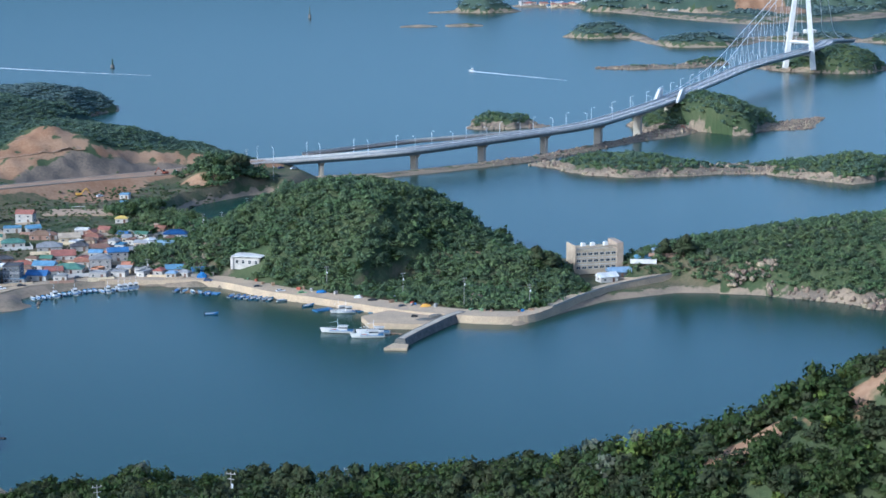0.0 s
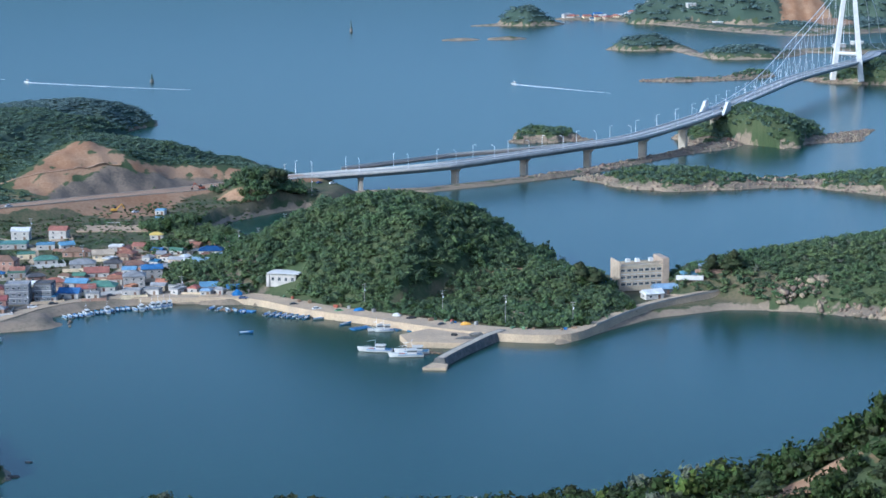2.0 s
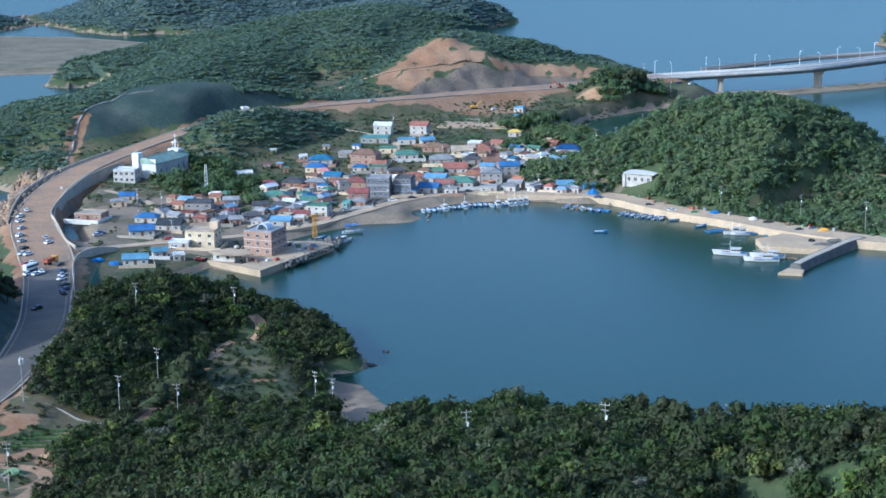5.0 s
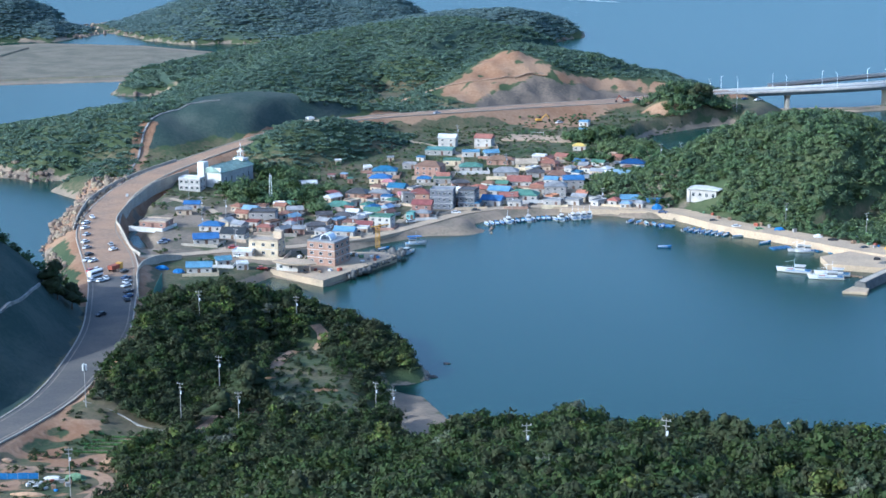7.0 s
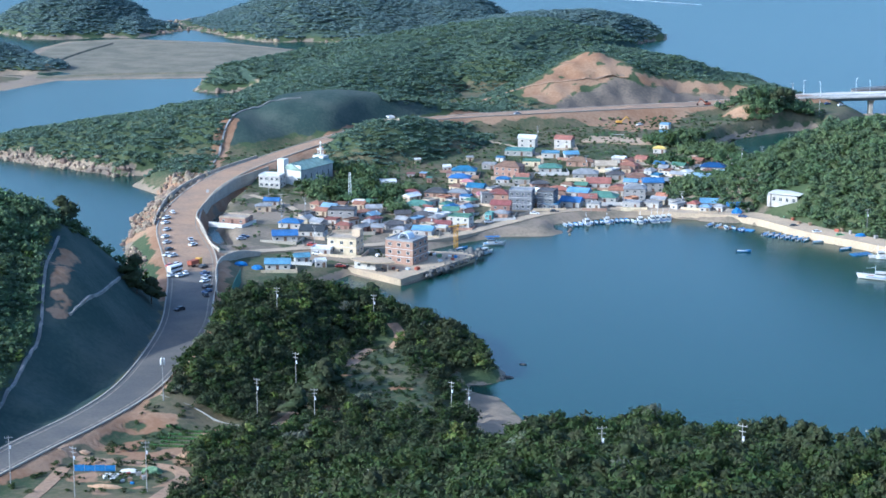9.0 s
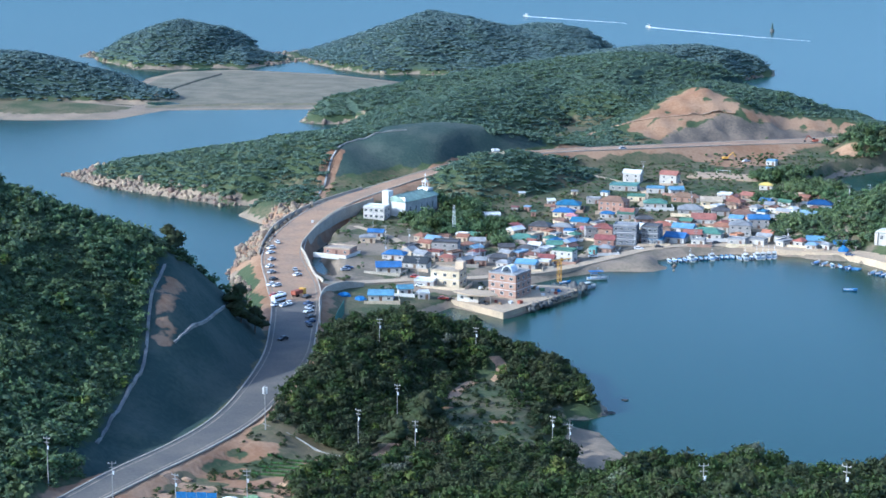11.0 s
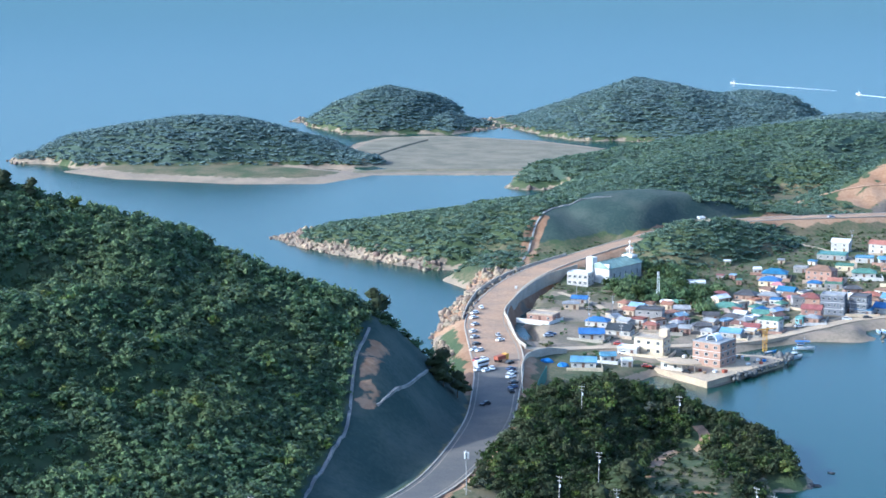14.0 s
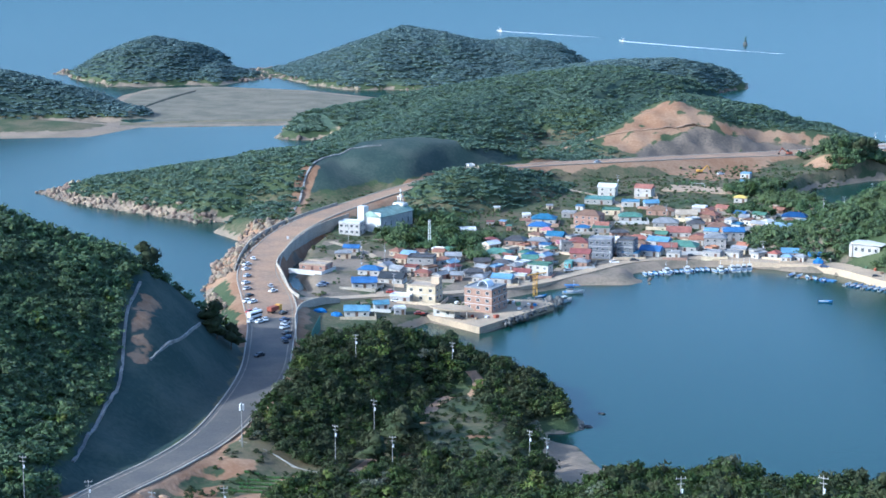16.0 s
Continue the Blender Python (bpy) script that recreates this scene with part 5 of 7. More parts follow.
house(-211, 894, 2, 7.2, 4.5, 1, "gable", "blue", "white")
house(-212, 881, 12, 7.1, 4.5, 1, "hip", "grey", "cream")
house(-218, 853, -10, 12.7, 8.6, 1, "flat", "tan", "brick")
house(-173, 873, 0, 12.1, 7.8, 2, "flat", "dark", "stone")
house(-189, 824, 16, 10.6, 7.0, 1, "gable", "blue", "white")
house(-192, 850, -4, 10.0, 6.5, 1, "hip", "blue", "white")
house(-179, 837, -4, 10.7, 8.2, 1, "gable", "black", "white")
house(-168, 803, -4, 8.6, 5.7, 1, "flat", "pale", "white")
house(-173, 785, 22, 5.9, 4.5, 1, "gable", "sky", "white")
house(-164, 780, 16, 4.6, 4.5, 1, "flat", "pale", "white")
house(-180, 771, 10, 10.0, 6.3, 1, "gable", "sky", "white")
house(-167, 954, 12, 10.7, 6.6, 1, "flat", "pale", "white")
house(-179, 1039, 28, 3.3, 4.5, 1, "flat", "pale", "white")
house(-153, 852, 6, 5.0, 4.5, 1, "gable", "grey", "brick")
house(-162, 893, 10, 7.1, 4.9, 1, "gable", "grey", "stone")
house(-147, 861, 16, 8.2, 5.7, 1, "hip", "dark", "stone")
house(-132, 851, -8, 9.0, 5.8, 1, "gable", "sky", "white")
house(-125, 864, -4, 6.9, 5.2, 1, "gable", "red", "white")
house(-118, 871, -14, 10.1, 6.2, 2, "flat", "green", "white")
house(-126, 896, 2, 7.1, 5.2, 1, "gable", "green", "stone")
house(-143, 907, -4, 12.0, 8.5, 1, "hip", "green", "brick")
house(-151, 935, 22, 7.4, 5.5, 1, "hip", "red", "brick")
house(-139, 939, -8, 10.4, 8.3, 1, "hip", "dark", "brick")
house(-128, 939, -8, 9.9, 6.1, 1, "hip", "grey", "brick")
house(-137, 884, -8, 8.0, 5.8, 1, "hip", "dark", "stone")
house(-147, 885, 12, 7.1, 4.5, 1, "gable", "dark", "stone")
house(-132, 988, 2, 12.0, 9.0, 1, "hip", "blue", "white")
house(-132, 971, -4, 10.3, 7.5, 1, "hip", "blue", "cream")
house(-127, 962, -8, 5.6, 4.5, 1, "hip", "pink", "cream")
house(-121, 951, -14, 8.5, 6.6, 1, "gable", "blue", "white")
house(-142, 995, 12, 4.2, 4.5, 1, "flat", "pale", "white")
house(-116, 935, 18, 4.9, 4.5, 1, "gable", "pink", "cream")
house(-112, 926, 18, 7.3, 4.8, 2, "flat", "grey", "stone")
house(-107, 928, -4, 9.8, 7.7, 2, "hip", "rust", "brick")
house(-103, 901, -4, 9.0, 6.2, 2, "gable", "red", "brick")
house(-107, 891, -14, 3.5, 4.5, 1, "flat", "teal", "teal")
house(-109, 989, -14, 13.5, 9.0, 2, "hip", "brown", "brick")
house(-121, 1003, -4, 6.9, 5.1, 1, "flat", "grey", "stone")
house(-110, 970, -4, 6.7, 4.5, 1, "hip", "blue", "white")
house(-101, 977, -4, 6.7, 4.5, 1, "gable", "red", "white")
house(-109, 993, -8, 7.9, 5.9, 1, "gable", "pale", "white")
house(-101, 972, 2, 8.7, 6.7, 1, "flat", "green", "stone")
house(-81, 950, 18, 9.5, 6.9, 1, "hip", "orange", "cream")
house(-91, 962, 18, 8.6, 5.3, 1, "hip", "dark", "brick")
house(-89, 999, 6, 11.6, 7.4, 1, "hip", "green", "white")
house(-100, 1013, 2, 9.1, 6.0, 1, "flat", "green", "cream")
house(-109, 1039, -4, 14.8, 9.0, 1, "flat", "teal", "stone")
house(-107, 1062, -8, 9.5, 6.3, 2, "gable", "pale", "white")
house(-87, 1062, -14, 9.5, 6.4, 2, "gable", "red", "white")
house(-92, 1034, 2, 9.3, 5.9, 1, "flat", "sky", "white")
house(-81, 1032, 18, 7.1, 5.4, 1, "gable", "sky", "white")
house(-76, 1016, -4, 11.2, 8.0, 1, "hip", "brown", "brick")
house(-70, 988, 2, 12.4, 9.0, 1, "hip", "grey", "stone")
house(-65, 972, 2, 6.1, 4.8, 1, "gable", "pale", "cream")
house(-70, 947, -14, 10.4, 6.4, 1, "gable", "sky", "white")
house(-72, 926, -14, 9.7, 7.3, 1, "gable", "blue", "white")
house(-65, 935, 6, 8.3, 6.1, 1, "gable", "red", "white")
house(-81, 918, -8, 7.7, 5.6, 1, "flat", "blue", "stone")
house(-61, 1008, 6, 10.6, 7.4, 1, "gable", "tan", "cream")
house(-71, 1015, -8, 7.5, 5.0, 1, "hip", "brown", "stone")
house(-49, 1009, -26, 9.5, 5.9, 1, "hip", "rust", "brick")
house(-55, 987, 6, 8.8, 5.8, 1, "hip", "dark", "stone")
house(-62, 968, 2, 11.7, 8.5, 1, "gable", "red", "white")
house(-52, 952, -8, 7.0, 4.9, 1, "gable", "rust", "white")
house(-58, 939, -8, 14.3, 9.0, 1, "hip", "green", "white")
house(-46, 971, -10, 6.6, 4.5, 1, "gable", "sky", "white")
house(-43, 982, -10, 10.3, 7.1, 1, "hip", "brown", "stone")
house(-43, 947, 0, 10.4, 8.1, 2, "hip", "grey", "stone")
house(-35, 961, 6, 10.1, 6.5, 2, "gable", "blue", "stone")
house(-34, 928, -20, 8.8, 5.3, 1, "flat", "grey", "white")
house(-43, 927, -16, 8.8, 5.7, 1, "flat", "grey", "stone")
house(-35, 1053, -6, 6.6, 4.5, 1, "hip", "yellow", "white")
house(-35, 1104, -20, 4.1, 4.5, 1, "gable", "sky", "white")
house(-35, 1137, -16, 5.4, 4.5, 1, "flat", "sky", "white")
house(-22, 977, -26, 10.2, 8.0, 1, "flat", "tan", "cream")
house(-11, 968, -16, 8.1, 5.8, 1, "gable", "steel", "stone")
house(-6, 1010, -6, 12.2, 8.3, 1, "hip", "navy", "white")
house(-7, 932, 0, 8.3, 6.1, 1, "gable", "sky", "white")
house(5, 925, 6, 6.8, 5.1, 1, "gable", "blue", "white")
house(-55, 1025, -14, 7.0, 4.9, 1, "flat", "pale", "stone")
house(-43, 1025, -26, 6.5, 4.5, 1, "gable", "red", "brick")
house(-27, 976, 6, 6.1, 4.5, 1, "gable", "grey", "stone")
house(-61, 921, -8, 6.3, 4.5, 1, "flat", "grey", "white")


def block(name, label, category, x, y, turn, w, d, floors, fh, wall, front, sides, z=None, roof="pale", sx=1.0, sz=1.0, skip=()):
    """A plain block of several storeys with a parapet and rows of windows."""
    z = min(ground_z(x + i, y + j) for i in (-3, 3) for j in (-3, 3)) if z is None else z
    e = thing(name, label, category, m=rot_at(x, y, z, turn))
    h = floors * fh
    part("wall", box(bmesh.new(), -w / 2, w / 2, -d / 2, d / 2, -1.5, h), WALL[wall], e)
    part("roof", roof_mesh("flat", w, d, h + 0.002, 0.2), ROOF[roof], e)
    for f in range(1, floors):
        bm = box(bmesh.new(), -w / 2 - 0.06, w / 2 + 0.06, -d / 2 - 0.06, d / 2 + 0.06, f * fh - 0.12, f * fh + 0.1)
        part("string_course", bm, M["pale"], e)
    windows(e, w, d, floors, fh, front, sides, sx, sz, fh * 0.55, skip)
    SPOTS.append((x, y, max(w, d) * 0.65))
    return e


# the brick harbour office with its dish-shaped roof shell, and the curved shed before it
e = block("harbour_office", "brown brick harbour office with pale bands", "office", -131, 798, -20, 13, 13, 3, 3.2, "brick", 3, 3, 2.76, roof="grey", sx=1.1)
bm = bmesh.new()
for k in range(9):
    a0, a1 = math.pi * k / 9, math.pi * (k + 1) / 9
    g = bmesh.ops.create_cube(bm, size=1)
    for v in g["verts"]:
        a = a0 if v.co.x > 0 else a1
        r = 2.6 if v.co.z > 0 else 2.3
        v.co = (math.cos(a) * r, v.co.y * 5, 9.9 + math.sin(a) * r)
part("roof_shell", bm, M["lamp_grey"], e, "silver arched roof shell")
e = thing("market_shed", "low shed with a curved concrete roof at the harbour", "shed", m=rot_at(-142, 783, 2.77, -14))
bm = bmesh.new()
rim = [(math.sin((k / 12 - 0.5) * 1.5) * r, 9 - math.cos((k / 12 - 0.5) * 1.5) * r) for r in (15, 5) for k in (range(13) if r == 15 else range(12, -1, -1))]
low, high = [bm.verts.new((x, y, 3.2)) for x, y in rim], [bm.verts.new((x, y, 3.75)) for x, y in rim]
bm.faces.new(low[::-1])
bm.faces.new(high)
for k in range(26):
    bm.faces.new([low[k - 1], low[k], high[k], high[k - 1]])
part("roof", bm, M["quay"], e, "pale curved roof slab")
bm = bmesh.new()
box(bm, -7.5, 2.0, -3.4, 3, 0, 3.195)
part("wall", bm, WALL["white"], e)
for x in (4.0, 7.5):
    bm = bmesh.new()
    rod(bm, (x, -3.4, 0), (x, -3.4, 3.195), 0.16, 0.16, 6)
    part("post", bm, M["concrete"], e)
window(e, -5.4, -3.4, 1.7, 0)
window(e, -1.0, -3.4, 1.7, 0)
e = block("apartment_house", "cream two storey apartment house with brown frames", "house", -159, 808, -10, 13, 9, 2, 3.4, "cream", 3, 2, roof="tan")
part("stair_tower", box(bmesh.new(), 2.6, 6.3, 1.0, 4.4, 6.9, 10.2, 0.1), WALL["cream"], e)
block("guest_house", "dark grey three storey guest house by the street", "house", -95, 917, -4, 11, 9, 3, 3.0, "slate", 4, 2, roof="grey")
block("guest_house", "dark grey three storey guest house with pale window frames", "house", -83, 920, -10, 8, 9, 3, 2.8, "slate", 3, 2, roof="dark")
hotel = block("hotel", "tan four storey hotel with a raised roof frame", "hotel", 196, 905, 8, 24, 12, 3, 3.3, "tan", 8, 3, 4.5, roof="tan", sx=1.55, sz=0.95)
part("corner_tower", box(bmesh.new(), 9.0, 12.4, -6.6, 6.2, -1, 13.4, 0.1), WALL["tan"], hotel)
part("end_wall", box(bmesh.new(), -12.5, -11.6, -6.5, 6.3, -1, 12.6, 0.1), WALL["tan"], hotel)
part("roof_beam", box(bmesh.new(), -11.6, 9.0, -6.4, -5.9, 11.6, 12.3, 0.05), WALL["tan"], hotel)
for x in (-7, -2.2, 4.5):
    part("roof_house", box(bmesh.new(), x, x + 2.0, -1, 1.2, 10.62, 12.8, 0.06), M["white"], hotel)
house(206, 893, 5, 12, 7, 1, "gable", "steel", "slate")
house(197, 882, 14, 9, 6, 1, "gable", "pale", "white")
house(218, 896, 8, 8, 5, 1, "gable", "sky", "white")
house(176, 890, -10, 6, 5, 1, "gable", "sky", "white")
house(228, 900, 25, 8, 5, 1, "flat", "steel", "slate")
# the white house on the slope above the quay
e = block("villa", "white flat roofed villa on the wooded slope", "house", 29, 922, -22, 13, 8, 1, 4.2, "white", 4, 2, 7.4, sz=1.4)
part("roof_slab", box(bmesh.new(), -7.4, 8.2, -5.2, 4.6, 4.95, 5.3, 0.06), M["white"], e)
part("side_wing", box(bmesh.new(), -8.0, -6.5, -4.6, -0.5, -1.5, 4.4, 0.06), WALL["white"], e)
# the church
e = thing("church", "white church with a pale green roof and a small steeple", "church", m=rot_at(-207, 956, 6.0, -24))
part("nave", box(bmesh.new(), -5.5, 5.5, -13, 14, -2, 7.6), WALL["white"], e)
bm = bmesh.new()
bmesh.ops.delete(bm, geom=bm.verts[:])
rm = roof_mesh("gable", 28, 12, 7.6, 0.3)
bmesh.ops.rotate(rm, verts=rm.verts[:], matrix=Matrix.Rotation(radians(90), 3, "Z"))
part("roof", rm, ROOF["sage"], e)
bm.free()
part("front_block", box(bmesh.new(), -7.5, -3.5, -15.0, -11.0, -2, 12.5, 0.1), M["white"], e)
part("front_wall", box(bmesh.new(), -3.5, 5.8, -13.6, -13.0, -2, 10.0, 0.1), M["white"], e)
for k in range(5):
    window(e, 5.5, -9 + k * 4.8, 3.6, 90, 0.7, 2.2)
    window(e, -5.5, -9 + k * 4.8, 3.6, -90, 0.7, 2.2)
st = part("steeple_base", box(bmesh.new(), -3.2, 3.2, 9.0, 13.6, 10.0, 11.2, 0.1), M["white"], e)
bm = bmesh.new()
for x in (-0.9, 0.9):
    for y in (10.4, 12.2):
        rod(bm, (x, y, 11.2), (x, y, 14.2), 0.2, 0.2, 5)
box(bm, -1.4, 1.4, 9.9, 12.7, 14.2, 14.6)
rod(bm, (0, 11.3, 14.6), (0, 11.3, 16.2), 0.9, 0.1, 6)
part("steeple", bm, M["white"], e)
bm = bmesh.new()
box(bm, -0.1, 0.1, 11.2, 11.4, 16.0, 18.6)
box(bm, -0.7, 0.7, 11.2, 11.4, 17.5, 17.75)
part("cross", bm, M["white"], e)
SPOTS.append((-207, 956, 18))
block("parish_hall", "white two storey parish hall beside the church", "hall", -221, 938, -8, 11, 8, 2, 3.0, "white", 4, 2, roof="pale")

# ---------------------------------------------------------------- boats
M["hull_white"] = material("hull_white", (0.58, 0.57, 0.54), 0.35, scale=1.0, fine=4, vary=0.12, objects=0.15)
M["hull_blue"] = material("hull_blue", (0.07, 0.20, 0.40), 0.4, scale=1.0, fine=4, vary=0.2, objects=0.3)
M["tarp_blue"] = material("tarp_blue", (0.04, 0.17, 0.42), 0.6, scale=1.5, fine=5, vary=0.25, bump=0.4, bump_scale=3)
M["wood"] = material("wood", (0.28, 0.19, 0.12), 0.8, scale=2, fine=6, vary=0.3)
M["rust_red"] = material("rust_red", (0.34, 0.10, 0.06), 0.7, scale=1, fine=4, vary=0.3)
M["crane_yellow"] = material("crane_yellow", (0.65, 0.36, 0.06), 0.5, scale=1, fine=3, vary=0.2)
M["rubber"] = material("rubber", (0.025, 0.025, 0.027), 0.9, scale=3, fine=10, vary=0.2)


def hull(L, B, H):
    """An open hull along x, bow at +x, with thickness."""
    bm = bmesh.new()
    rows = []
    n = 9
    for k in range(n):
        u = k / (n - 1)
        half = B / 2 * (0.86 + 0.14 * math.sin(u * 3)) * (1 - max(0, (u - 0.55) / 0.45) ** 2 * 0.96)
        top = H * (0.75 + 0.5 * u * u)
        x = (u - 0.5) * L
        prof = [(-half, top), (-half * 0.82, top * 0.15), (0, -0.35), (half * 0.82, top * 0.15), (half, top), (half * 0.86, top), (half * 0.7, top * 0.45), (-half * 0.7, top * 0.45), (-half * 0.86, top)]
        rows.append([bm.verts.new((x + (0.06 * L * u * (z / max(top, 0.1)) if u > 0.6 else 0), y, z)) for y, z in prof])
    m = len(rows[0])
    for a, b in zip(rows, rows[1:]):
        for j in range(m):
            bm.faces.new((a[j], a[(j + 1) % m], b[(j + 1) % m], b[j]))
    bm.faces.new(rows[0])
    bm.faces.new(rows[-1][::-1])
    bmesh.ops.recalc_face_normals(bm, faces=bm.faces)
    return bm


def make_boat(label, L, B, H, hull_mat, style):
    e = thing("boat", label, "boat", "moored boats")
    part("hull", hull(L, B, H), M[hull_mat], e)
    bm = bmesh.new()
    box(bm, -L * 0.46, L * 0.25, -B * 0.5 - 0.03, B * 0.5 + 0.03, H * 0.62, H * 0.74)
    part("rubbing_strake", bm, M["hull_blue" if hull_mat == "hull_white" else "hull_white"], e)
    if style == "skiff":
        for x in (-0.28, 0.0, 0.2):
            part("thwart", box(bmesh.new(), x * L - 0.15, x * L + 0.15, -B * 0.36, B * 0.36, H * 0.5, H * 0.58), M["wood"], e)
        bm = bmesh.new()
        box(bm, -L * 0.5 - 0.35, -L * 0.5 + 0.05, -0.22, 0.22, H * 0.2, H * 0.75 + 0.6, 0.06)
        part("outboard_motor", bm, M["rubber"], e)
    else:
        c0, c1 = -L * 0.30, -L * 0.02
        cab = part("wheelhouse", box(bmesh.new(), c0, c1, -B * 0.30, B * 0.30, H * 0.45, H * 0.45 + 2.3, 0.08), M["hull_white"], e)
        part("window_band", box(bmesh.new(), c0 - 0.01, c1 + 0.02, -B * 0.305, B * 0.305, H * 0.45 + 1.3, H * 0.45 + 1.85), M["glass"], cab)
        part("cabin_roof", box(bmesh.new(), c0 - 0.3, c1 + 0.4, -B * 0.36, B * 0.36, H * 0.45 + 2.3, H * 0.45 + 2.42), M["tarp_blue" if style == "canopy" else "hull_white"], e)
        bm = bmesh.new()
        rod(bm, (c1 + 0.4, 0, H * 0.4), (c1 + 0.4, 0, H + 4.6), 0.08, 0.04, 5)
        rod(bm, (c1 + 0.4, 0, H + 3.2), (c1 + L * 0.3, 0, H + 2.6), 0.05, 0.04, 5)
        part("mast", bm, M["lamp_grey"], e)
        bm = bmesh.new()
        for k in range(6):
            x = L * (0.02 + k * 0.07)
            for s in (-1, 1):
                rod(bm, (x, s * B * 0.42, H * 0.8), (x, s * B * 0.42, H + 0.8), 0.035, 0.035, 4)
        part("rail", bm, M["lamp_grey"], e)
        part("hatch", box(bmesh.new(), L * 0.05, L * 0.22, -B * 0.22, B * 0.22, H * 0.45, H * 0.85, 0.06), M["rust_red" if style == "trawler" else "wood"], e)
        if style == "canopy":
            part("canopy", box(bmesh.new(), -L * 0.42, L * 0.30, -B * 0.44, B * 0.44, H + 2.5, H + 2.65, 0.05), M["tarp_blue"], e, "blue canvas canopy")
    return e


FLEET = {"blue": make_boat("small open blue boat with an outboard motor", 5.8, 1.9, 0.9, "hull_blue", "skiff"), "white": make_boat("small open white boat with an outboard motor", 6.0, 2.0, 0.9, "hull_white", "skiff"),
         "cabin": make_boat("white fishing boat with a small wheelhouse", 8.0, 2.6, 1.2, "hull_white", "cabin"), "trawler": make_boat("larger white fishing boat with a tall mast", 14.0, 3.8, 1.7, "hull_white", "trawler"), "canopy": make_boat("white boat with a blue canvas canopy", 9.0, 3.0, 1.3, "hull_white", "canopy")}
placed = set()


def boat(kind, x, y, turn, z=0.0):
    m = rot_at(x, y, z, turn)
    if kind in placed:
        copy_thing(FLEET[kind], m)
    else:
        FLEET[kind].matrix_basis = m
        placed.add(kind)


rnd = random.Random(5)
for k in range(13):
    boat(rnd.choice(["white", "blue", "white", "cabin"]), -72 + k * 2.3, 890.5 + k * 1.35 + rnd.uniform(-0.6, 0.6), 110 + rnd.uniform(-8, 8))
for k in range(7):
    boat(rnd.choice(["white", "cabin", "cabin"]), -41 + k * 2.6, 903 + k * 1.3 + rnd.uniform(-0.6, 0.6), 105 + rnd.uniform(-20, 20))
for k in range(5):
    boat(rnd.choice(["blue", "white"]), -6 + k * 3.6, 900 - k * 1.8 + rnd.uniform(-1.5, 1.5), rnd.uniform(60, 130))
for k in range(8):
    boat("blue" if k % 3 else "white", 19 + k * 2.5, 884.5 - k * 1.5, 55 + rnd.uniform(-8, 8))
for kind, x, y, turn in (("white", 42, 871, 20), ("blue", 53, 858, 30), ("cabin", 66, 843, 190), ("cabin", 69, 841.5, 185), ("trawler", 62, 803, 165), ("trawler", 74, 792, 178), ("trawler", 77, 798, 172), ("canopy", -100, 846, 15), ("blue", 9, 847, 0), ("white", -108, 822, 30), ("cabin", -101, 828, 60), ("blue", -113, 836, 40)):
    boat(kind, x, y, turn)
boat("white", -116, 896, 15, ground_z(-116, 896) + 0.4)


def raft(x, y, turn, w, d, mat, label):
    e = thing("raft", label, "raft", "rafts", m=rot_at(x, y, 0, turn))
    for k in range(4):
        part("float", box(bmesh.new(), -w / 2 + 0.2 + k * (w - 1.4) / 3, -w / 2 + 1.2 + k * (w - 1.4) / 3, -d / 2, d / 2, -0.25, 0.3, 0.08), M[mat], e)
    for k in range(5):
        part("plank", box(bmesh.new(), -w / 2, w / 2, -d / 2 + k * (d - 0.4) / 4, -d / 2 + 0.4 + k * (d - 0.4) / 4, 0.303, 0.42), M[mat], e)
    return e


raft(59, 849, 28, 9, 4.5, "hull_blue", "bright blue plastic work raft")
raft(77, 845, 25, 8, 4, "hull_blue", "blue raft stacked with gear")
raft(82, 842, 25, 7, 4, "hull_blue", "faded blue mooring raft")
raft(2, 897, -20, 8, 4, "wood", "brown wooden mooring raft by the quay")
raft(10, 893, -25, 8, 4, "hull_blue", "blue mooring raft by the quay")
raft(84, 797, -20, 10, 1.6, "wood", "narrow wooden gangway raft")
raft(-112, 819, 35, 9, 3.5, "hull_blue", "blue raft at the harbour wall")

# ---------------------------------------------------------------- cars
CAR_PAINT = {k: material("paint_" + k, v, 0.3, scale=1, fine=5, vary=0.08, spec=0.5) for k, v in {"white": (0.75, 0.75, 0.74), "silver": (0.42, 0.43, 0.45), "black": (0.03, 0.03, 0.035), "navy": (0.04, 0.07, 0.16), "red": (0.45, 0.06, 0.04), "green": (0.15, 0.35, 0.12)}.items()}
WHEEL = bpy.data.meshes.new("wheel")
bm = bmesh.new()
bmesh.ops.create_cone(bm, cap_ends=True, segments=12, radius1=0.32, radius2=0.32, depth=0.2, matrix=Matrix.Rotation(radians(90), 4, "X"))
bm.to_mesh(WHEEL)
bm.free()
WHEEL.materials.append(M["rubber"])
CARS = {}


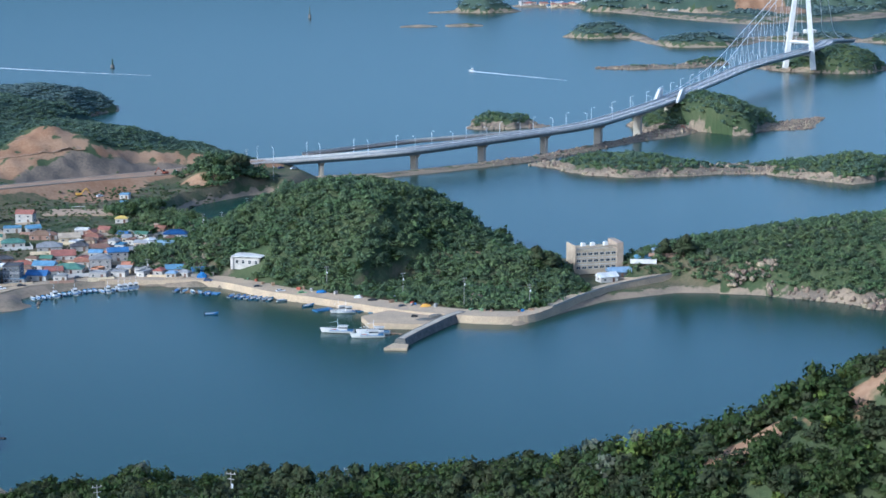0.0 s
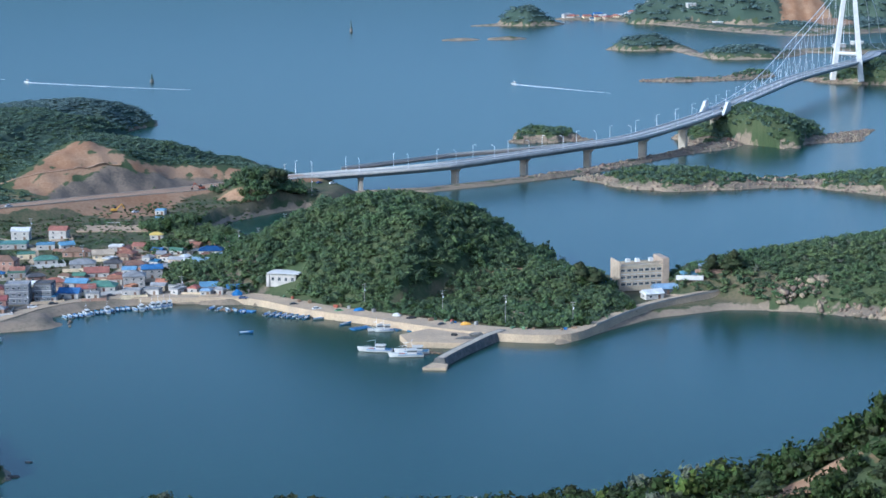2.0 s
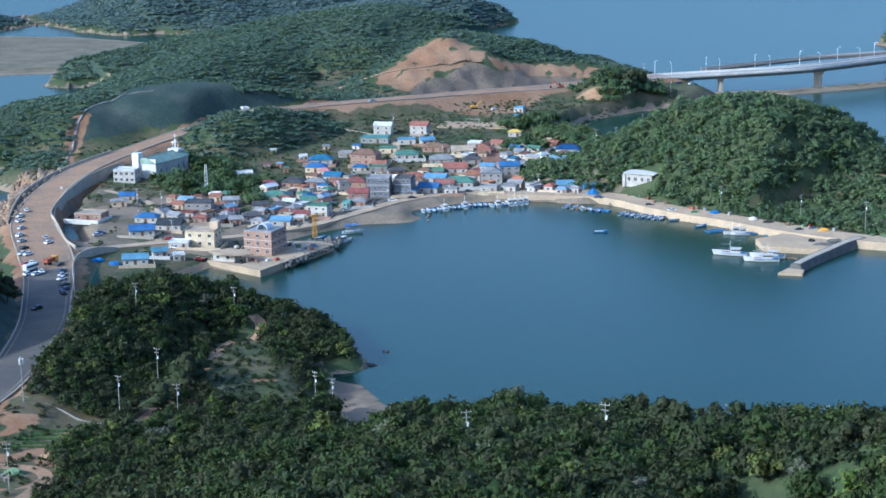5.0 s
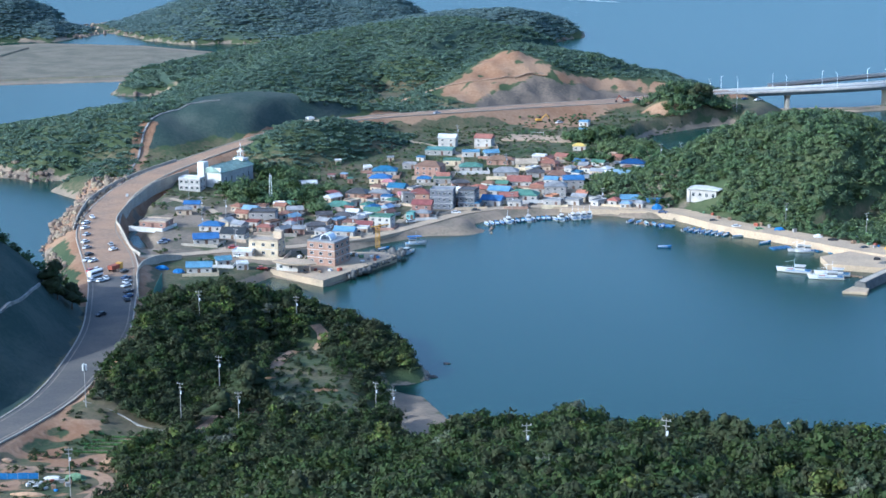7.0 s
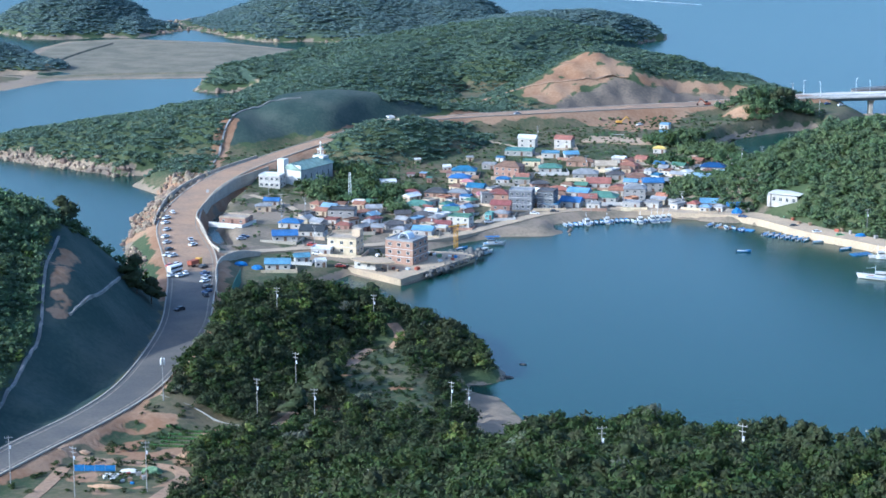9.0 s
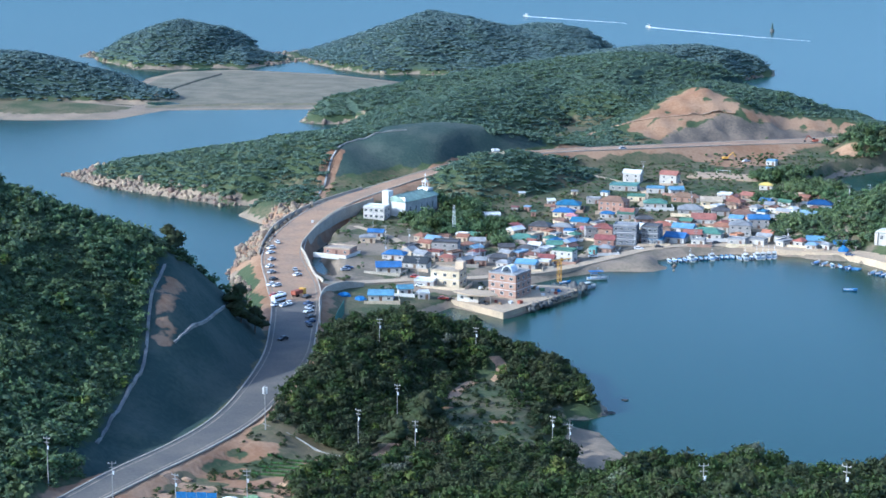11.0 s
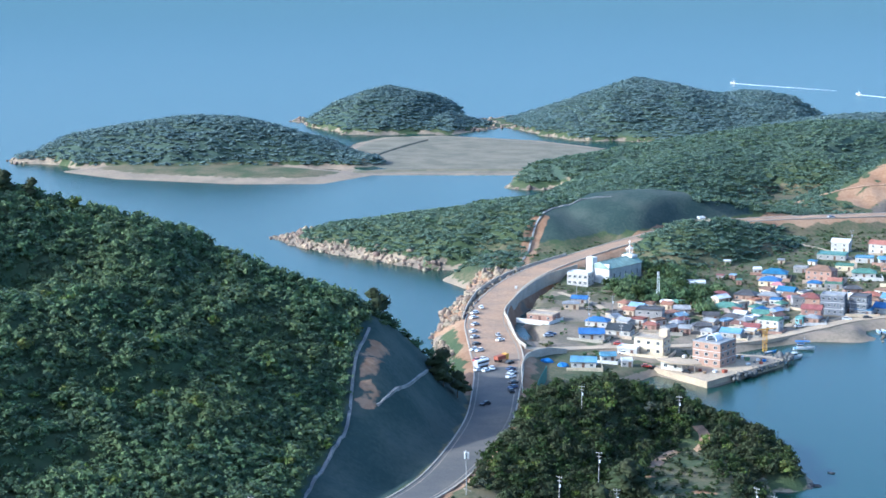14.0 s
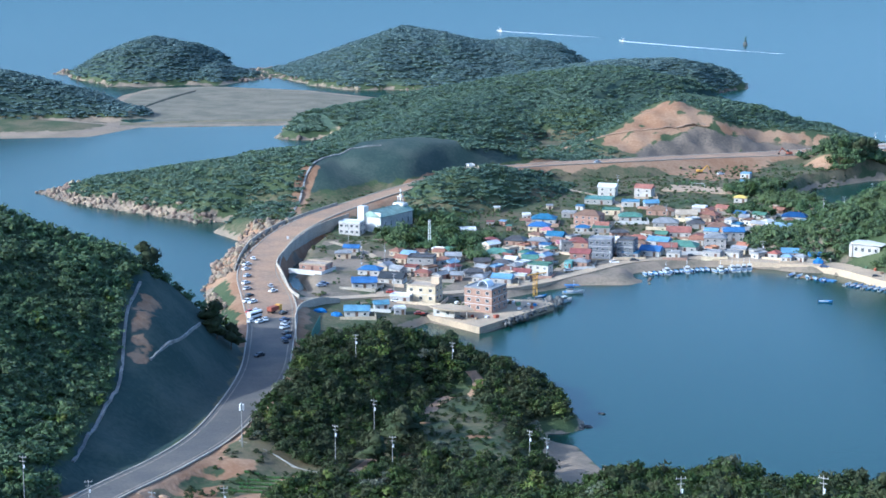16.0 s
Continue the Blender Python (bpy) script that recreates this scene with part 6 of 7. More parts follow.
def car(x, y, turn, colour):
    z = ground_z(x, y)
    d, (rz, rw), _, _ = along(np.array([x]), np.array([y]), ROAD)
    if d[0] < rw[0]:
        z = float(rz[0])
    m = rot_at(x, y, z + 0.03, turn)
    if colour in CARS:
        return copy_thing(CARS[colour], m)
    e = thing("car", colour + " car parked beside the road", "car", "parked cars", m=m)
    bm = bmesh.new()
    prof = [(-2.15, 0.3), (-2.2, 0.75), (-2.05, 0.95), (-1.75, 1.0), (1.0, 0.95), (2.05, 0.8), (2.2, 0.6), (2.15, 0.3)]
    L = [bm.verts.new((px, -0.86, pz)) for px, pz in prof]
    R = [bm.verts.new((px, 0.86, pz)) for px, pz in prof]
    bm.faces.new(L)
    bm.faces.new(R[::-1])
    for k in range(len(prof)):
        bm.faces.new((L[k], R[k], R[(k + 1) % len(prof)], L[(k + 1) % len(prof)]))
    bmesh.ops.recalc_face_normals(bm, faces=bm.faces)
    bmesh.ops.bevel(bm, geom=bm.edges[:], offset=0.05, segments=1, affect="EDGES")
    part("body", bm, CAR_PAINT[colour], e)
    for nm, mat, grow in (("window_glass", M["glass"], 0.0), ("roof_panel", CAR_PAINT[colour], 0.0)):
        bm = bmesh.new()
        g = bmesh.ops.create_cube(bm, size=1)
        for v in g["verts"]:
            up = v.co.z > 0
            if nm == "window_glass":
                v.co = ((-1.65 if v.co.x < 0 else 0.95) if not up else (-1.3 if v.co.x < 0 else 0.3), v.co.y * (1.62 if not up else 1.34), 1.42 if up else 0.94)
            else:
                v.co = (-1.34 if v.co.x < 0 else 0.34, v.co.y * 1.38, 1.48 if up else 1.424)
        part(nm, bm, mat, e)
    for wx in (-1.35, 1.35):
        for wy in (-0.8, 0.8):
            o = new("wheel", WHEEL)
            o.parent = e
            o.location = (wx, wy, 0.32)
    for wy in (-0.6, 0.6):
        part("headlight", box(bmesh.new(), 2.17, 2.22, wy - 0.18, wy + 0.18, 0.58, 0.7), M["frame_white"], e)
    CARS[colour] = e
    return e


car(-248.3, 855.9, 118, "white")
car(-245.1, 833.5, 64, "white")
car(-240.3, 818.9, 70, "silver")
car(-236.8, 804.0, 70, "white")
car(-232.7, 792.4, 66, "silver")
car(-228.0, 778.9, 66, "black")
car(-225.8, 767.8, 246, "white")
car(-223.0, 766.5, 240, "white")
car(-216.6, 750.3, 62, "white")
car(-214.7, 739.2, 70, "silver")
car(-209.5, 730.0, 64, "white")
car(-208.7, 734.5, 118, "white")
car(-218.5, 747.6, 64, "red")
car(-212.8, 730.1, 62, "white")
car(-204.9, 747.2, 70, "black")
car(-201.1, 735.5, 64, "navy")
car(-198.8, 728.7, 64, "silver")
car(-197.4, 721.7, 240, "white")
car(-193.9, 712.1, 62, "black")
car(-191.9, 704.1, 240, "navy")
car(-190.7, 698.0, 118, "black")
car(-220.6, 789.5, 66, "white")
car(-194.3, 674.7, 240, "black")
car(-224.3, 799.1, 118, "silver")
car(-247.7, 843.4, 240, "white")
car(-206.8, 817.9, 35, "silver")
car(-206.6, 822.2, 20, "navy")
car(-116.8, 882.4, 20, "navy")
car(-106.2, 880.7, 20, "silver")
car(-87.5, 903.3, 10, "white")
car(-78.7, 909.2, 10, "black")
car(-52.9, 924.3, 20, "black")
car(-42.9, 930.0, 160, "white")
car(-38.4, 933.2, 160, "silver")
car(-23.5, 936.8, 10, "silver")
car(-13.9, 930.8, 35, "white")
car(-9.9, 927.8, 10, "white")
car(-4.5, 926.8, -15, "silver")
car(41.6, 879.4, 20, "white")
car(51.4, 873.5, 20, "green")
car(94.0, 837.8, 35, "black")
car(-175.2, 815.6, 10, "red")
car(-169.6, 799.9, -15, "white")
car(-156.3, 782.5, 20, "red")
car(-153.6, 784.0, 35, "black")
car(-138.4, 777.5, -15, "black")
car(8.8, 910.0, -15, "navy")
car(31.8, 891.2, 10, "black")
car(91.3, 858.7, 20, "white")
e = thing("truck", "dark brown tipper truck on the road", "truck", m=rot_at(-209, 750, 9.05, 65))
part("load_bed", box(bmesh.new(), -3.6, 1.2, -1.2, 1.2, 1.0, 2.6, 0.05), M["rust_red"], e)
part("cab", box(bmesh.new(), 1.4, 3.2, -1.2, 1.2, 0.6, 3.0, 0.12), M["crane_yellow"], e)
for wx in (-2.6, -1.4, 2.3):
    for wy in (-1.0, 1.0):
        o = new("wheel", WHEEL)
        o.parent = e
        o.matrix_basis = pose(wx, wy, 0.5) @ Matrix.Diagonal((1.56, 1.5, 1.56, 1))
e = thing("bus", "white minibus parked on the road", "bus", m=rot_at(-214, 738, 9.2, 65))
part("body", box(bmesh.new(), -3.5, 3.5, -1.1, 1.1, 0.5, 2.8, 0.15), CAR_PAINT["white"], e)
part("window_glass", box(bmesh.new(), -3.3, 3.52, -1.12, 1.12, 1.5, 2.3), M["glass"], e)
for wx in (-2.2, 2.2):
    for wy in (-0.95, 0.95):
        o = new("wheel", WHEEL)
        o.parent = e
        o.matrix_basis = pose(wx, wy, 0.45) @ Matrix.Diagonal((1.4, 1.4, 1.4, 1))

# ---------------------------------------------------------------- poles, crane, mast, buoys
M["pole_grey"] = material("pole_grey", (0.33, 0.32, 0.30), 0.8, scale=1, fine=3, vary=0.2)


def make_pole(h):
    e = thing("utility_pole", "grey concrete utility pole with crossarms", "pole", "utility poles")
    bm = bmesh.new()
    rod(bm, (0, 0, -0.5), (0, 0, h), 0.15, 0.09, 8)
    part("pole", bm, M["pole_grey"], e)
    for k, z in enumerate((h - 0.6, h - 1.7)):
        part("crossarm", box(bmesh.new(), -1.1 + 0.3 * k, 1.1 - 0.3 * k, -0.07, 0.07, z, z + 0.14), M["pole_grey"], e)
    for x in (-0.9, 0, 0.9):
        bm = bmesh.new()
        rod(bm, (x, 0, h - 0.46), (x, 0, h - 0.1), 0.06, 0.05, 6)
        part("insulator", bm, M["frame_white"], e)
    bm = bmesh.new()
    rod(bm, (0.32, 0, h - 3.6), (0.32, 0, h - 2.7), 0.22, 0.22, 8)
    part("transformer", bm, M["lamp_grey"], e)
    return e


POLES = {h: make_pole(h) for h in (8, 11, 14)}
stood = set()


def utility_pole(h, x, y, turn=0):
    m = rot_at(x, y, ground_z(x, y), turn)
    if h in stood:
        copy_thing(POLES[h], m)
    else:
        POLES[h].matrix_basis = m
        stood.add(h)


for h, x, y in ((14, -136, 552), (11, -119, 554), (11, -81, 577), (11, -76, 579), (14, -131, 583), (11, -121, 665), (11, 37, 1164), (11, 63, 876), (11, 97, 862), (14, 121, 832), (8, -104, 1086), (11, -201, 870), (11, -189, 866), (11, -155, 860), (11, -150, 640), (14, -207, 486), (14, -185, 477), (8, -118, 880), (8, -90, 905), (8, -62, 915), (8, -20, 930), (11, 8, 985), (11, -70, 990), (8, -130, 860), (8, 20, 1100),
                (14, 57, 446), (11, 72, 382), (8, -23, 382), (8, 5, 382), (11, 30, 382), (11, 150, 828), (11, -215, 905), (11, -193, 835), (8, -175, 820), (8, -40, 955), (8, -100, 945), (14, -165, 470), (14, -148, 478), (11, 55, 1200), (11, 40, 1240)):
    utility_pole(h, x, y, (x * 37) % 60 - 30)
e = thing("radio_mast", "slim mast with a white antenna box beside the road", "mast", m=rot_at(-166, 556, ground_z(-166, 556), 0))
bm = bmesh.new()
rod(bm, (0, 0, -0.5), (0, 0, 14), 0.17, 0.11, 8)
part("pole", bm, M["pole_grey"], e)
for a in range(3):
    c, s_ = math.cos(a * 2.1) * 0.55, math.sin(a * 2.1) * 0.55
    part("antenna", box(bmesh.new(), c - 0.28, c + 0.28, s_ - 0.2, s_ + 0.2, 11.4, 13.4, 0.05), M["white"], e)
e = thing("lattice_mast", "grey lattice mast behind the houses", "mast", m=rot_at(-177, 912, ground_z(-177, 912), 0))
bm = bmesh.new()
for x, y in ((-0.7, -0.7), (0.7, -0.7), (0.7, 0.7), (-0.7, 0.7)):
    rod(bm, (x, y, 0), (x * 0.5, y * 0.5, 15), 0.09, 0.06, 4)
part("leg_frame", bm, M["lamp_grey"], e)
bm = bmesh.new()
for k in range(9):
    f0, f1 = 0.7 * (1 - k / 18), 0.7 * (1 - (k + 1) / 18)
    rod(bm, (-f0, -f0, k * 1.6), (f1, -f1, k * 1.6 + 1.6), 0.05, 0.05, 4)
    rod(bm, (f0, f0, k * 1.6), (f1, -f1, k * 1.6 + 1.6), 0.05, 0.05, 4)
part("bracing", bm, M["lamp_grey"], e)
e = thing("harbour_crane", "yellow lattice crane at the harbour wall", "crane", m=rot_at(-114, 826, 2.6, 30))
bm = bmesh.new()
for x, y in ((-0.7, -0.7), (0.7, -0.7), (0.7, 0.7), (-0.7, 0.7)):
    rod(bm, (x, y, 0), (x, y, 9.5), 0.13, 0.13, 4)
part("mast", bm, M["crane_yellow"], e)
bm = bmesh.new()
for k in range(6):
    s_ = 1 if k % 2 else -1
    rod(bm, (-0.7 * s_, -0.7, k * 1.5), (0.7 * s_, -0.7, k * 1.5 + 1.5), 0.09, 0.09, 4)
    rod(bm, (0.7, -0.7 * s_, k * 1.5), (0.7, 0.7 * s_, k * 1.5 + 1.5), 0.09, 0.09, 4)
part("bracing", bm, M["crane_yellow"], e)
bm = bmesh.new()
rod(bm, (-3.5, 0, 9.6), (5.5, 0, 10.2), 0.28, 0.2, 4)
part("jib", bm, M["crane_yellow"], e)
for x, y, h in ((-68, 2061, 9), (187, 2779, 16)):
    e = thing("sea_mark", "dark green light beacon standing in the sea", "beacon", "sea marks", m=rot_at(x, y, 0, 0))
    bm = bmesh.new()
    rod(bm, (0, 0, -2), (0, 0, h * 0.35), 2.6, 2.0, 10)
    part("base", bm, M["dark_stone"], e)
    bm = bmesh.new()
    rod(bm, (0, 0, h * 0.35), (0, 0, h), 0.9, 0.6, 8)
    part("beacon_tower", bm, M["net"], e)


# speedboats with their wakes of foam
M["foam"] = material("foam", (0.80, 0.83, 0.85), 0.7, scale=0.08, fine=0.8, vary=0.25)
for line in ([(-197, 2085), (-150, 2050), (-90, 2008), (-27, 1970)], [(295, 1963), (330, 1915), (372, 1856)], [(-344, 2190), (-290, 2160), (-224, 2127)]):
    pts = curve([(x, y, 0.05) for x, y in line], 8)
    n = len(pts)
    pts = [np.array([p[0], p[1], p[2], 2.4 * (1 - k / n) ** 0.7 + 0.25]) for k, p in enumerate(pts)]
    w = sweep("wake", pts, lambda p: [(-p[3], 0), (0, 0.3 * p[3] / 2.4), (p[3], 0)], M["foam"], closed=False)
    tagged(w, "white foam wake of a speedboat", "wake", kind="structure")
    boat("cabin", pts[0][0], pts[0][1], math.degrees(math.atan2(pts[0][1] - pts[3][1], pts[0][0] - pts[3][0])))

# ---------------------------------------------------------------- single trees and garden shrubs
def clear_of_houses(x, y, gap=1.5):
    ok = np.ones(x.shape, bool)
    for hx, hy, r in SPOTS:
        ok &= np.hypot(x - hx, y - hy) > r + gap
    return ok


STREETS = [[(p[0], p[1], 0) for p in VILLAGE_ROAD], [(p[0], p[1], 0) for p in QUAY]]


def garden(x, y, z):
    ok = (inside(x, y, VILLAGE) > 14) & off_road(x, y, 9) & clear_of_houses(x, y) & (hills(x, y) < z - 0.5) & (z < 12)
    for s in STREETS:
        ok &= along(x, y, s)[0] > 8
    row = np.sin((y - x * 0.25 + ripple(x, y, 60, 4) * 6) * 0.72)
    return ok & ((ripple(x, y, 38, 12) + ripple(x, y, 9, 3) * 0.4 > 0.45) | ((row > 0.55) & (y > 955 + x * 0.2)))


def grove(x, y, z):
    wet = inside(x, y, POND) > -4
    near = np.maximum.reduce([inside(x, y, CHURCH_WOOD), 16 - np.hypot(x + 8, y - 1048), 13 - np.hypot(x - 8, y - 1022), 12 - np.hypot(x + 30, y - 1020), 14 - np.hypot(x + 30, y - 1085), 12 - np.hypot(x + 150, y - 900), 15 - np.hypot(x - 26, y - 1180), 16 - np.hypot(x - 38, y - 1205), 10 - np.hypot(x + 20, y - 1100)])
    return (near > 0) & ~wet & clear_of_houses(x, y, 0.5) & off_road(x, y, 3)


thicket("garden_shrubs", "low green shrubs and vegetable gardens", scatter(-270, 60, 780, 1230, 3.0, garden, 31, land), LOW, (1.3, 3.0), [M["leaf"], M["leaf_mid"], M["scrub"]], 31, (1, 2, 2), 0.7)
thicket("village_grove", "tall green trees among the houses", scatter(-230, 70, 880, 1260, 4.0, grove, 32, land), FINE[:6], (4.5, 7.5), [M["leaf_mid"], M["leaf"]], 32, (3, 1))


def make_tree(k, pine):
    e = thing("tree", "gnarled dark pine with flat layered boughs" if pine else "spreading green broadleaf tree", "tree", "single trees")
    V, F = crown(200 + k, 7 if pine else 6, 260, pine, 0.15)
    V = V * np.array([6.0, 6.0, 7.5 if pine else 6.0])
    np_mesh("crown", V, F, [M["pine" if pine else "leaf"]], smooth=True, parent=e)
    bm = bmesh.new()
    rod(bm, (0, 0, -0.6), (0.2, 0.1, 2.6), 0.22, 0.16, 7)
    rod(bm, (0.2, 0.1, 2.5), (-0.1, 0.2, 5.6 if pine else 4.4), 0.16, 0.06, 6)
    for a in range(4):
        rod(bm, (0.1, 0.1, 2.4 + a * 0.4), (math.cos(a * 1.7) * 1.6, math.sin(a * 1.7) * 1.6, 3.2 + a * 0.55), 0.09, 0.04, 5)
    part("trunk", bm, M["bark"], e)
    return e


TREES = [make_tree(k, k < 3) for k in range(5)]
used_trees = set()


def tree(k, x, y, s=1.0):
    m = rot_at(x, y, ground_z(x, y) - 0.2, (x * 71 + y * 13) % 360)
    if k in used_trees:
        o = copy_thing(TREES[k], m)
    else:
        o = TREES[k]
        o.matrix_basis = m
        used_trees.add(k)
    o.scale = (s, s, s)


rt = random.Random(8)
for x, y, s in ((-231, 662, 1.5), (-211, 672, 1.5), (-205, 675, 1.3), (-208, 668, 1.1), (-130, 703, 1.4), (-126, 560, 1.4), (-124, 586, 1.5), (-122, 592, 1.3), (-121, 578, 1.4), (30, 1190, 1.7), (36, 1200, 1.5), (170, 878, 1.2), (163, 880, 1.3), (228, 893, 1.3), (236, 888, 1.5), (-365, 600, 1.0), (-350, 607, 1.1), (-342, 612, 1.0)):
    tree(rt.choice([0, 1, 2]), x, y, s)
n = 0
while n < 150:
    a, dd = radians(rt.uniform(-17, 17)), rt.uniform(225, 405)
    x, y = -math.sin(a) * dd, math.cos(a) * dd
    tree(rt.randrange(5), x, y, rt.uniform(0.55, 0.85))
    n += 1

# ---------------------------------------------------------------- yard and gardens in the valley
M["tarp_green"] = material("tarp_green", (0.16, 0.26, 0.14), 0.7, scale=1.2, fine=4, vary=0.3, bump=0.4, bump_scale=3)
M["crop"] = material("crop", (0.06, 0.12, 0.03), 0.8, scale=0.8, fine=3, vary=0.4, island=0.4)


def heap(name, label, x, y, w, d, h, mat, seed=1):
    """A lumpy heap lying on the ground."""
    bm = bmesh.new()
    bmesh.ops.create_icosphere(bm, subdivisions=3, radius=1)
    for v in bm.verts:
        v.co += Vector(noise.noise_vector(v.co * 2.2 + Vector((seed, 0, 0)))) * 0.28
        v.co = Vector((v.co.x * w / 2, v.co.y * d / 2, v.co.z * h))
    me = bpy.data.meshes.new(name)
    bm.to_mesh(me)
    bm.free()
    me.materials.append(mat)
    ob = new(name, me)
    ob.location = (x, y, ground_z(x, y))
    return tagged(ob, label, name.replace("_", " "))


def crate(x, y, w, d, h, mat, label, z=None, turn=0):
    e = thing("crate", label, "crate", "crates and gear", m=rot_at(x, y, (ground_z(x, y) if z is None else z), turn))
    part("box", box(bmesh.new(), -w / 2, w / 2, -d / 2, d / 2, 0, h, 0.04), mat, e)
    part("lid", box(bmesh.new(), -w / 2 - 0.04, w / 2 + 0.04, -d / 2 - 0.04, d / 2 + 0.04, h + 0.002, h + 0.09), mat, e)
    return e


e = thing("tarp_fence", "blue tarpaulin fence on thin posts", "fence", m=rot_at(-167, 494, ground_z(-167, 494), 8))
for k in range(5):
    bm = bmesh.new()
    rod(bm, (-6 + k * 2.8, 0, -0.5), (-6 + k * 2.8, 0, 2.1), 0.05, 0.05, 5)
    part("post", bm, M["pole_grey"], e)
for k in range(4):
    part("sheet", box(bmesh.new(), -6 + k * 2.8 + 0.05, -3.2 + k * 2.8 - 0.05, -0.04, 0.0, 0.2, 2.0 - 0.15 * (k % 2)), M["tarp_blue"], e)
heap("scrap_mound", "heap of pale scrap and plastic sheets", -158, 495, 5, 3, 1.0, M["pale"], 2)
heap("scrap_mound", "low heap of white rubble and boards", -162, 491, 4, 2.5, 0.7, M["frame_white"], 3)
heap("debris_mound", "mound of debris under a pale green net", -152, 496, 6, 4, 1.6, M["tarp_green"], 4)
heap("soil_mound", "reddish heap of stones and soil", -160, 480, 9, 2.4, 0.9, M["earth"], 5)
heap("soil_mound", "small earth heap beside the track", -176, 510, 4, 2.5, 0.9, M["earth"], 6)
heap("soil_mound", "brown earth heap beside the bend", -147, 512, 5, 3, 1.0, M["earth"], 7)
rg = random.Random(12)
for k in range(14):
    crate(-158 + rg.uniform(-8, 6), 490 + rg.uniform(-6, 6), rg.uniform(0.6, 1.6), rg.uniform(0.5, 1.2), rg.uniform(0.4, 1.0), rg.choice([M["white"], M["tarp_blue"], M["wood"], M["rust_red"], M["pole_grey"]]), "weathered crate among the scrap of the yard", turn=rg.uniform(0, 90))
for k in range(5):
    bm = bmesh.new()
    y = 522 + k * 4.2
    for j in range(26):
        x = -160 + j * 0.75 + (k % 2) * 2
        g = bmesh.ops.create_icosphere(bm, subdivisions=1, radius=0.5, matrix=pose(x, y + rg.uniform(-0.2, 0.2), ground_z(x, y) + 0.25))
    me = bpy.data.meshes.new("crop_row")
    bm.to_mesh(me)
    bm.free()
    me.materials.append(M["crop"])
    tagged(new("crop_row", me), "row of green vegetables in a small field", "crops", kind="stuff")
# a thin wall strip added in place of the cable from the mast
low_wall([(-168, 560, ground_z(-168, 560)), (-157, 556, ground_z(-157, 556)), (-147, 551, ground_z(-147, 551)), (-137, 546, ground_z(-137, 546))], 0.3, "thin grey cable across the slope, built as a low wall", "stone_grey", 0.2)

# ---------------------------------------------------------------- works below the quarry, and the sports ground
M["sports_earth"] = material("sports_earth", (0.40, 0.29, 0.19), 0.95, second=(0.34, 0.25, 0.17), scale=0.1, fine=1.0, vary=0.2)
gz = ground_z(-58, 1090)
slab("sports_ground", [(-80, 1082), (-38, 1076), (-36, 1096), (-76, 1102)], gz - 1.5, gz + 0.5, M["sports_earth"], "bare earth sports ground", "field")
e = thing("goal", "white football goal on the earth pitch", "goal", m=rot_at(-60, 1094, gz + 0.5, -6))
for x in (-3.6, 3.6):
    bm = bmesh.new()
    rod(bm, (x, 0, 0), (x, 0, 2.4), 0.08, 0.08, 6)
    part("goal_post", bm, M["white"], e)
bm = bmesh.new()
rod(bm, (-3.68, 0, 2.4), (3.68, 0, 2.4), 0.08, 0.08, 6)
part("crossbar", bm, M["white"], e)


def excavator(x, y, turn, colour, label):
    e = thing("excavator", label, "excavator", "building machines", m=rot_at(x, y, max(ground_z(x, y), 0.2), turn))
    for s in (-1, 1):
        part("track", box(bmesh.new(), -1.9, 1.9, s * 1.2 - 0.3, s * 1.2 + 0.3, 0, 0.8, 0.15), M["rubber"], e)
    part("body", box(bmesh.new(), -2.0, 1.2, -1.3, 1.3, 0.9, 2.1, 0.12), M[colour], e)
    part("cab", box(bmesh.new(), 0.0, 1.4, 0.1, 1.25, 2.1, 3.2, 0.1), M["glass"], e)
    bm = bmesh.new()
    rod(bm, (1.0, -0.3, 1.8), (4.2, -0.3, 4.6), 0.32, 0.25, 4)
    part("boom", bm, M[colour], e)
    bm = bmesh.new()
    rod(bm, (4.2, -0.3, 4.6), (6.0, -0.3, 1.6), 0.25, 0.18, 4)
    part("arm", bm, M[colour], e)
    part("bucket", box(bmesh.new(), 5.6, 6.6, -0.8, 0.2, 0.6, 1.6, 0.1), M["rubber"], e)
    return e


excavator(-62, 1150, 20, "crane_yellow", "yellow excavator on the earth bank")
excavator(-12, 1206, 200, "rust_red", "orange excavator on the new road")
excavator(386, 1452, 160, "rust_red", "orange excavator on the causeway end")
for x, y, c in ((-50, 1146, "white"), (-5, 1212, "white"), (5, 1224, "silver"), (-120, 1130, "silver"), (20, 1236, "black"), (30, 1240, "white"), (62, 1247, "navy"), (70, 1243, "white")):
    car(x, y, 40, c)
for x, y in ((-226, 842), (-231, 862), (-228, 955), (-226, 850), (-245, 905), (-234, 935)):
    crate(x, y, 1.1, 1.1, 1.3, M["white"], "white concrete barrier block beside the road", turn=20)

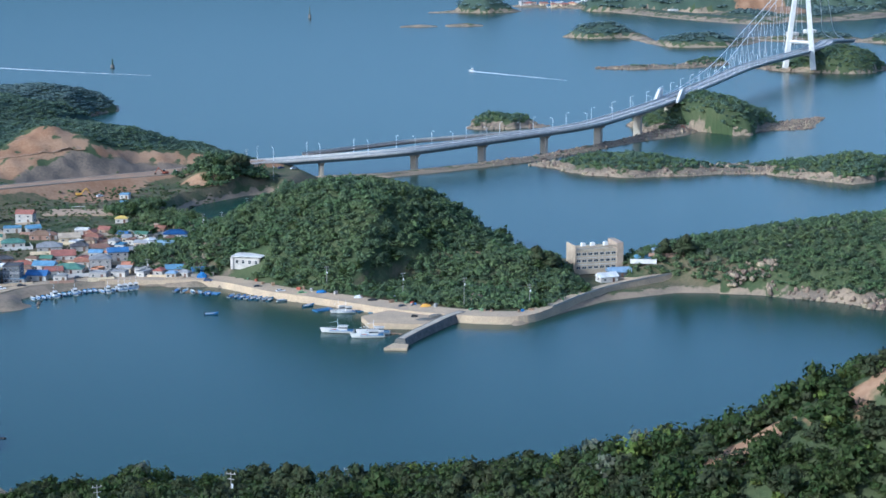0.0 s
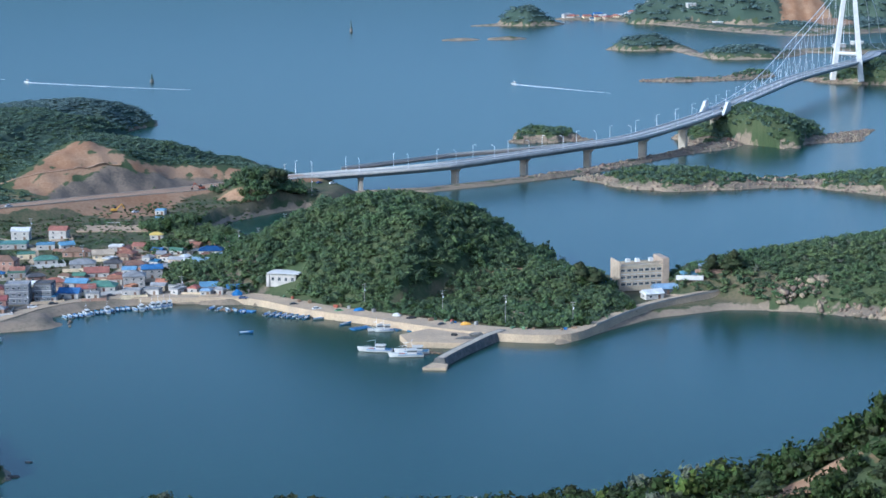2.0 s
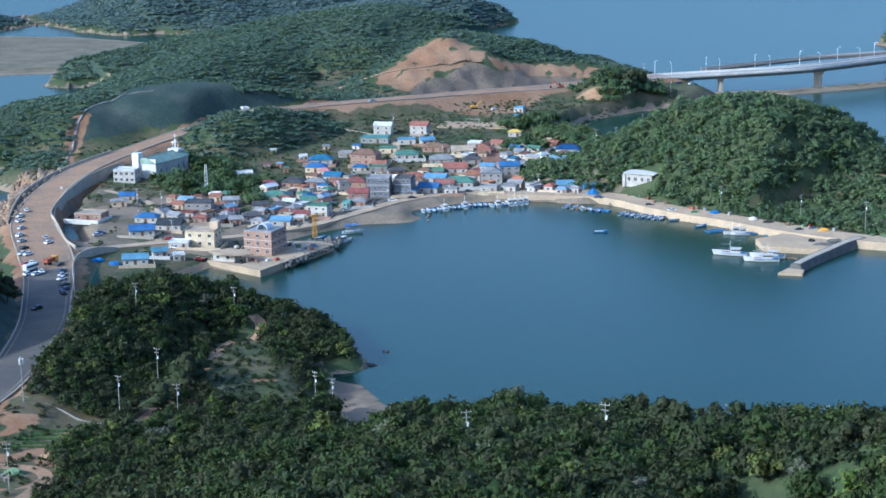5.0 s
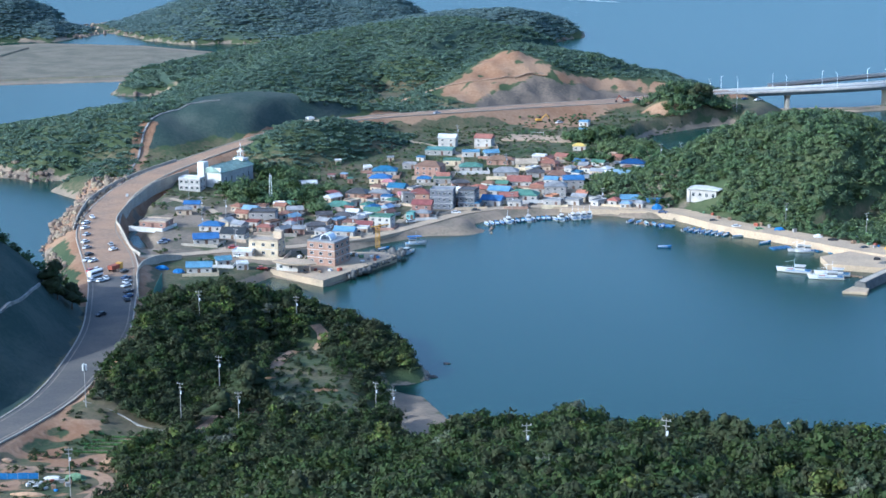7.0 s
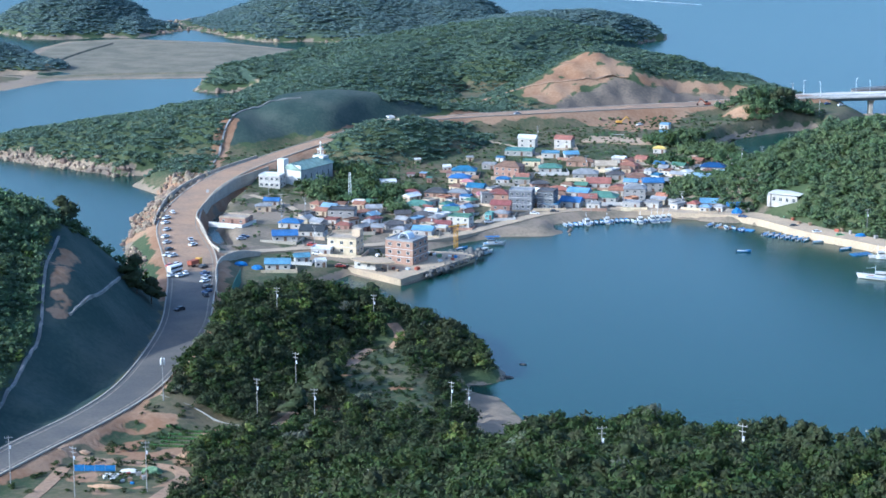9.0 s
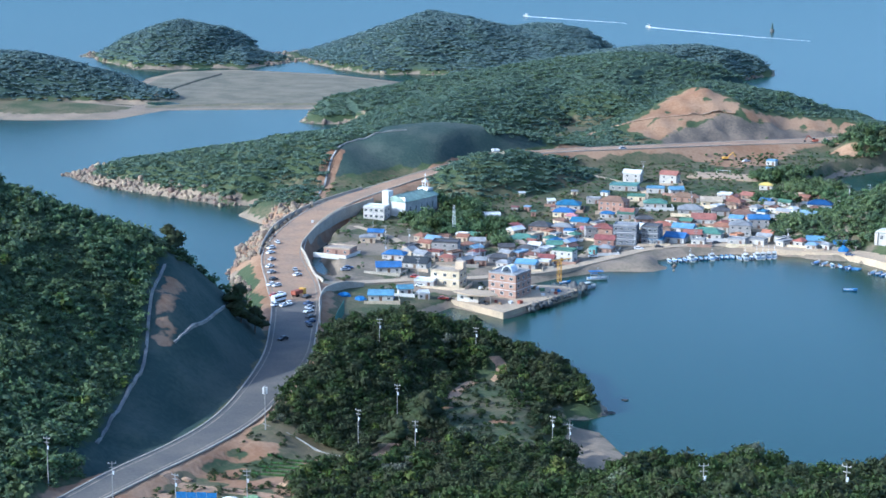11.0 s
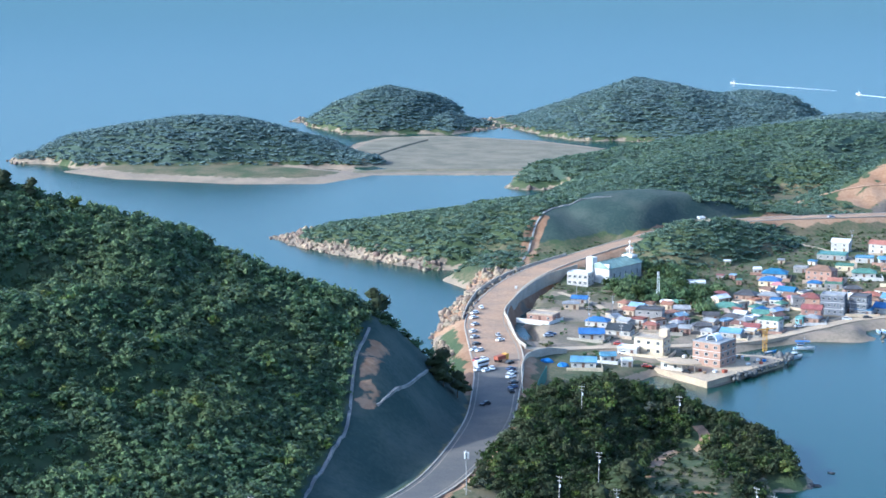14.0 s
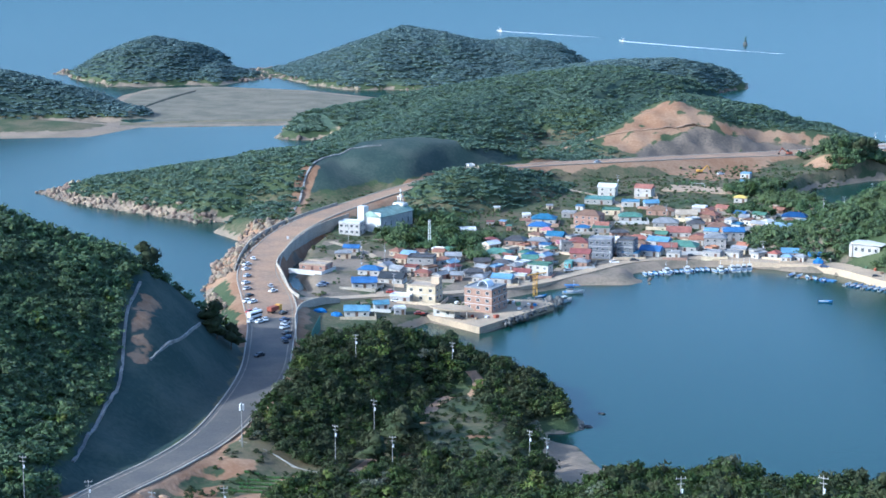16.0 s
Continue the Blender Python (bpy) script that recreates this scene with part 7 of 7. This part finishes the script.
# ---------------------------------------------------------------- gear on the quays
for k in range(30):
    q = QUAY[rg.randrange(8, 46)]
    x, y = q[0] + rg.uniform(1.5, 4.5), q[1] + rg.uniform(3.5, 5.5)
    crate(x, y, rg.uniform(0.8, 2.4), rg.uniform(0.7, 1.4), rg.uniform(0.5, 1.5), rg.choice([M["tarp_blue"], M["pole_grey"], M["wood"], M["wood"], M["rust_red"], M["pole_grey"], M["tarp_green"]]), "stacked fishing gear box on the quay", q[2] + 0.004, rg.uniform(0, 180))
for x, y, w, h, m in ((101, 812, 8, 0.8, "dark_stone"), (106, 815, 6, 1.0, "dark_stone"), (97, 818, 3, 1.1, "rubber"), (60, 872, 5, 1.3, "tarp_blue"), (76, 858, 4, 1.4, "white"), (104, 835, 5, 1.2, "crane_yellow"), (82, 852, 5, 0.9, "rubber"), (6, 917, 5, 2.4, "tarp_blue")):
    o = heap("fishing_net", "heap of fishing nets and ropes on the quay", x, y, w, w * 0.5, h, M[m], x)
    o.location.z = 2.42 if x in (101, 97) else 3.2
for k in range(34):
    x, y = -135 + rg.uniform(-10, 24), 790 + rg.uniform(-14, 20)
    if inside(np.array([x]), np.array([y]), [(-150, 784), (-129, 767), (-106, 811), (-126, 816), (-148, 804)])[0] > 1 and math.hypot(x + 131, y - 797) > 11 and math.hypot(x + 141, y - 783) > 7:
        crate(x, y, rg.uniform(0.8, 2.2), rg.uniform(0.7, 1.6), rg.uniform(0.5, 1.4), rg.choice([M["tarp_blue"], M["white"], M["wood"], M["rust_red"], M["tarp_green"], M["pole_grey"]]), "fishing gear stacked on the harbour platform", 2.752, rg.uniform(0, 180))
for x, y, w, d in ((-196, 772, 6, 4), (-188, 768, 5, 4), (-178, 776, 5, 4)):
    heap("covered_gear", "gear under a bright blue tarpaulin", x, y, w, d, 1.5, M["tarp_blue"], x)

# more small houses and stores filling the village
LINES = [[(p[0], p[1], 0) for p in VILLAGE_ROAD], [(-112, 880, 0), (-106, 930, 0), (-98, 985, 0), (-100, 1040, 0)], [(-95, 900, 0), (-60, 960, 0), (-40, 1010, 0), (-20, 1060, 0)], [(-40, 918, 0), (14, 913, 0)]]
built = 0
for k in range(1700):
    x, y = rg.uniform(-190, 12), rg.uniform(850, 1062)
    a, b = np.array([x]), np.array([y])
    if built < 100 and y < 985 + x * 0.25 + 50 * (x > -60) and inside(a, b, VILLAGE)[0] > 9 and inside(a, b, CHURCH_WOOD)[0] < -4 and all(math.hypot(x - c, y - d) > r + 2.6 for c, d, r in SPOTS) and all(along(a, b, l)[0][0] > 5.5 for l in LINES) and math.hypot(x + 88, y - 880) > 18 and hills(a, b)[0] < ground_z(x, y) - 0.3:
        house(x, y, rg.choice([-30, -16, -10, 55, 62]) + rg.uniform(-5, 5), rg.uniform(4.5, 7.5), rg.uniform(3.6, 5), 1, rg.choice(["gable", "hip", "flat", "gable"]), rg.choice(["blue", "grey", "grey", "tan", "brown", "steel", "green", "rust", "dark", "pale", "orange", "brown"]), rg.choice(["white", "white", "cream", "tan", "brick"]))
        built += 1

# courtyard walls and sheds between the houses
for k, (hx, hy, hr) in enumerate(list(SPOTS)):
    if k % 2 == 0 and hr < 9 and hy < 1150:
        turn = rg.uniform(-20, 20)
        z = ground_z(hx, hy)
        e = thing("courtyard_wall", "low plastered courtyard wall before a house", "wall", "courtyard walls", m=rot_at(hx, hy, z - 0.1, turn))
        w = hr + rg.uniform(0.5, 2)
        mat = rg.choice([M["pale"], WALL["brick"], WALL["cream"], M["concrete"]])
        part("front_wall", box(bmesh.new(), -w, w, -hr - 2.0, -hr - 1.8, -0.8, 1.4), mat, e)
        part("side_wall", box(bmesh.new(), w - 0.2, w, -hr - 1.8, hr * 0.4, -0.8, 1.3), mat, e)
for k in range(40):
    x, y = rg.uniform(-195, 5), rg.uniform(845, 1075)
    if inside(np.array([x]), np.array([y]), VILLAGE)[0] > 16 and all(math.hypot(x - a, y - b) > r + 2.5 for a, b, r in SPOTS) and y < 1000 + x * 0.3 + 60:
        w, d, h = rg.uniform(2.2, 4.5), rg.uniform(2, 3.2), rg.uniform(1.9, 2.5)
        e = thing("garden_shed", "small garden shed with a sheet roof", "shed", "garden sheds", m=rot_at(x, y, ground_z(x, y) - 0.1, rg.uniform(-30, 30)))
        part("wall", box(bmesh.new(), -w / 2, w / 2, -d / 2, d / 2, -0.6, h), WALL[rg.choice(["white", "stone", "brick", "cream"])], e)
        bm = bmesh.new()
        g = bmesh.ops.create_cube(bm, size=1)
        for v in g["verts"]:
            v.co = (v.co.x * (w + 0.6), v.co.y * (d + 0.6), h + 0.16 + v.co.z * 0.12 + (0.35 if v.co.y > 0 else 0))
        part("roof", bm, ROOF[rg.choice(["blue", "grey", "green", "rust", "pale", "steel"])], e)
        o = new("door", DOOR)
        o.parent = e
        o.matrix_basis = pose(0, -d / 2, 0) @ Matrix.Diagonal((0.8, 1, 0.85, 1))
        SPOTS.append((x, y, 3))

# the far fishing town and lone houses on the far coast
for k in range(26):
    u = k / 25
    x, y = 540 + u * 120 + rg.uniform(-12, 12), 2972 + rg.uniform(-14, 20) - max(0, u - 0.7) * 200
    house(x, y, rg.uniform(-20, 20), rg.uniform(9, 15), 9, rg.choice([1, 1, 2]), rg.choice(["gable", "flat", "hip"]), rg.choice(["blue", "red", "grey", "pale", "orange"]), rg.choice(["white", "cream"]))
for x, y in ((720, 2810), (690, 2850), (735, 2290), (760, 2300), (960, 2230)):
    house(x, y, 10, 13, 9, 2, "flat", "pale", "white")
